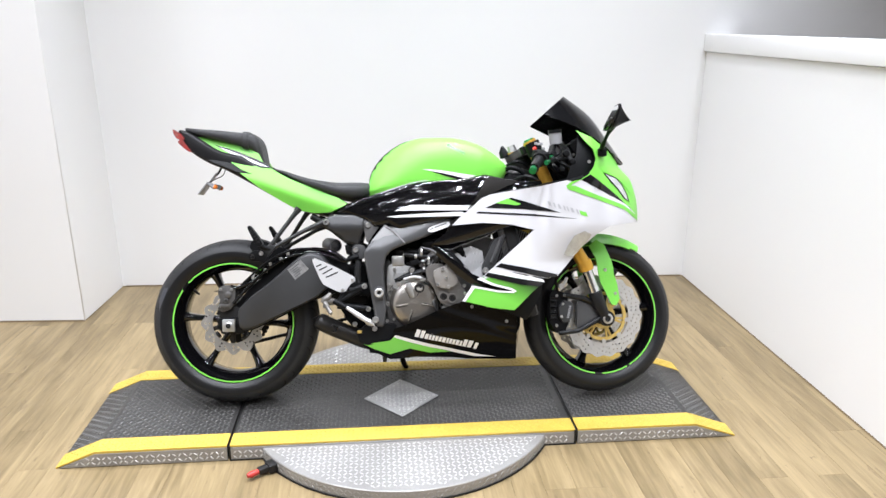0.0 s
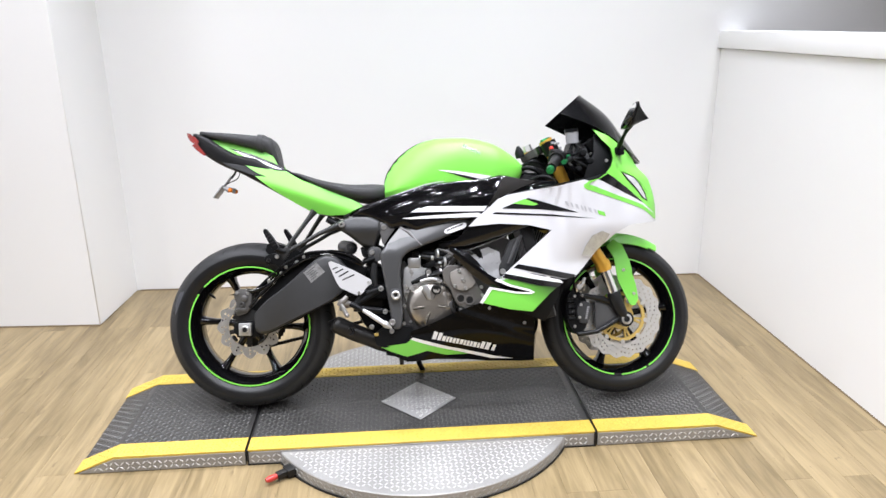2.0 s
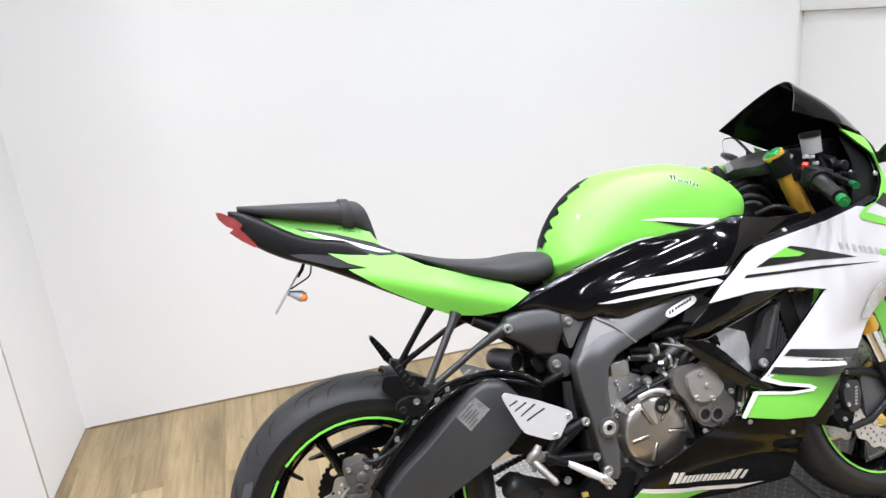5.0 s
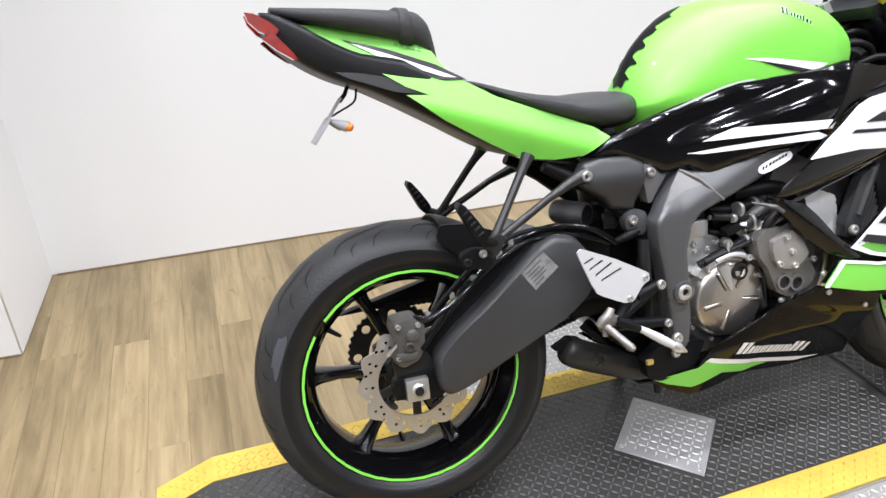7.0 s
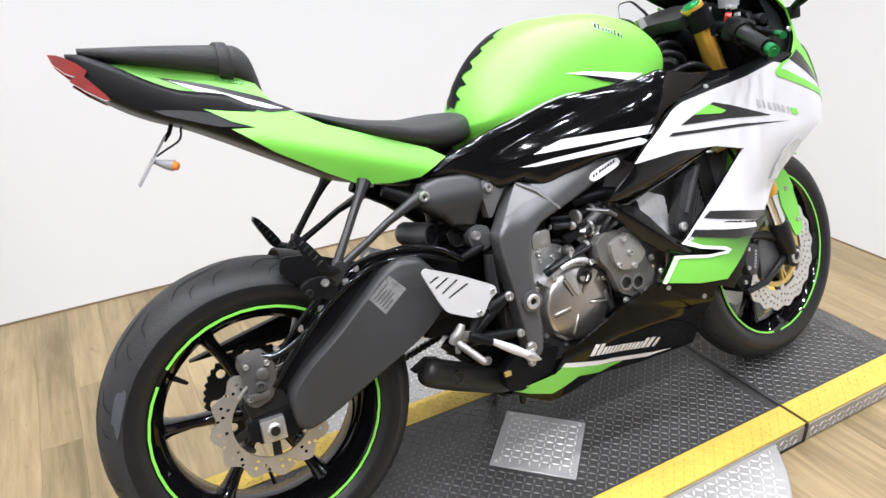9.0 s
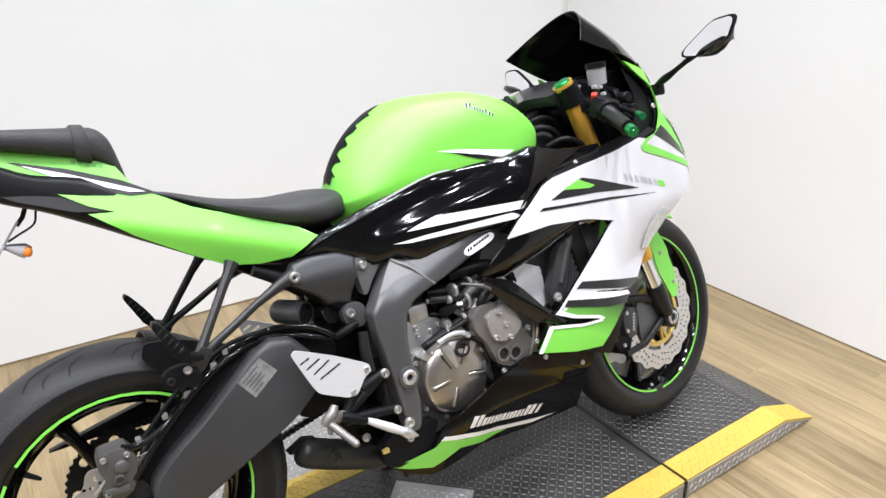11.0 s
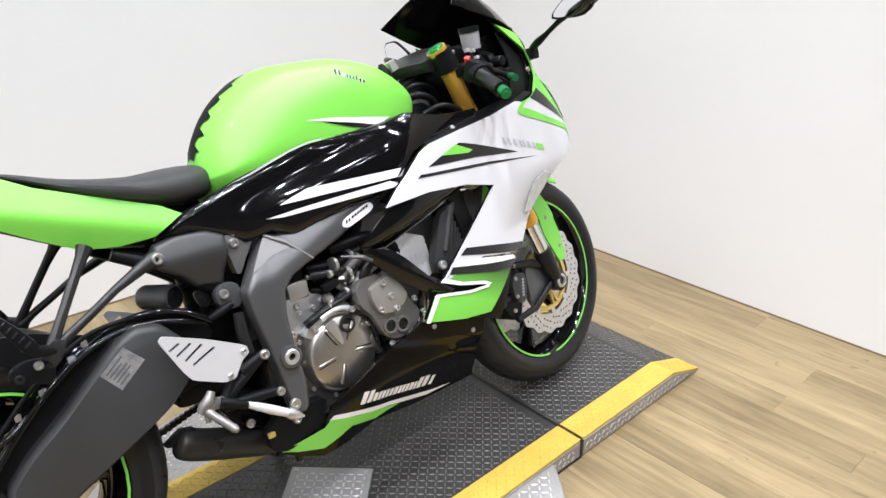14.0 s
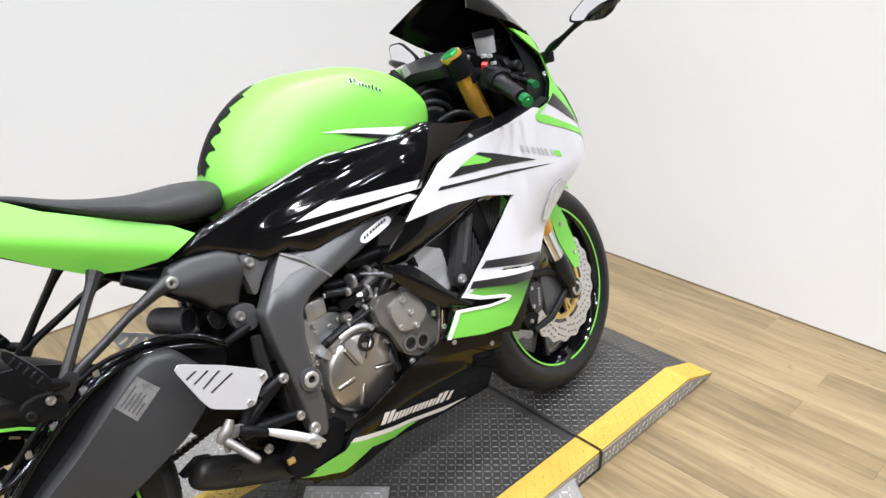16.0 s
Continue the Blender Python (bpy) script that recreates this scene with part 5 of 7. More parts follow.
both("post_rib", lambda: rod([(0.972, -0.214, 0.298), (0.935, -0.215, 0.205)], [0.006, 0.005], 8), FRAME)
both("vent_bolt", lambda: bolt(0.914, -0.222, 0.178, 0.011, 0.008), STEEL)
fins = [moved(box(-0.0012, 0.0012, -0.006, 0.006, -0.085, 0.085), at(0.958 + 0.0085 * k, -0.185, 0.235) @ pose(0, 0, 0, 0, 18, 0)) for k in range(14)]
tagged(part("radiator_fin", merge(*fins), FRAME_LIGHT, BIKE, "fine bare radiator fins"), kind="stuff")

# ---- frame ----
spar = [(0.490, 0.248), (0.512, 0.277), (0.534, 0.304), (0.560, 0.337), (0.593, 0.335), (0.650, 0.350), (0.730, 0.372), (0.800, 0.392), (0.862, 0.420), (0.905, 0.440), (0.985, 0.470), (0.985, 0.420), (0.893, 0.385), (0.848, 0.360), (0.796, 0.335), (0.745, 0.314), (0.707, 0.296), (0.631, 0.269), (0.590, 0.253), (0.567, 0.230), (0.558, 0.181), (0.561, 0.106), (0.566, 0.038), (0.561, -0.010), (0.552, -0.020), (0.534, -0.018), (0.527, -0.008), (0.521, 0.042), (0.507, 0.129), (0.494, 0.203)]


def spar_y(x, z):
    """The spar's upper half leans inwards and looks up; its lower leg stands upright."""
    mid = 0.262 + 0.46 * max(0.0, x - 0.55)
    d = z - mid
    return -0.188 + 0.27 * (d + math.sqrt(d * d + 0.0003)) - 0.03 * min(0.0, d)


both("frame_spar", lambda: eased(cut(spar, 0.1), spar_y, 0.035, 0.005), FRAME, "graphite painted aluminium frame spar")
# lighter grey laid on the facet and rib for the light they catch
both("lit_spar_facet", lambda: skin([(0.514, 0.281), (0.536, 0.308), (0.560, 0.337), (0.571, 0.336), (0.602, 0.308), (0.560, 0.300), (0.536, 0.288)], lambda x, z: spar_y(x, z), 0, 0.02, 0.0020), FRAME_LIGHT)
both("lit_spar_rib", lambda: rod([(0.562, spar_y(0.562, 0.34) - 0.001, 0.339), (0.594, spar_y(0.594, 0.32) - 0.003, 0.319), (0.636, spar_y(0.636, 0.275) - 0.001, 0.274)], [0.004, 0.006, 0.003], 8), FRAME_LIGHT)
both("frame_bracket", lambda: prism(cut([(0.481, 0.349), (0.488, 0.357), (0.501, 0.359), (0.521, 0.349), (0.543, 0.335), (0.520, 0.304), (0.506, 0.281), (0.498, 0.280), (0.491, 0.318)], 0.12), -0.141, -0.112, 0.003), FRAME_LIGHT, "light grey triangular bracket")
both("subframe_plate", lambda: eased([(0.366, 0.374), (0.401, 0.380), (0.460, 0.378), (0.490, 0.362), (0.490, 0.330), (0.469, 0.270), (0.445, 0.276), (0.422, 0.279), (0.400, 0.303), (0.367, 0.325), (0.351, 0.336), (0.346, 0.350)], lambda x, z: -0.138 - 0.016 * math.exp(-((z - 0.335) / 0.035) ** 2), 0.02, 0.005), PLATE, "dark grey subframe cover")
both("subframe_tube", lambda: rod([(0.30, -0.100, 0.375), (0.38, -0.108, 0.330), (0.45, -0.115, 0.275), (0.49, -0.12, 0.235)], [0.012, 0.016, 0.017, 0.015], 12), SATIN)
both("pivot_lug", lambda: prism(soft([(0.448, 0.262), (0.466, 0.272), (0.492, 0.262), (0.490, 0.225), (0.462, 0.222), (0.447, 0.240)]), -0.143, -0.120, 0.003), FRAME)
for x, y, z, r in ((0.504, -0.141, 0.341, 0.010), (0.358, -0.160, 0.353, 0.011), (0.460, -0.144, 0.253, 0.010), (0.491, -0.186, 0.127, 0.010), (0.504, -0.186, 0.046, 0.009), (0.528, -0.180, 0.007, 0.012), (0.525, -0.178, -0.025, 0.009)):
    both("frame_bolt", lambda: bolt(x, y, z, r, 0.008), STEEL)
both("pivot_boss", lambda: moved(lathe([(0.022, 0.006), (0.022, -0.003), (0.0175, -0.004), (0.0165, -0.002)], 28), at(0.542, -0.188, 0.103)), FRAME, "round swingarm pivot boss")
both("pivot_nut", lambda: moved(lathe([(0.0160, 0.004), (0.0160, -0.005), (0.012, -0.007), (0.0072, -0.006), (0.0066, 0.002)], 24), at(0.542, -0.188, 0.103)), ALU, "bare metal pivot nut")
both("pivot_hole", lambda: moved(lathe([(0.0068, -0.001), (0.0068, -0.002)], 16), at(0.542, -0.188, 0.103)), BLACK_DECAL)
both("frame_plaque", lambda: skin(cut([(0.714, 0.318), (0.722, 0.331), (0.787, 0.353), (0.796, 0.342), (0.789, 0.332), (0.727, 0.311)], 0.2), lambda x, z: spar_y(x, z), 0.003, 0.02, 0.003), DECAL, "small silver plaque")
bars("plaque_mark", (0.738, 0.3265), (0.782, 0.3425), 0.006, (1, 1, 1, 1, 1, 1), 0.1, spar_y, BLACK_DECAL, BIKE, 0.0036, 0.3)
bars("plaque_mark", (0.722, 0.3195), (0.736, 0.3245), 0.007, (1, 1), 0.1, spar_y, BLACK_DECAL, BIKE, 0.0036, 0.45)

# ---- engine ----
part("crankcase", merge(box(0.560, 0.860, -0.125, 0.125, -0.005, 0.155, 0.02), box(0.560, 0.850, -0.080, 0.080, -0.09, 0.02, 0.02), box(0.52, 0.60, -0.10, 0.10, -0.03, 0.22, 0.02)), ENGINE_DARK, BIKE, "dark engine crankcase")
cyl = box(-0.085, 0.085, -0.145, 0.145, 0.0, 0.13, 0.012)
part("cylinder_block", moved(cyl, at(0.795, 0, 0.10) @ pose(0, 0, 0, 0, 25, 0)), ENGINE_DARK, BIKE)
part("cylinder_head", moved(box(-0.10, 0.10, -0.150, 0.150, 0.128, 0.235, 0.014), at(0.795, 0, 0.10) @ pose(0, 0, 0, 0, 25, 0)), ENGINE_DARK, BIKE)
# near-black blocks added to fill the dark gaps behind the hoses
part("bay_filler", merge(box(0.57, 0.78, -0.10, 0.10, 0.14, 0.31, 0.02), box(0.50, 0.60, -0.09, 0.09, 0.20, 0.36, 0.02)), SATIN, BIKE)
part("shock_linkage", box(0.42, 0.53, -0.055, 0.055, 0.03, 0.20, 0.02), SATIN, BIKE)
part("air_box", box(0.62, 0.95, -0.115, 0.115, 0.30, 0.43, 0.03), SATIN, BIKE)
CL = at(0.666, -0.122, 0.061)
clutch = part("clutch_cover", moved(lathe([(0.088, 0.0), (0.088, -0.018), (0.084, -0.026), (0.079, -0.040), (0.072, -0.046), (0.045, -0.048), (0.012, -0.049)], 56), CL), CASE, BIKE, "bronze-grey round clutch cover with raised ribs")
for a in (-8, 62, 118, 188, 250):
    rib = box(0.024, 0.067, -0.0512, -0.044, -0.0030, 0.0030, 0.0012, 1)
    part("rib", moved(rib, CL @ Matrix.Rotation(radians(-a), 4, "Y")), CASE, clutch)
    part("rib_groove", moved(box(0.026, 0.066, -0.0486, -0.044, 0.0034, 0.0056), CL @ Matrix.Rotation(radians(-a), 4, "Y")), DARK, clutch)
part("port", moved(lathe([(0.018, -0.045), (0.018, -0.052), (0.013, -0.053), (0.010, -0.047)], 20), CL @ at(0.018, 0, 0.056)), DARK, clutch, "dark filler plug")
part("cover_arm", moved(prism(cut([(-0.034, 0.070), (-0.010, 0.078), (0.000, 0.024), (-0.006, 0.018)], 0.1), -0.053, -0.040, 0.002), CL), ALU, clutch, "bright cast rib")
part("cover_arm", moved(prism(cut([(0.040, 0.070), (0.054, 0.058), (0.014, 0.020), (0.008, 0.024)], 0.1), -0.052, -0.040, 0.002), CL), CASE, clutch)
for k in range(7):
    a = radians(150 + 34 * k)
    part("cover_bolt", moved(bolt(0.094 * math.cos(a), -0.016, 0.094 * math.sin(a), 0.0055, 0.006), CL), STEEL, clutch)
part("cover_rim", moved(ring_arc(0.080, 0.096, -0.040, -0.010, 32, 142, 28), CL), ALU, BIKE, "bright cast rim over the clutch")
part("clutch_flange", moved(ring_arc(0.088, 0.102, -0.018, 0.0, 140, 330, 36), CL), CASE_DARK, BIKE)
left_case = moved(lathe([(0.085, 0.0), (0.085, 0.02), (0.070, 0.036), (0.01, 0.04)], 40), at(0.70, 0.125, 0.06))
part("generator_cover", left_case, CASE, BIKE, "bronze-grey round generator cover")
part("case_plate", prism(cut([(0.572, 0.195), (0.600, 0.205), (0.655, 0.190), (0.672, 0.168), (0.64, 0.13), (0.585, 0.06), (0.570, 0.085), (0.568, 0.140)], 0.15), -0.140, -0.110, 0.004), ALU, BIKE, "bare aluminium case plate")
part("case_plate", prism(cut([(0.566, 0.065), (0.590, 0.060), (0.600, 0.0), (0.66, -0.035), (0.62, -0.055), (0.57, -0.02)], 0.15), -0.138, -0.110, 0.004), CASE_DARK, BIKE)
tim = [(0.705, 0.180), (0.716, 0.196), (0.735, 0.203), (0.765, 0.203), (0.797, 0.172), (0.824, 0.138), (0.850, 0.096), (0.843, 0.074), (0.830, 0.064), (0.785, 0.050), (0.755, 0.065), (0.738, 0.105), (0.733, 0.120), (0.712, 0.146)]
tc = part("timing_cover", prism(cut(tim, 0.15), -0.196, -0.140, 0.008, 3), ENGINE, BIKE, "grey-brown cast timing cover with a bare cap")
part("cover_cap", prism(cut([(0.734, 0.178), (0.754, 0.188), (0.780, 0.195), (0.805, 0.173), (0.821, 0.142), (0.807, 0.125), (0.781, 0.115), (0.754, 0.119), (0.740, 0.135), (0.733, 0.160)], 0.12), -0.209, -0.190, 0.004), CAP, tc, "bare cast cap")
for x, z in ((0.768, 0.087), (0.799, 0.081)):
    part("plug_rim", moved(ring_arc(0.0125, 0.0175, -0.007, 0.0, 0, 359.9, 24), at(x, -0.195, z)), ENGINE, tc)
    part("plug", moved(lathe([(0.0135, 0.0), (0.0135, -0.004), (0.009, -0.005), (0.008, -0.002)], 20), at(x, -0.196, z)), DARK, tc, "dark round plug")
for x, y, z in ((0.764, -0.209, 0.184), (0.748, -0.209, 0.130), (0.785, -0.209, 0.122), (0.841, -0.196, 0.124), (0.768, -0.190, 0.046), (0.693, -0.185, 0.148), (0.609, -0.170, 0.133), (0.778, -0.209, 0.152), (0.734, -0.168, 0.102), (0.654, -0.141, 0.176), (0.597, -0.141, 0.182), (0.574, -0.141, 0.129), (0.570, -0.139, 0.060), (0.568, -0.139, -0.003), (0.612, -0.165, 0.130), (0.720, -0.150, -0.010), (0.755, -0.150, 0.030), (0.690, -0.150, 0.170)):
    part("engine_bolt", bolt(x, y, z, 0.0068, 0.007), STEEL, BIKE)
part("breather", box(0.586, 0.632, -0.145, -0.110, 0.193, 0.230, 0.006), ALU, BIKE, "bare aluminium sensor block")
part("sensor_cap", box(0.602, 0.628, -0.140, -0.115, 0.230, 0.250, 0.004), SATIN, BIKE)
for pts, r, m in (
    ([(0.600, -0.155, 0.140), (0.640, -0.165, 0.160), (0.700, -0.165, 0.180), (0.760, -0.170, 0.212)], 0.009, SATIN),
    ([(0.640, -0.13, 0.245), (0.700, -0.14, 0.240), (0.760, -0.15, 0.255)], 0.012, SATIN),
    ([(0.690, -0.150, 0.190), (0.720, -0.155, 0.218), (0.755, -0.160, 0.240)], 0.016, CASE_DARK),
    ([(0.655, -0.12, 0.215), (0.690, -0.13, 0.225), (0.730, -0.14, 0.235)], 0.014, DARK),
    ([(0.640, -0.135, 0.200), (0.670, -0.150, 0.196), (0.705, -0.155, 0.205)], 0.006, SATIN),
    ([(0.735, -0.175, 0.190), (0.745, -0.185, 0.215), (0.770, -0.185, 0.235)], 0.010, DARK),
    ([(0.70, -0.13, 0.27), (0.78, -0.15, 0.275), (0.83, -0.155, 0.25), (0.86, -0.15, 0.21)], 0.015, SATIN),
    ([(0.745, -0.150, 0.095), (0.735, -0.165, 0.060), (0.75, -0.160, 0.030)], 0.008, CASE_DARK),
):
    part("hose", rod(bend(pts, 5), r, 10), m, BIKE)
for k, (x, z, r) in enumerate(((0.724, 0.170, 0.020), (0.736, 0.176, 0.022), (0.748, 0.181, 0.020))):
    part("pump_joint", moved(lathe([(r, -0.005), (r + 0.002, 0.0), (r, 0.005)], 20), at(x, -0.163, z) @ pose(0, 0, 0, 0, -22, -70)), (ALU, CASE_DARK, ALU)[k], BIKE, "machined water pump joint")
part("coolant_pipe", rod(bend([(0.607, -0.165, 0.148), (0.655, -0.172, 0.164), (0.714, -0.176, 0.180), (0.794, -0.180, 0.210)], 5), 0.0055, 12), HANGER, BIKE, "thin dark coolant pipe")
part("breather_pipe", rod(bend([(0.632, -0.155, 0.236), (0.676, -0.160, 0.228), (0.720, -0.158, 0.224)], 5), 0.0085, 12), HANGER, BIKE)
for x, z in ((0.600, 0.166), (0.632, 0.168), (0.640, 0.150), (0.574, 0.108)):
    part("case_stud", bolt(x, -0.140, z, 0.0048, 0.005), STEEL, BIKE)
part("hose_clip", moved(lathe([(0.017, -0.006), (0.017, 0.006)], 16), at(0.706, -0.152, 0.205) @ pose(0, 0, 0, 0, 0, 60)), STEEL, BIKE)
for k in range(4):
    y = -0.105 + 0.07 * k
    part("exhaust_header", rod(bend([(0.93, y, 0.20), (1.00, y, 0.14), (1.01, y * 0.9, 0.04), (0.95, y * 0.7, -0.06), (0.82, y * 0.5, -0.105), (0.70, y * 0.35, -0.11)], 5), 0.018, 12), STEEL, BIKE, "heat-stained exhaust header pipe")
outlet = bend([(0.312, -0.107, 0.002), (0.322, -0.106, -0.004), (0.345, -0.103, -0.016), (0.380, -0.098, -0.033), (0.430, -0.090, -0.055), (0.500, -0.076, -0.084), (0.590, -0.050, -0.098), (0.720, -0.020, -0.106)], 4)
part("exhaust_pipe", rod(outlet, [0.012, 0.018, 0.0225, 0.0255, 0.0275, 0.029, 0.030, 0.0305] + [0.031] * (len(outlet) - 8), 28), EXHAUST, BIKE, "satin black exhaust end can below the swingarm")
part("exhaust_outlet", moved(lathe([(0.0115, 0.012), (0.0115, -0.002), (0.013, -0.004), (0.0155, -0.003), (0.0155, 0.008)], 24), at(0.377, -0.1275, -0.029) @ pose(0, 0, 0, 8, 0, 0)), DARK, BIKE, "round ring of the exhaust outlet")
part("outlet_hole", moved(lathe([(0.0116, 0.006), (0.0116, 0.0045)], 20), at(0.377, -0.1335, -0.029)), BLACK_DECAL, BIKE, "dark open mouth of the exhaust")
part("exhaust_flap", prism(cut([(0.292, 0.003), (0.330, 0.022), (0.356, 0.014), (0.336, -0.008)], 0.06), -0.112, -0.086, 0.003), SATIN, BIKE, "pointed black guard tip")
part("lower_link", prism(cut([(0.395, 0.045), (0.470, 0.050), (0.560, 0.0), (0.585, -0.070), (0.500, -0.055), (0.430, -0.010)], 0.12), -0.110, 0.050, 0.010, 3), BELLY, BIKE, "gloss black linkage cover")
part("exhaust_port", moved(lathe([(0.009, 0.0), (0.009, -0.004), (0.005, -0.005), (0.004, 0.002)], 16), at(0.452, -0.126, -0.014)), ALU, BIKE)
part("lower_cover", skin(cut([(0.462, -0.036), (0.500, -0.008), (0.605, -0.012), (0.578, -0.068), (0.500, -0.085), (0.470, -0.075)], 0.12), lambda x, z: -0.168, 0.03, 0.02), SATIN, BIKE, "black plastic lower cover")
part("drain_bolt", moved(rod([(0, 0, 0), (0, 0, -0.03)], [0.010, 0.007], 10), at(0.555, -0.06, -0.135)), DARK, BIKE)
part("catch_tab", box(0.463, 0.478, -0.176, -0.168, -0.041, -0.031, 0.002), GOLD_PALE, BIKE)

part("vent_pipe", rod([(0.628, -0.150, 0.2335), (0.668, -0.153, 0.229), (0.706, -0.156, 0.2235)], 0.0052, 12), ALU, BIKE, "pale metal vent pipe")
part("clamp_screw", rod([(0.759, -0.176, 0.189), (0.806, -0.178, 0.213)], [0.0045, 0.0035], 10), STEEL, BIKE, "long steel clamp screw")
ribbed = bend([(0.626, -0.160, 0.156), (0.650, -0.165, 0.163), (0.680, -0.166, 0.174), (0.720, -0.164, 0.188)], 8)
part("ribbed_hose", rod(ribbed, [0.0085 if k % 2 else 0.0068 for k in range(len(ribbed))], 12), SATIN, BIKE, "black ribbed hose")
part("hose_elbow", rod(bend([(0.724, -0.166, 0.186), (0.738, -0.172, 0.198), (0.744, -0.172, 0.212)], 5), 0.0125, 14), ALU, BIKE, "bare metal hose elbow")
for x, z in ((0.658, 0.179), (0.719, 0.144), (0.739, 0.160)):
    part("flange_bolt", bolt(x, -0.166, z, 0.0085, 0.010), STEEL, BIKE)
    part("bolt_collar", moved(lathe([(0.0125, 0.010), (0.0125, 0.0), (0.010, -0.001)], 18), at(x, -0.166, z)), CASE_DARK, BIKE)
part("wire_loom", rod(bend([(0.709, -0.168, 0.131), (0.732, -0.172, 0.112), (0.749, -0.172, 0.095), (0.758, -0.170, 0.072), (0.764, -0.168, 0.048)], 5), 0.0042, 8), SATIN, BIKE, "thin black wire loom")
part("wire_loom", rod(bend([(0.700, -0.166, 0.138), (0.722, -0.172, 0.120), (0.738, -0.174, 0.098), (0.746, -0.170, 0.070), (0.750, -0.168, 0.040)], 5), 0.0034, 8), DARK, BIKE, "thin wire loom")
part("drain_link", rod([(0.764, -0.166, 0.056), (0.784, -0.168, 0.047), (0.805, -0.166, 0.037)], [0.005, 0.004, 0.006], 10), STEEL, BIKE, "small metal link")
part("cover_loop", rod(bend([(0.629, -0.170, 0.147), (0.645, -0.172, 0.153), (0.664, -0.173, 0.156), (0.684, -0.172, 0.153), (0.702, -0.170, 0.144)], 5), 0.0058, 12), BRIGHT_ALU, BIKE, "pale cast rim above the clutch cover")

for x, y, z, r, turn in ((0.672, -0.168, 0.2285, 0.0075, 20), (0.690, -0.158, 0.2425, 0.0150, 30), (0.735, -0.147, 0.2460, 0.0145, 40), (0.715, -0.160, 0.2130, 0.0175, 50), (0.655, -0.1665, 0.1645, 0.0095, 25), (0.700, -0.1660, 0.1810, 0.0095, 25)):
    part("hose_band", moved(lathe([(r, -0.004), (r + 0.0012, -0.003), (r + 0.0012, 0.003), (r, 0.004)], 18), at(x, y, z) @ pose(0, 0, 0, 0, -turn, -78)), STEEL, BIKE, "thin steel hose band")
part("sensor_plug", moved(box(-0.016, 0.016, -0.010, 0.010, -0.009, 0.009, 0.003), at(0.668, -0.163, 0.206) @ pose(0, 0, 0, 0, -18, 0)), SATIN, BIKE, "black sensor plug")
part("sensor_wire", rod(bend([(0.682, -0.165, 0.210), (0.705, -0.172, 0.206), (0.722, -0.172, 0.222), (0.748, -0.168, 0.232)], 5), 0.0032, 8), SATIN, BIKE, "thin black sensor wire")
part("case_lug", prism(cut([(0.655, 0.158), (0.668, 0.172), (0.690, 0.168), (0.704, 0.152), (0.690, 0.142), (0.668, 0.146)], 0.15), -0.166, -0.140, 0.003), ENGINE, BIKE, "grey cast lug above the clutch")
part("case_lug", prism(cut([(0.716, 0.128), (0.728, 0.142), (0.742, 0.132), (0.744, 0.104), (0.732, 0.092), (0.720, 0.104)], 0.15), -0.166, -0.140, 0.003), ENGINE, BIKE, "grey cast lug beside the timing cover")

# ---- muffler, rear sets, swingarm ----
muff = [(0.040, 0.046), (0.043, -0.014), (0.060, -0.030), (0.100, -0.020), (0.194, 0.025), (0.262, 0.057), (0.318, 0.086), (0.368, 0.128), (0.376, 0.190), (0.336, 0.240), (0.294, 0.247), (0.258, 0.232), (0.145, 0.134), (0.085, 0.091)]


def stacked(levels):
    """A solid through outlines of one count, each at its own y."""
    bm = bmesh.new()
    rings = [[bm.verts.new((x, y, z)) for x, z in line] for y, line in levels]
    for a, b in zip(rings, rings[1:]):
        for n in range(len(a)):
            bm.faces.new((a[n], a[(n + 1) % len(a)], b[(n + 1) % len(a)], b[n]))
    bm.faces.new(rings[0])
    bm.faces.new(rings[-1][::-1])
    return bm


def shrunk(line, k):
    cx, cz = sum(p[0] for p in line) / len(line), sum(p[1] for p in line) / len(line)
    return [(cx + (x - cx) * (1 - k * 0.5), cz + (z - cz) * (1 - k)) for x, z in line]


muff_line = cut(muff, 0.16)
part("muffler", stacked([(-0.080, shrunk(muff_line, 0.06)), (-0.090, muff_line), (-0.136, muff_line), (-0.143, shrunk(muff_line, 0.012)), (-0.149, shrunk(muff_line, 0.045)), (-0.1525, shrunk(muff_line, 0.10))]), MUFFLER, BIKE, "black muffler box with a worn sticker")
part("muffler_sticker", skin([(0.218, 0.187), (0.265, 0.222), (0.294, 0.188), (0.245, 0.150)], lambda x, z: -0.1529, 0, 0.05), WORN, BIKE, "worn silver sticker")
for u in (0.18, 0.34, 0.50, 0.66, 0.82):
    reach = (0.78, 0.6, 0.7, 0.5, 0.66)[int(u * 6) - 1]
    line = [(0.218 + 0.047 * v + 0.027 * w, 0.187 + 0.035 * v - 0.037 * w) for v, w in ((0.10, u - 0.03), (reach, u - 0.03), (reach, u + 0.03), (0.10, u + 0.03))]
    part("sticker_line", skin(line, lambda x, z: -0.1533, 0, 0.05), DARK_GREY, BIKE)
slots = []
for x0, z0, x1, z1 in ((0.325, 0.198, 0.344, 0.206), (0.335, 0.185, 0.363, 0.199), (0.347, 0.172, 0.381, 0.191), (0.358, 0.16, 0.401, 0.178)):
    slots.append([(x0 - 0.0012, z0 + 0.0022), (x0 + 0.0012, z0 - 0.0022), (x1 + 0.0012, z1 - 0.0022), (x1 - 0.0012, z1 + 0.0022)])
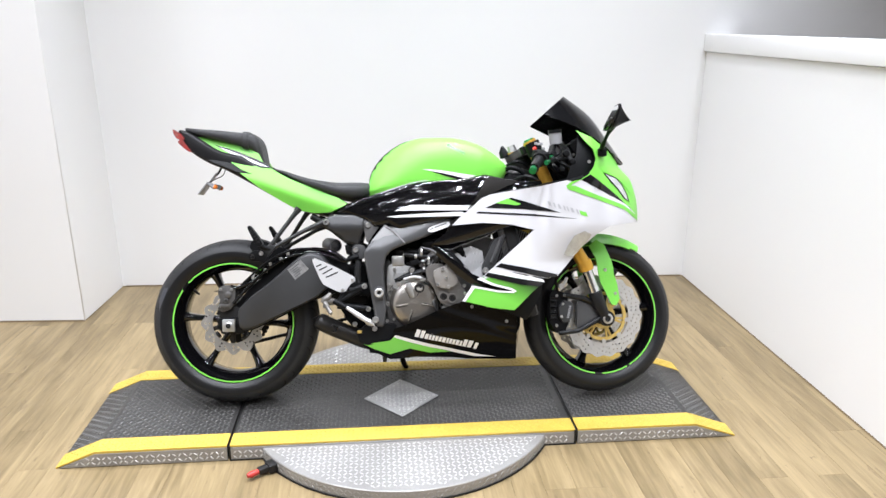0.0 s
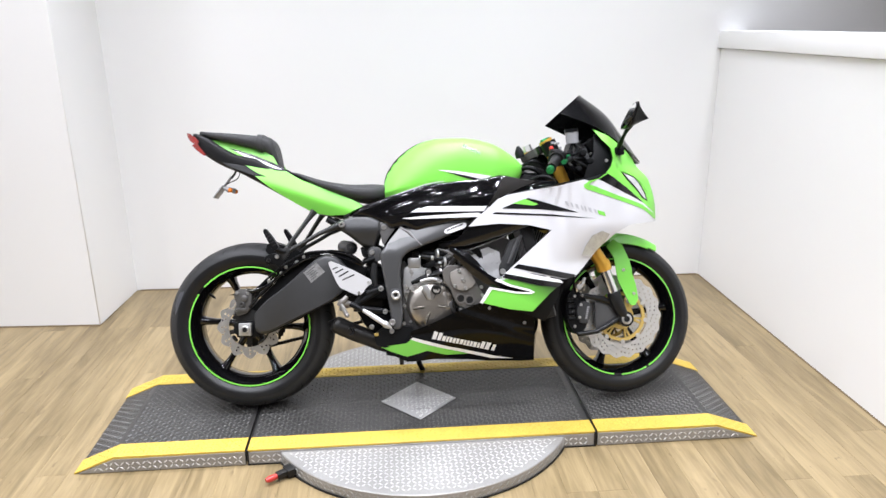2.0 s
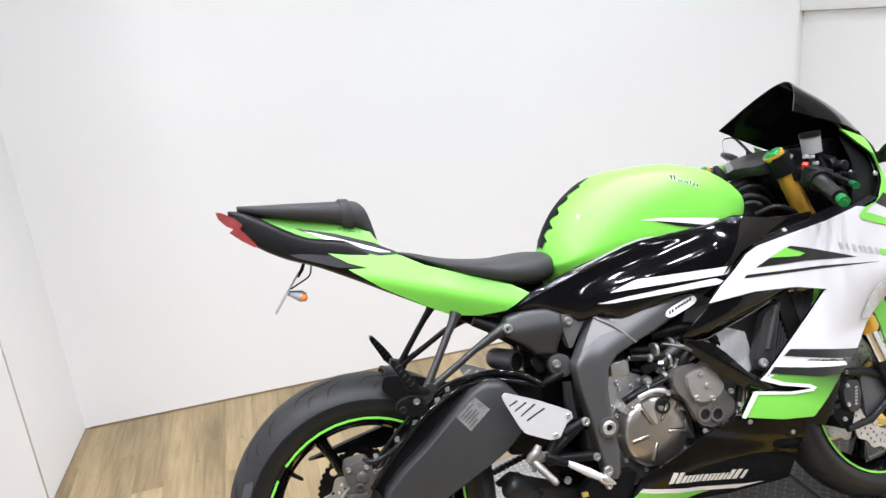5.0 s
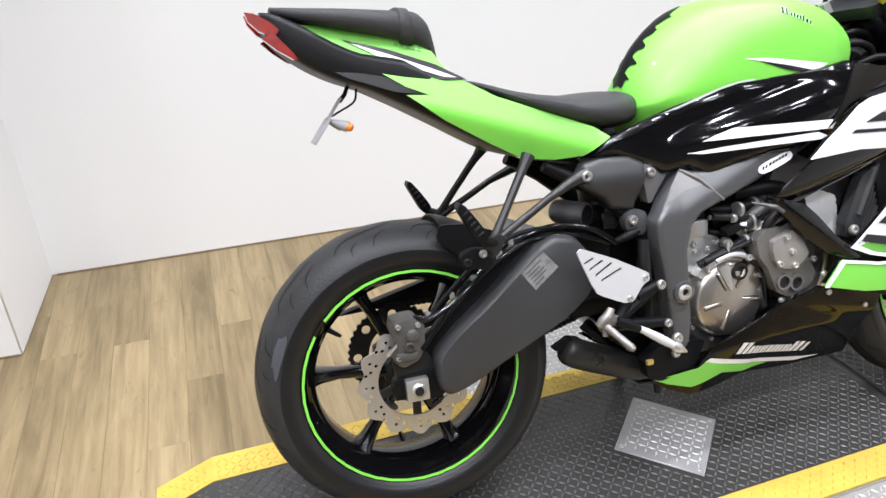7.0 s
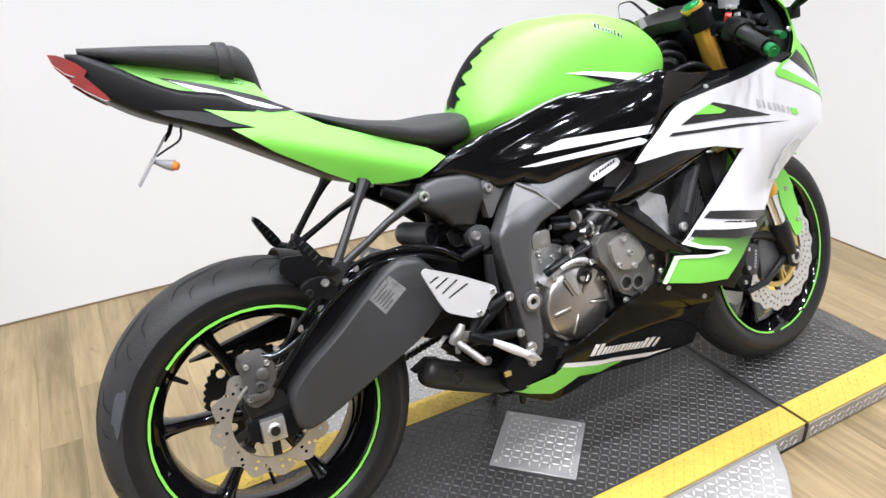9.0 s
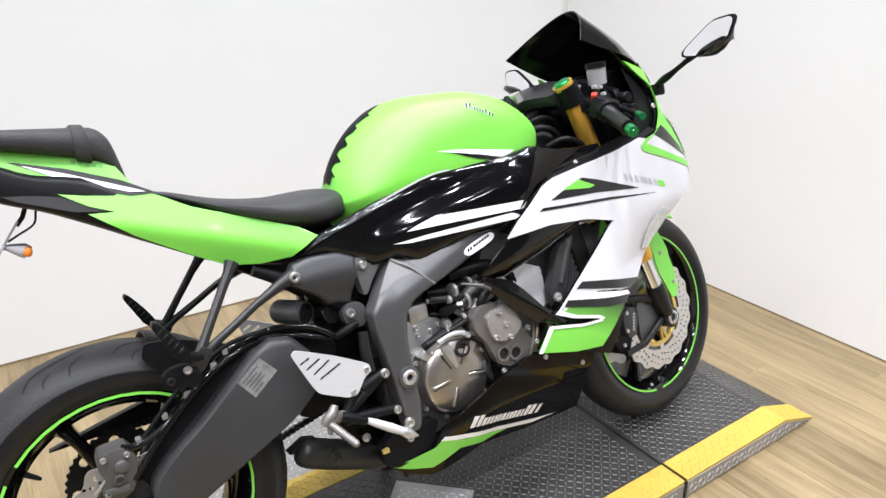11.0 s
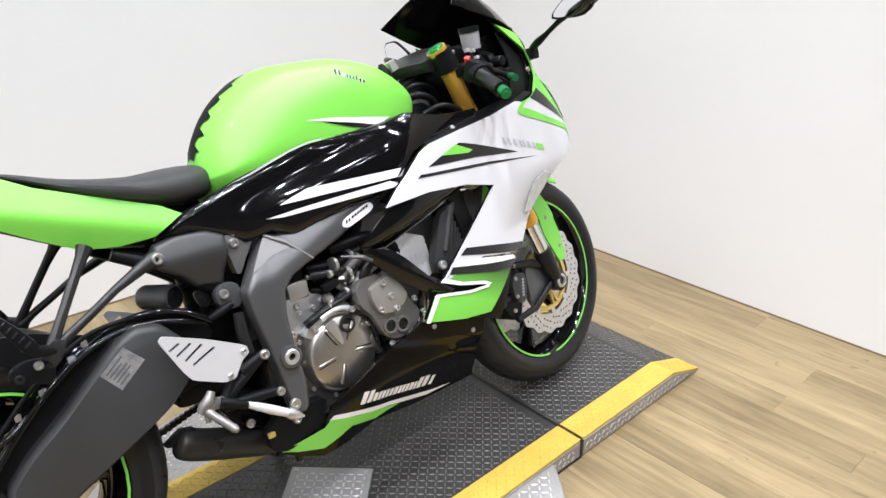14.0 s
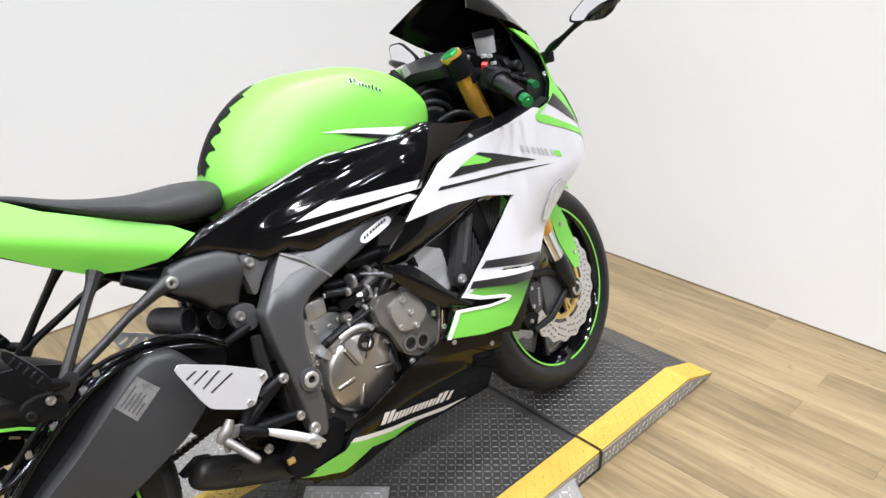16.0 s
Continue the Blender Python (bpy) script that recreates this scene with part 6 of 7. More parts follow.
heel = cut([(0.311, 0.220), (0.320, 0.228), (0.392, 0.196), (0.458, 0.160), (0.460, 0.145), (0.444, 0.136), (0.424, 0.108), (0.404, 0.108), (0.350, 0.134), (0.338, 0.155)], 0.12)
both("heel_guard", lambda: holed_plate(heel, slots, -0.200, -0.195), BRIGHT_ALU, "brushed aluminium heel guard with four slots")
for x, z in ((0.450, 0.151), (0.416, 0.116)):
    both("guard_bolt", lambda: bolt(x, -0.200, z, 0.006, 0.004), STEEL)
for a, b in (((0.392, 0.066), (0.490, 0.126)), ((0.395, 0.060), (0.503, 0.047)), ((0.44, 0.11), (0.49, 0.126)), ((0.40, 0.07), (0.43, 0.112))):
    both("rearset_arm", lambda: rod([(a[0], -0.182, a[1]), (b[0], -0.180, b[1])], [0.012, 0.010], 10), SATIN, "black cast rear-set arm")
both("footpeg_bracket", lambda: merge(rod([(0.374, -0.203, 0.104), (0.366, -0.206, 0.092), (0.353, -0.208, 0.083), (0.346, -0.206, 0.074)], [0.007, 0.0105, 0.011, 0.008], 12), rod([(0.398, -0.184, 0.070), (0.372, -0.196, 0.078), (0.353, -0.206, 0.080)], [0.010, 0.012, 0.010], 12), rod([(0.356, -0.212, 0.083), (0.352, -0.215, 0.056)], [0.006, 0.005], 10)), ENGINE, "dull grey footpeg joint")
peg_r = [0.007] + [0.0082, 0.0070] * 7 + [0.005]
both("footpeg", lambda: rod([(0.356 + 0.0017 * k, -0.214 - 0.0036 * k, 0.074 - 0.0022 * k) for k in range(16)], peg_r, 12), ENGINE, "dull bronze-grey knurled footpeg")
lever = part("brake_lever", rod([(0.420, -0.207, 0.061), (0.446, -0.209, 0.044), (0.474, -0.211, 0.025), (0.502, -0.212, 0.006)], [0.005, 0.0078, 0.0092, 0.0078], 14), BRIGHT_ALU, BIKE, "bare metal rear brake lever")
part("lever_tube", rod([(0.385, -0.205, 0.078), (0.405, -0.208, 0.068), (0.428, -0.209, 0.054)], [0.009, 0.010, 0.0075], 12), SATIN, lever, "black spring tube")
part("lever_end", rod([(0.498, -0.212, 0.010), (0.506, -0.213, 0.004), (0.512, -0.214, -0.001), (0.527, -0.216, -0.010)], [0.010, 0.0125, 0.010, 0.002], 10), ALU, lever, "pointed lever tip")
part("shift_lever", rod([(0.388, 0.205, 0.068), (0.430, 0.220, 0.040), (0.510, 0.235, 0.020), (0.515, 0.265, 0.020)], 0.006, 10), ALU, BIKE, "polished gear shift lever")
part("link_rod", rod([(0.412, 0.0, 0.004), (0.462, -0.052, -0.052)], [0.012, 0.010], 12), HANGER, BIKE)
arm = [(-0.040, -0.030), (0.030, -0.045), (0.10, -0.026), (0.20, 0.020), (0.30, 0.074), (0.38, 0.098), (0.46, 0.088), (0.55, 0.080), (0.55, 0.130), (0.45, 0.135), (0.36, 0.125), (0.25, 0.090), (0.06, 0.022), (-0.040, 0.012)]
both("swingarm", lambda: prism(cut(arm, 0.12), -0.112, -0.088, 0.005), SATIN, "black swingarm")
part("swingarm_brace", prism(cut([(0.010, 0.044), (0.060, 0.104), (0.140, 0.180), (0.215, 0.232), (0.290, 0.250), (0.380, 0.236), (0.44, 0.19), (0.40, 0.10), (0.20, 0.04), (0.05, 0.0)], 0.12), -0.100, -0.082, 0.006), SATIN, BIKE, "black swingarm brace above the muffler")
part("brake_pipe", rod(bend([(-0.010, -0.112, 0.108), (0.040, -0.112, 0.128), (0.090, -0.112, 0.158), (0.150, -0.112, 0.204), (0.210, -0.112, 0.240), (0.280, -0.112, 0.256), (0.360, -0.112, 0.244)], 5), 0.0045, 8), BLACK, BIKE, "glossy black brake pipe")
for x, z in ((0.040, 0.128), (0.090, 0.158), (0.152, 0.206), (0.215, 0.242)):
    part("pipe_clip", box(x - 0.005, x + 0.005, -0.119, -0.104, z - 0.006, z + 0.006, 0.0015), STEEL, BIKE)
for y, lift, r, m in ((-0.124, 0.0, 0.0055, BLACK), (-0.116, 0.016, 0.0045, SATIN)):
    run = [(0.020, 0.066), (0.080, 0.130), (0.150, 0.190), (0.215, 0.228), (0.270, 0.242), (0.340, 0.238), (0.420, 0.210)]
    part("hose", rod(bend([(x - lift, y, z + lift) for x, z in run], 5), r, 10), m, BIKE, "glossy black hose beside the muffler")
part("swingarm_bridge", box(0.34, 0.50, -0.095, 0.095, 0.05, 0.12, 0.02), SATIN, BIKE)
both("axle_block", lambda: merge(box(-0.019, 0.025, -0.128, -0.110, -0.034, 0.010, 0.003), bolt(0.004, -0.128, -0.012, 0.014, 0.006)), ALU, "square silver axle adjuster block")
both("axle_hole", lambda: moved(lathe([(0.009, 0.0), (0.009, -0.0005)], 16), at(0.004, -0.1345, -0.012)), DARK)
part("rear_caliper", merge(prism(cut([(-0.028, 0.128), (0.018, 0.130), (0.030, 0.110), (0.026, 0.070), (0.012, 0.046), (-0.020, 0.036), (-0.036, 0.052), (-0.024, 0.078), (-0.034, 0.106)], 0.15), -0.125, -0.068, 0.006), moved(lathe([(0.012, 0.0), (0.012, -0.008), (0.008, -0.010)], 20), at(0.004, -0.122, 0.098)), box(-0.030, 0.010, -0.131, -0.112, 0.052, 0.066, 0.003)), ENGINE_DARK, BIKE, "dark grey rear brake caliper")
part("caliper_piston", moved(lathe([(0.010, 0.0), (0.010, -0.007), (0.006, -0.008), (0.005, -0.003)], 18), at(-0.004, -0.126, 0.078)), CASE_DARK, BIKE)
for x, z in ((-0.022, 0.118), (0.016, 0.116), (-0.026, 0.058)):
    part("caliper_bolt", bolt(x, -0.125, z, 0.0055, 0.006), STEEL, BIKE)
part("caliper_bracket", prism(cut([(-0.040, 0.055), (0.03, 0.06), (0.055, 0.01), (0.03, -0.03), (-0.025, -0.02)], 0.15), -0.108, -0.098, 0.003), DARK, BIKE)
part("caliper_pin", rod([(-0.045, -0.108, 0.060), (-0.012, -0.120, 0.092)], 0.004, 8), STEEL, BIKE)
part("brake_hose", rod(bend([(0.010, -0.118, 0.128), (0.040, -0.124, 0.124), (0.100, -0.120, 0.150), (0.160, -0.112, 0.200), (0.240, -0.112, 0.244), (0.310, -0.115, 0.258), (0.380, -0.125, 0.244), (0.43, -0.135, 0.210)], 6), 0.0062, 10), BLACK, BIKE, "black brake hose")
for k, (x, z) in enumerate(((0.135, 0.182), (0.19, 0.220))):
    part("hose_clamp", box(x - 0.006, x + 0.006, -0.120, -0.100, z - 0.008, z + 0.008, 0.002), STEEL, BIKE)


def arc_shell(r, half, a0, a1, drop, thick, n=22):
    """A mudguard round a wheel: its sides droop."""
    bm = bmesh.new()
    rows = []
    for k in range(n + 1):
        a = radians(a0 + (a1 - a0) * k / n)
        row = []
        for j in range(-6, 7):
            u = j / 6
            rr = r - drop * abs(u) ** 2.5
            row.append(bm.verts.new((rr * math.cos(a), half * u, rr * math.sin(a))))
        rows.append(row)
    for a, b in zip(rows, rows[1:]):
        for k in range(12):
            bm.faces.new((a[k], a[k + 1], b[k + 1], b[k]))
    bmesh.ops.recalc_face_normals(bm, faces=bm.faces)
    bmesh.ops.solidify(bm, geom=bm.faces[:], thickness=thick)
    return bm


part("rear_hugger", moved(arc_shell(0.316, 0.090, 20, 74, 0.035, 0.004), at(*RC)), SATIN, BIKE, "black plastic rear hugger")
part("hugger_side", skin(cut([(0.075, 0.262), (0.085, 0.292), (0.140, 0.285), (0.250, 0.240), (0.33, 0.19), (0.25, 0.16), (0.16, 0.19)], 0.12), lambda x, z: -0.098, 0.006, 0.03), SATIN, BIKE)
part("chain_guard", prism(cut([(-0.110, 0.092), (0.0, 0.118), (0.074, 0.134), (0.20, 0.172), (0.32, 0.182), (0.40, 0.15), (0.30, 0.12), (0.064, 0.090), (-0.02, 0.094)], 0.06), 0.088, 0.112, 0.004), SATIN, BIKE, "black pointed chain guard")
part("sprocket", moved(petal_disc(0.104, 0.060, 42, 0.088, 0.006, drill(8, ((0.085, 0.0),), 0.010), 0.0022), at(*RC)), DARK, rear, "dark steel sprocket")
for z0, z1 in ((0.096, 0.090), (-0.116, 0.020)):
    line = bend([(0.0, 0.091, z0), (0.28, 0.091, (z0 + z1) / 2 - 0.004), (0.56, 0.091, z1)], 24)
    links = [moved(box(-0.0065, 0.0065, -0.008, 0.008, -0.0065, 0.0065, 0.0025, 1), at(*p)) for p in line[::1]]
    tagged(part("drive_chain", merge(*links), DARK, BIKE, "dark drive chain"), kind="stuff")
part("shock_spring", rod(bend([(0.45 + 0.035 * math.cos(a * 1.9), 0.035 * math.sin(a * 1.9), 0.06 + a * 0.0135) for a in range(0, 18)], 3), 0.007, 8), SATIN, BIKE, "black shock absorber spring")
part("shock_body", rod([(0.45, 0, 0.04), (0.45, 0, 0.20), (0.45, 0, 0.30)], [0.022, 0.022, 0.030], 16), DARK, BIKE)
part("hose_fitting", rod([(0.425, -0.140, 0.215), (0.452, -0.150, 0.226), (0.470, -0.150, 0.232)], [0.007, 0.010, 0.006], 10), SATIN, BIKE)
part("master_cylinder_rear", rod([(0.470, -0.168, 0.215), (0.466, -0.172, 0.175), (0.470, -0.175, 0.135)], [0.010, 0.012, 0.009], 12), HANGER, BIKE, "rear brake master cylinder")
res = part("shock_reservoir", rod([(0.345, -0.030, 0.272), (0.347, -0.034, 0.272), (0.351, -0.041, 0.2715), (0.382, -0.096, 0.268), (0.385, -0.101, 0.2675)], [0.014, 0.021, 0.0245, 0.0245, 0.0235], 28), FRAME, BIKE, "grey round shock reservoir with a dark open end")
part("end", rod([(0.3845, -0.1002, 0.2676), (0.3856, -0.1020, 0.2675)], [0.0205, 0.0195], 24), BLACK_DECAL, res, "dark end of the reservoir")
part("reservoir_strap", prism(cut([(0.418, 0.262), (0.428, 0.270), (0.446, 0.262), (0.452, 0.246), (0.440, 0.232), (0.424, 0.236)], 0.16), -0.108, -0.096, 0.002), HANGER, BIKE, "dark cast strap with a round hole")
part("strap_hole", moved(lathe([(0.008, 0.0), (0.008, -0.0012), (0.005, -0.0014)], 18), at(0.437, -0.108, 0.248)), BLACK_DECAL, BIKE)

# pillion footrest hangers
for s in (-1, 1):
    def turn_side(bm):
        return bm if s < 0 else mirrored(bm)
    hang = part("pillion_hanger", turn_side(rod([(0.366, -0.150, 0.358), (0.352, -0.151, 0.352), (0.330, -0.152, 0.344), (0.278, -0.162, 0.322), (0.234, -0.166, 0.297), (0.183, -0.170, 0.270), (0.160, -0.176, 0.256)], [0.012, 0.015, 0.011, 0.0075, 0.0075, 0.0080, 0.011], 10)), STRUT, BIKE, "grey cast pillion footrest hanger")
    part("strut", turn_side(rod([(0.258, -0.128, 0.402), (0.247, -0.134, 0.386), (0.232, -0.142, 0.366), (0.196, -0.160, 0.315), (0.158, -0.176, 0.260)], [0.014, 0.010, 0.0085, 0.0080, 0.0090], 8)), STRUT, hang)
    part("web", turn_side(prism(cut([(0.150, 0.268), (0.168, 0.278), (0.184, 0.268), (0.166, 0.240), (0.152, 0.232), (0.136, 0.246)], 0.14), -0.186, -0.170, 0.004)), STRUT, hang)
    peg = part("peg", turn_side(prism(cut([(0.092, 0.334), (0.096, 0.344), (0.104, 0.340), (0.126, 0.310), (0.144, 0.280), (0.136, 0.268), (0.122, 0.272)], 0.14), -0.205, -0.178, 0.004)), SATIN, hang, "folded black pillion peg")
    for k in range(5):
        part("tread_bar", turn_side(moved(box(-0.0060, 0.0060, -0.2065, -0.177, -0.0016, 0.0016, 0.0006, 1), at(0.104 + 0.0062 * k, 0, 0.326 - 0.0100 * k) @ Matrix.Rotation(radians(-34), 4, "Y"))), DARK, peg)
    part("peg_arm", turn_side(rod([(0.124, -0.190, 0.284), (0.140, -0.186, 0.268), (0.164, -0.178, 0.260)], [0.009, 0.010, 0.009], 10)), SATIN, hang)
    part("mount", turn_side(prism(soft([(0.092, 0.236), (0.098, 0.250), (0.120, 0.257), (0.150, 0.250), (0.156, 0.230), (0.144, 0.212), (0.124, 0.219), (0.102, 0.220)]), -0.186, -0.168, 0.003)), SATIN, hang)
    part("mount_bolt", turn_side(bolt(0.135, -0.186, 0.246, 0.0075, 0.006)), STEEL, hang)
    part("mount_bolt", turn_side(bolt(0.105, -0.186, 0.234, 0.008, 0.005)), DARK, hang)

# side stand, on the left
part("side_stand", merge(rod([(0.60, 0.130, -0.10), (0.62, 0.215, -0.215), (0.635, 0.246, -0.250)], [0.013, 0.011, 0.010], 12), box(0.615, 0.665, 0.222, 0.272, -0.262, -0.252, 0.003)), SATIN, BIKE, "black side stand")
part("stand_pivot", rod([(0.60, 0.10, -0.09), (0.60, 0.145, -0.10)], 0.018, 12), DARK, BIKE)

# ---- front end ----
F0 = -0.0036


def forked(bm):
    """Steered parts: modelled straight ahead and turned with the bars."""
    return moved(bm, ST)


def other_side(bm):
    """The left-hand twin of a steered part."""
    return moved(mirrored(moved(bm, ST.inverted())), ST)


for s in (-1, 1):
    y0, y1 = s * 0.110, s * 0.132
    leg = part("fork_leg", forked(rod([(1.394, y0, -0.030), (1.390, y0, -0.022), (1.380, y0, -0.004), (1.366, y0, 0.026), (1.354, y0, 0.060), (1.351, y0, 0.068)], [0.010, 0.016, 0.021, 0.0245, 0.0255, 0.022], 20)), HANGER, BIKE, "fork leg with black foot, chrome slider and gold tube")
    part("stanchion", forked(rod([(1.360, y0, 0.045), (1.316, y0, 0.165)], 0.0195, 24)), CHROME, leg, "chrome fork slider")
    part("dust_cap", forked(rod([(1.323, y0, 0.146), (1.321, y0, 0.152), (1.314, y0, 0.172), (1.310, y0, 0.182)], [0.025, 0.028, 0.028, 0.026], 24)), GOLD, leg)
    part("tube", forked(rod([(1.316, y0, 0.166), (1.272, s * 0.112, 0.236), (1.136 + F0, y1, 0.560), (1.135 + F0, y1, 0.562), (1.112 + F0, y1, 0.612)], [0.0250, 0.0240, 0.0215, 0.0215, 0.0215], 24)), GOLD, leg, "gold anodised fork tube")
    part("fork_cap", forked(merge(rod([(1.114 + F0, y1, 0.606), (1.105 + F0, y1, 0.620)], 0.0210, 24), rod([(1.107 + F0, y1, 0.619), (1.105 + F0, y1, 0.624)], [0.017, 0.015], 6))), GREEN_ANO, leg, "green anodised fork cap")
    part("yoke_boss", forked(rod([(1.116 + F0, y1, 0.613), (1.136 + F0, y1, 0.568)], 0.0290, 20)), SATIN, leg)
    part("cap_ring", forked(rod([(1.1135 + F0, y1, 0.608), (1.1075 + F0, y1, 0.6185)], 0.0245, 28)), GOLD, leg, "gold preload ring")
    part("axle_clamp", forked(moved(lathe([(0.016, s * 0.094), (0.028, s * 0.096), (0.028, s * 0.117), (0.022, s * 0.120), (0.012, s * 0.120)], 28), at(1.397, 0, -0.032))), HANGER, leg, "black axle clamp")
    part("axle_end", forked(moved(lathe([(0.019, s * 0.117), (0.019, s * 0.123), (0.0125, s * 0.125), (0.0105, s * 0.115)], 24), at(1.396, 0, -0.032))), STEEL, leg)
    arm_out = [(1.286, 0.034), (1.322, 0.036), (1.345, 0.030), (1.386, -0.014), (1.372, -0.040), (1.306, -0.068), (1.286, -0.066)]
    part("caliper_carrier", forked(prism(cut(arm_out, 0.1), s * 0.084, s * 0.096, 0.003)), FRAME, leg, "grey cast caliper carrier")
    part("carrier_rib", forked(merge(rod([(1.376, s * 0.100, -0.030), (1.330, s * 0.102, -0.054), (1.288, s * 0.104, -0.074), (1.215, s * 0.100, -0.082)], [0.010, 0.009, 0.009, 0.008], 10), rod([(1.352, s * 0.098, 0.026), (1.310, s * 0.101, 0.044), (1.225, s * 0.100, 0.060)], [0.010, 0.011, 0.009], 10))), HANGER, leg)
    cal = [(1.250, 0.036), (1.266, 0.030), (1.270, 0.008), (1.266, -0.014), (1.250, -0.042), (1.228, -0.042), (1.214, -0.018), (1.214, 0.015), (1.232, 0.037)]
    body = [(1.200, 0.078), (1.228, 0.070), (1.250, 0.050), (1.262, 0.018), (1.260, -0.036), (1.240, -0.078), (1.208, -0.082), (1.182, -0.040), (1.176, 0.020), (1.184, 0.060)]
    caliper = part("brake_caliper", forked(prism(cut(body, 0.1), s * 0.040, s * 0.094, 0.010, 3)), SATIN, leg, "black radial brake caliper")
    part("caliper_face", forked(prism(cut(cal, 0.14), s * 0.090, s * 0.109, 0.006, 3)), MUFFLER, caliper, "dark grey caliper face")
    for x, z, y in ((1.236, 0.058, 0.104), (1.203, -0.052, 0.108), (1.222, -0.020, 0.108), (1.228, 0.026, 0.108), (1.204, 0.000, 0.094), (1.210, 0.056, 0.094)):
        part("caliper_bolt", forked(moved(bolt(0, 0, 0, 0.0055, 0.005, s), at(x, s * y, z))), STEEL, caliper)
    for k in range(6):
        z = -0.026 + 0.0078 * k
        part("caliper_mark", forked(box(1.243 + 0.0018 * k, 1.251 + 0.0018 * k, s * 0.1090 - 0.0006, s * 0.1094 + 0.0006, z, z + 0.0052, 0.0)), GREY_PLASTIC, caliper)
    for k in range(4):
        part("cooling_fin", forked(box(1.184, 1.208, s * 0.080, s * 0.099, -0.026 + 0.021 * k, -0.013 + 0.021 * k, 0.003)), HANGER, caliper)
    part("brake_line", forked(rod(bend([(1.215, s * 0.09, 0.070), (1.205, s * 0.105, 0.11), (1.215, s * 0.105, 0.16), (1.235, s * 0.10, 0.24), (1.20, s * 0.08, 0.32)], 5), 0.005, 8)), SATIN, leg)
    part("line_banjo", forked(merge(rod([(1.222, s * 0.094, 0.082), (1.240, s * 0.098, 0.100), (1.250, s * 0.096, 0.122)], [0.010, 0.007, 0.006], 10), moved(lathe([(0.010, -0.005), (0.010, 0.005)], 14), at(1.226, s * 0.1, 0.090)))), STEEL, leg, "metal brake line joint")
    fend = [(1.342, 0.236), (1.371, 0.262), (1.403, 0.240), (1.422, 0.180), (1.425, 0.135), (1.438, 0.093), (1.446, 0.040), (1.434, 0.017), (1.416, 0.018), (1.394, 0.060), (1.373, 0.103), (1.365, 0.140), (1.363, 0.190)]
    side_bm = skin(fend, lambda x, z: -0.114 + 0.034 * min(1.0, max(0.0, (z - 0.15) / 0.10)), 0.005, 0.02)
    part("fender_side", forked(side_bm if s < 0 else mirrored(side_bm)), GREEN, BIKE, "lime green fender stay")
    for x, z in ((1.392, 0.147), (1.429, 0.060)):
        part("fender_bolt", forked(moved(bolt(0, 0, 0, 0.006, 0.004, s), at(x, s * 0.114, z))), STEEL, BIKE)
part("fender", forked(moved(arc_shell(0.312, 0.070, 66, 132, 0.040, 0.004), at(*FC))), GREEN, BIKE, "lime green front fender")
part("fender_tip", forked(moved(arc_shell(0.312, 0.052, 58, 66.3, 0.030, 0.004, 6), at(*FC))), GREEN, BIKE)
part("lower_clamp", forked(moved(box(-0.035, 0.035, -0.135, 0.135, -0.022, 0.022, 0.012), at(1.165 + F0, 0, 0.43) @ pose(0, 0, 0, 0, -24, 0))), SATIN, BIKE)
clamp = [(-0.135, -0.03), (-0.12, 0.035), (-0.05, 0.02), (0.05, 0.02), (0.12, 0.035), (0.135, -0.03), (0.09, -0.05), (0.03, -0.075), (-0.03, -0.075), (-0.09, -0.05)]
part("top_clamp", forked(moved(prism(cut(clamp, 0.15), -0.014, 0.014, 0.004), at(1.112 + F0, 0, 0.596) @ pose(0, 0, 0, 0, -24, 0) @ pose(0, 0, 0, 0, 0, -90) @ pose(0, 0, 0, 90, 0, 0))), HANGER, BIKE, "dark metal top yoke")
part("stem_nut", forked(rod([(1.080, 0, 0.600), (1.072, 0, 0.622)], [0.018, 0.015], 6)), STEEL, BIKE)
part("ignition", forked(rod([(1.045, -0.010, 0.575), (1.040, -0.010, 0.596), (1.036, -0.010, 0.618)], [0.017, 0.017, 0.005], 14)), SATIN, BIKE, "black ignition switch with key")
part("head_tube", rod([(1.07, 0, 0.585), (1.16, 0, 0.40)], 0.038, 20), DARK, BIKE)
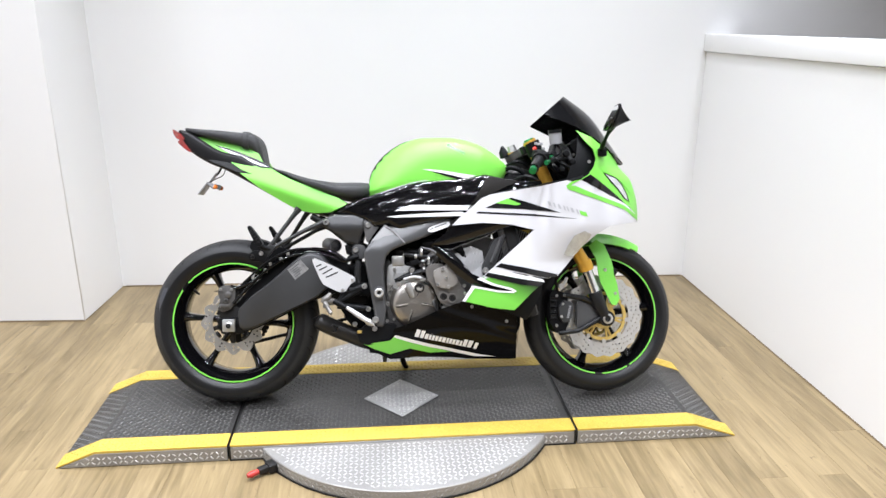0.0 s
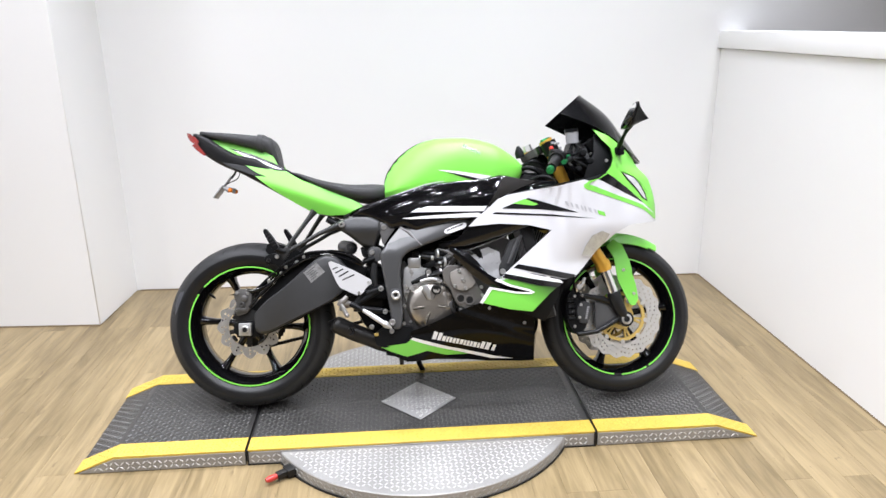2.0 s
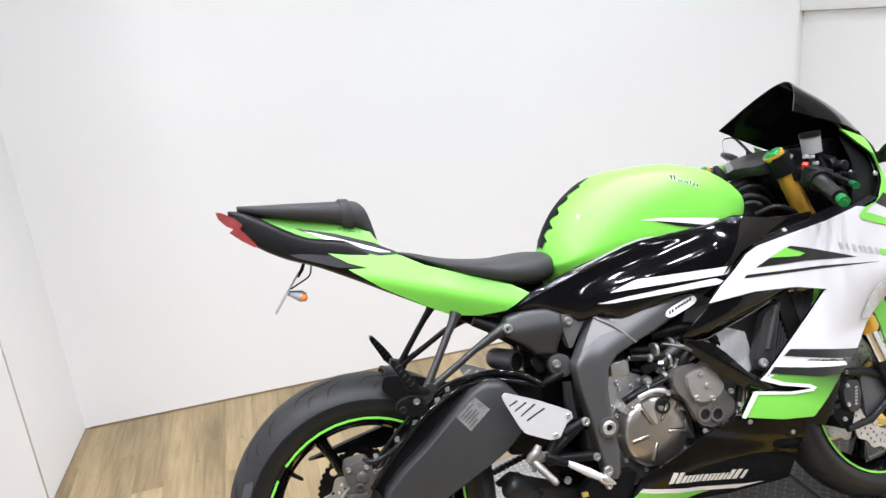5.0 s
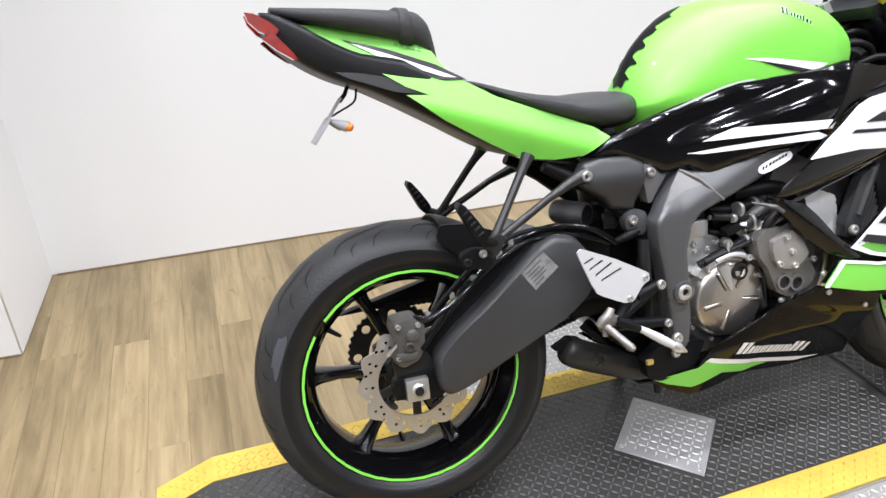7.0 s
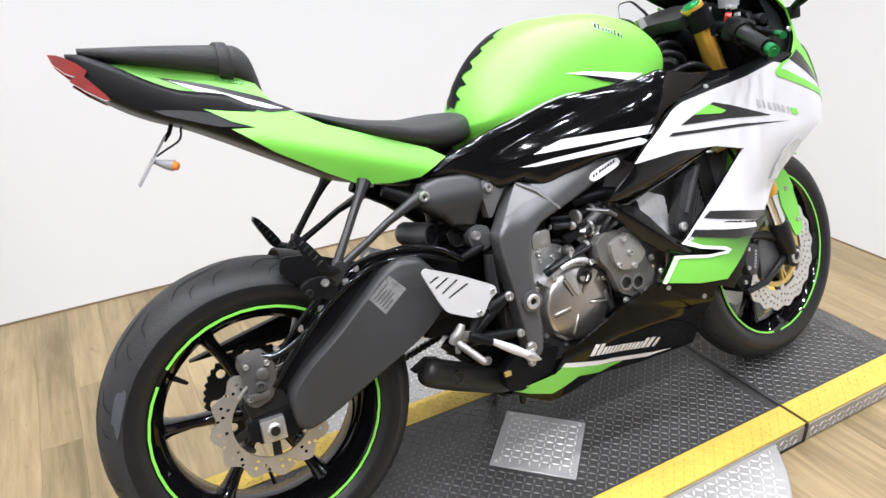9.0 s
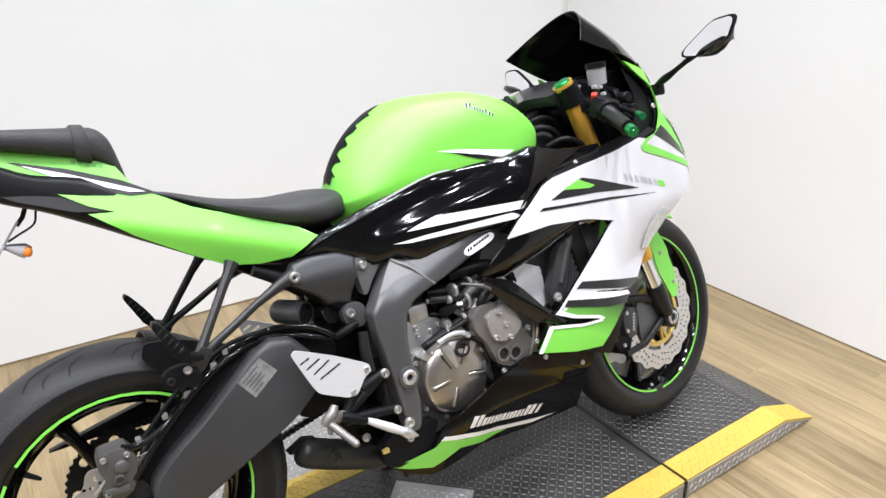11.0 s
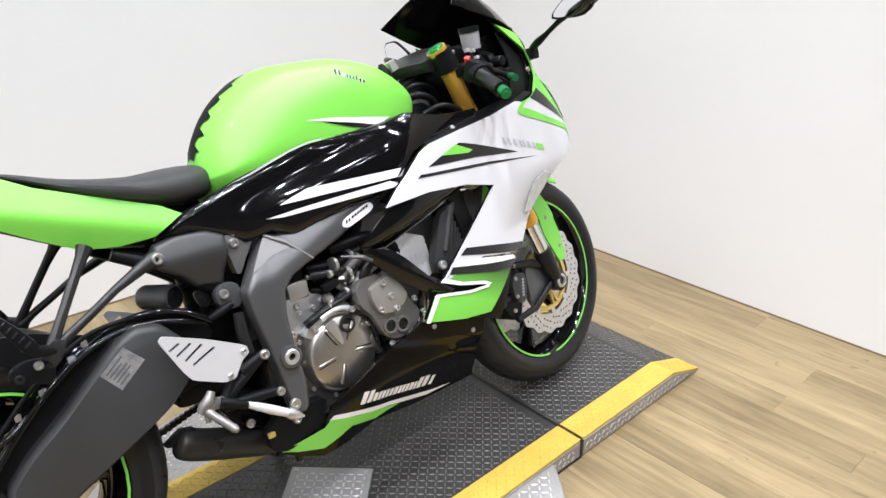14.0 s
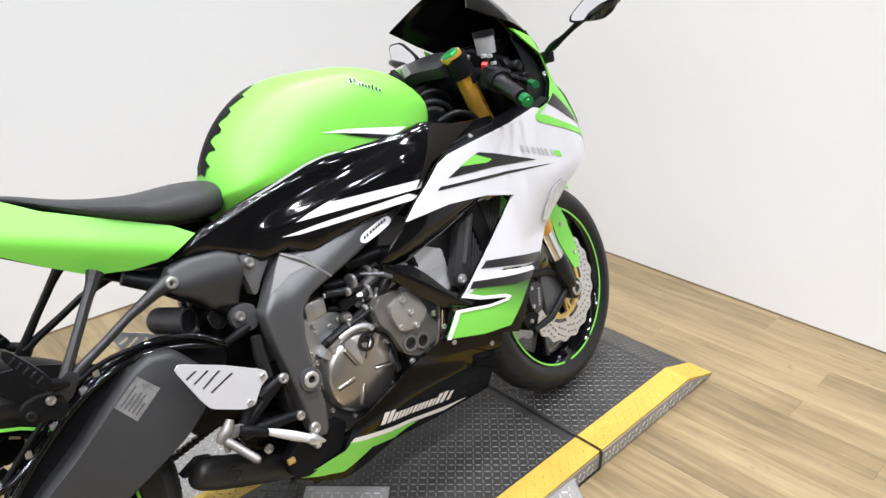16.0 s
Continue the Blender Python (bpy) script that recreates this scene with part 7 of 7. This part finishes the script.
for s in (-1, 1):
    def bar_side(bm):
        return bm if s < 0 else other_side(bm)
    bar = part("clip_on", bar_side(merge(rod([(1.130, -0.122, 0.590), (1.136, -0.122, 0.572)], 0.032, 18), rod([(1.150, -0.138, 0.582), (1.128, -0.185, 0.580), (1.112, -0.220, 0.572)], [0.014, 0.012, 0.012], 12), rod([(1.112, -0.220, 0.572), (1.058, -0.360, 0.514)], 0.011, 12))), SATIN, BIKE, "black clip-on handlebar")
    part("grip", bar_side(rod([(1.098, -0.256, 0.557), (1.096, -0.261, 0.555), (1.067, -0.336, 0.5235), (1.065, -0.342, 0.521)], [0.0190, 0.0160, 0.0160, 0.0175], 18)), SIDEWALL, bar, "black rubber grip")
    part("switch_box", bar_side(moved(box(-0.022, 0.022, -0.026, 0.026, -0.024, 0.024, 0.008), at(1.108, -0.232, 0.568) @ pose(0, 0, 0, 23, 0, 20))), SATIN, bar, "black switch box")
    part("bar_end", bar_side(merge(rod([(1.063, -0.347, 0.519), (1.057, -0.363, 0.512)], [0.0125, 0.0120], 20), rod([(1.057, -0.363, 0.512), (1.0563, -0.3645, 0.5114)], [0.006, 0.005], 10))), GREEN_ANO, bar, "green anodised bar end")
    part("lever", bar_side(rod(bend([(1.142, -0.205, 0.572), (1.152, -0.245, 0.560), (1.128, -0.305, 0.548), (1.108, -0.342, 0.540)], 5), [0.009] * 6 + [0.006] * 10, 10)), SATIN, bar, "black hand lever")
    part("lever_adjuster", bar_side(rod([(1.146, -0.225, 0.575), (1.150, -0.228, 0.552)], 0.008, 12)), GREEN_ANO, bar)
part("lever_tip", rod([(1.120, -0.318, 0.546), (1.106, -0.346, 0.540)], [0.007, 0.008], 10), GREEN_ANO, BIKE)
part("kill_switch", moved(box(-0.006, 0.006, -0.006, 0.006, -0.006, 0.012, 0.002), at(1.092, -0.222, 0.594) @ pose(0, 0, 0, 20, -30, 17)), RED_SWITCH, BIKE, "red engine stop switch")
part("master_cylinder", rod([(1.150, -0.205, 0.572), (1.170, -0.145, 0.590)], [0.014, 0.014], 12), SATIN, BIKE)
res = part("brake_reservoir", rod([(1.182, -0.142, 0.626), (1.178, -0.146, 0.664)], [0.022, 0.023], 20), GREY_PLASTIC, BIKE, "grey translucent brake fluid reservoir")
part("cap", rod([(1.178, -0.146, 0.664), (1.177, -0.147, 0.676)], [0.025, 0.024], 20), SATIN, res, "dark reservoir cap")
part("reservoir_stay", rod([(1.182, -0.142, 0.628), (1.168, -0.150, 0.592)], 0.006, 8), SATIN, BIKE)
part("gauge", moved(box(-0.03, 0.03, -0.11, 0.11, -0.05, 0.05, 0.02), at(1.285, 0, 0.605) @ pose(0, 0, 0, 0, -35, 0)), SATIN, BIKE, "black instrument cluster")
part("gauge_face", moved(box(-0.002, 0.002, -0.09, 0.09, -0.036, 0.036, 0.001), at(1.259, 0, 0.623) @ pose(0, 0, 0, 0, -35, 0)), BLACK, BIKE)
for k, pts in enumerate((
    [(1.180, -0.10, 0.570), (1.225, -0.08, 0.53), (1.24, -0.06, 0.46), (1.21, -0.05, 0.36)],
    [(1.150, -0.20, 0.560), (1.215, -0.165, 0.545), (1.24, -0.09, 0.47)],
    [(1.140, -0.22, 0.560), (1.21, -0.19, 0.565), (1.24, -0.14, 0.54), (1.26, -0.08, 0.52)],
    [(1.10, 0.20, 0.55), (1.19, 0.17, 0.52), (1.24, 0.08, 0.48)],
)):
    part("control_cable", rod(bend(pts, 6), 0.0055, 8), SATIN, BIKE, "black control cable")
part("duct_cover", loft([(0.965, 0.530, 0.46, 0.060, 3), (1.00, 0.540, 0.45, 0.085, 3), (1.06, 0.540, 0.44, 0.085, 3), (1.11, 0.530, 0.44, 0.070, 3)], 20), SATIN, BIKE, "black air duct cover behind the yoke")
part("ram_duct", box(1.02, 1.20, -0.080, -0.03, 0.40, 0.47, 0.02), SATIN, BIKE)
# the left block is enlarged to close the bright gap past the yoke
part("ram_duct", box(1.02, 1.24, 0.03, 0.130, 0.40, 0.565, 0.02), SATIN, BIKE)

for x, y, z in ((1.128, -0.158, 0.600), (1.120, -0.085, 0.606), (1.205, -0.150, 0.548), (1.235, -0.120, 0.535), (1.175, -0.165, 0.552), (1.250, -0.180, 0.560)):
    part("ferrule", forked(rod([(x, y, z), (x + 0.010, y + 0.004, z + 0.006)], [0.0045, 0.0035], 8)), STEEL, BIKE)
part("clutch_perch", forked(merge(rod([(1.150, 0.150, 0.585), (1.140, 0.205, 0.576)], [0.014, 0.012], 12), moved(lathe([(0.016, -0.006), (0.016, 0.006)], 16), at(1.158, 0.140, 0.596)))), ALU, BIKE, "bare metal clutch lever perch")
part("throttle_housing", rod([(1.108, -0.236, 0.566), (1.100, -0.256, 0.557)], [0.027, 0.025], 18), SATIN, BIKE, "black throttle housing")
for dx, dz in ((-0.006, 0.022), (0.012, 0.020), (0.020, 0.004)):
    part("switch_button", forked(moved(box(-0.005, 0.005, -0.005, 0.005, -0.003, 0.005, 0.0015), at(1.108 + dx, -0.228, 0.570 + dz))), GREY_PLASTIC, BIKE)
part("reservoir_hose", rod(bend([(1.182, -0.142, 0.628), (1.196, -0.150, 0.605), (1.186, -0.172, 0.586), (1.165, -0.185, 0.578)], 5), 0.0052, 8), SATIN, BIKE, "black reservoir hose")


# castings, hoses and plugs between the tank and the yoke
# added dark mass that closes the see-through gap behind the yoke
part("yoke_filler", loft([(1.085, 0.600, 0.540, 0.030, 2.4), (1.110, 0.606, 0.530, 0.042, 2.4), (1.150, 0.604, 0.520, 0.046, 2.4), (1.190, 0.596, 0.520, 0.034, 2.4)], 20), SATIN, BIKE, "black filler added behind the yoke")
part("steering_head", loft([(0.985, 0.520, 0.430, 0.075, 3), (1.030, 0.545, 0.420, 0.082, 3), (1.075, 0.552, 0.410, 0.078, 3), (1.115, 0.540, 0.400, 0.060, 3)], 24), CASE_DARK, BIKE, "dark cast steering head of the frame")
for pts, r, m in (
    ([(0.985, -0.070, 0.525), (1.020, -0.098, 0.545), (1.055, -0.108, 0.535), (1.085, -0.098, 0.505)], 0.0085, SATIN),
    ([(1.000, -0.050, 0.545), (1.040, -0.078, 0.568), (1.080, -0.082, 0.560), (1.110, -0.070, 0.530)], 0.0062, SATIN),
    ([(1.040, -0.095, 0.500), (1.075, -0.118, 0.512), (1.110, -0.128, 0.500), (1.145, -0.120, 0.475)], 0.0070, HANGER),
    ([(1.120, -0.175, 0.575), (1.150, -0.182, 0.545), (1.185, -0.172, 0.520), (1.215, -0.150, 0.510)], 0.0058, SATIN),
    ([(1.175, -0.190, 0.560), (1.200, -0.205, 0.545), (1.230, -0.195, 0.528), (1.250, -0.160, 0.520)], 0.0050, SATIN),
):
    part("control_hose", rod(bend(pts, 6), r, 10), m, BIKE, "black hose in the cockpit")
for x, y, z in ((1.030, -0.092, 0.548), (1.062, -0.100, 0.528), (1.010, -0.078, 0.532)):
    part("clip", box(x - 0.006, x + 0.006, y - 0.007, y + 0.007, z - 0.005, z + 0.005, 0.002), STEEL, BIKE)
for x, y, z, r in ((1.205, -0.200, 0.585, 0.013), (1.228, -0.196, 0.556, 0.012), (1.190, -0.196, 0.530, 0.010)):
    part("cable_plug", moved(lathe([(r * 0.6, 0.02), (r, 0.012), (r, -0.010), (r * 0.8, -0.014), (r * 0.3, -0.015)], 20), at(x, y, z)), SATIN, BIKE, "black round cable plug")

# ---- floor planks and other small repeated pieces ----
PLANK_W = 0.101
plank_meshes = {}


def plank_mesh(length):
    if length not in plank_meshes:
        g = 0.0002
        bm = box(-PLANK_W / 2 + g, PLANK_W / 2 - g, -length / 2 + g, length / 2 - g, -0.0035, 0, 0.0003, 1)
        plank_meshes[length] = mesh_of(bm, "plank", OAK, False)
    return plank_meshes[length]


rng = random.Random(5)
x = XL + PLANK_W / 2
while x < 1.30:
    y = YB - 0.02 - rng.choice((0.3, 0.55, 0.8, 1.05))
    first = True
    while y > YF + 0.02:
        length = 1.22
        if first:
            length, first = round(YB - y, 3), False
            centre = (YB + y) / 2
        else:
            length = round(min(1.22, y - YF), 3)
            centre, y = y - length / 2, y - 1.22
        ob = new("plank", plank_mesh(length))
        ob.location, ob.parent = (x, centre, 0), floor_ob
    x += PLANK_W
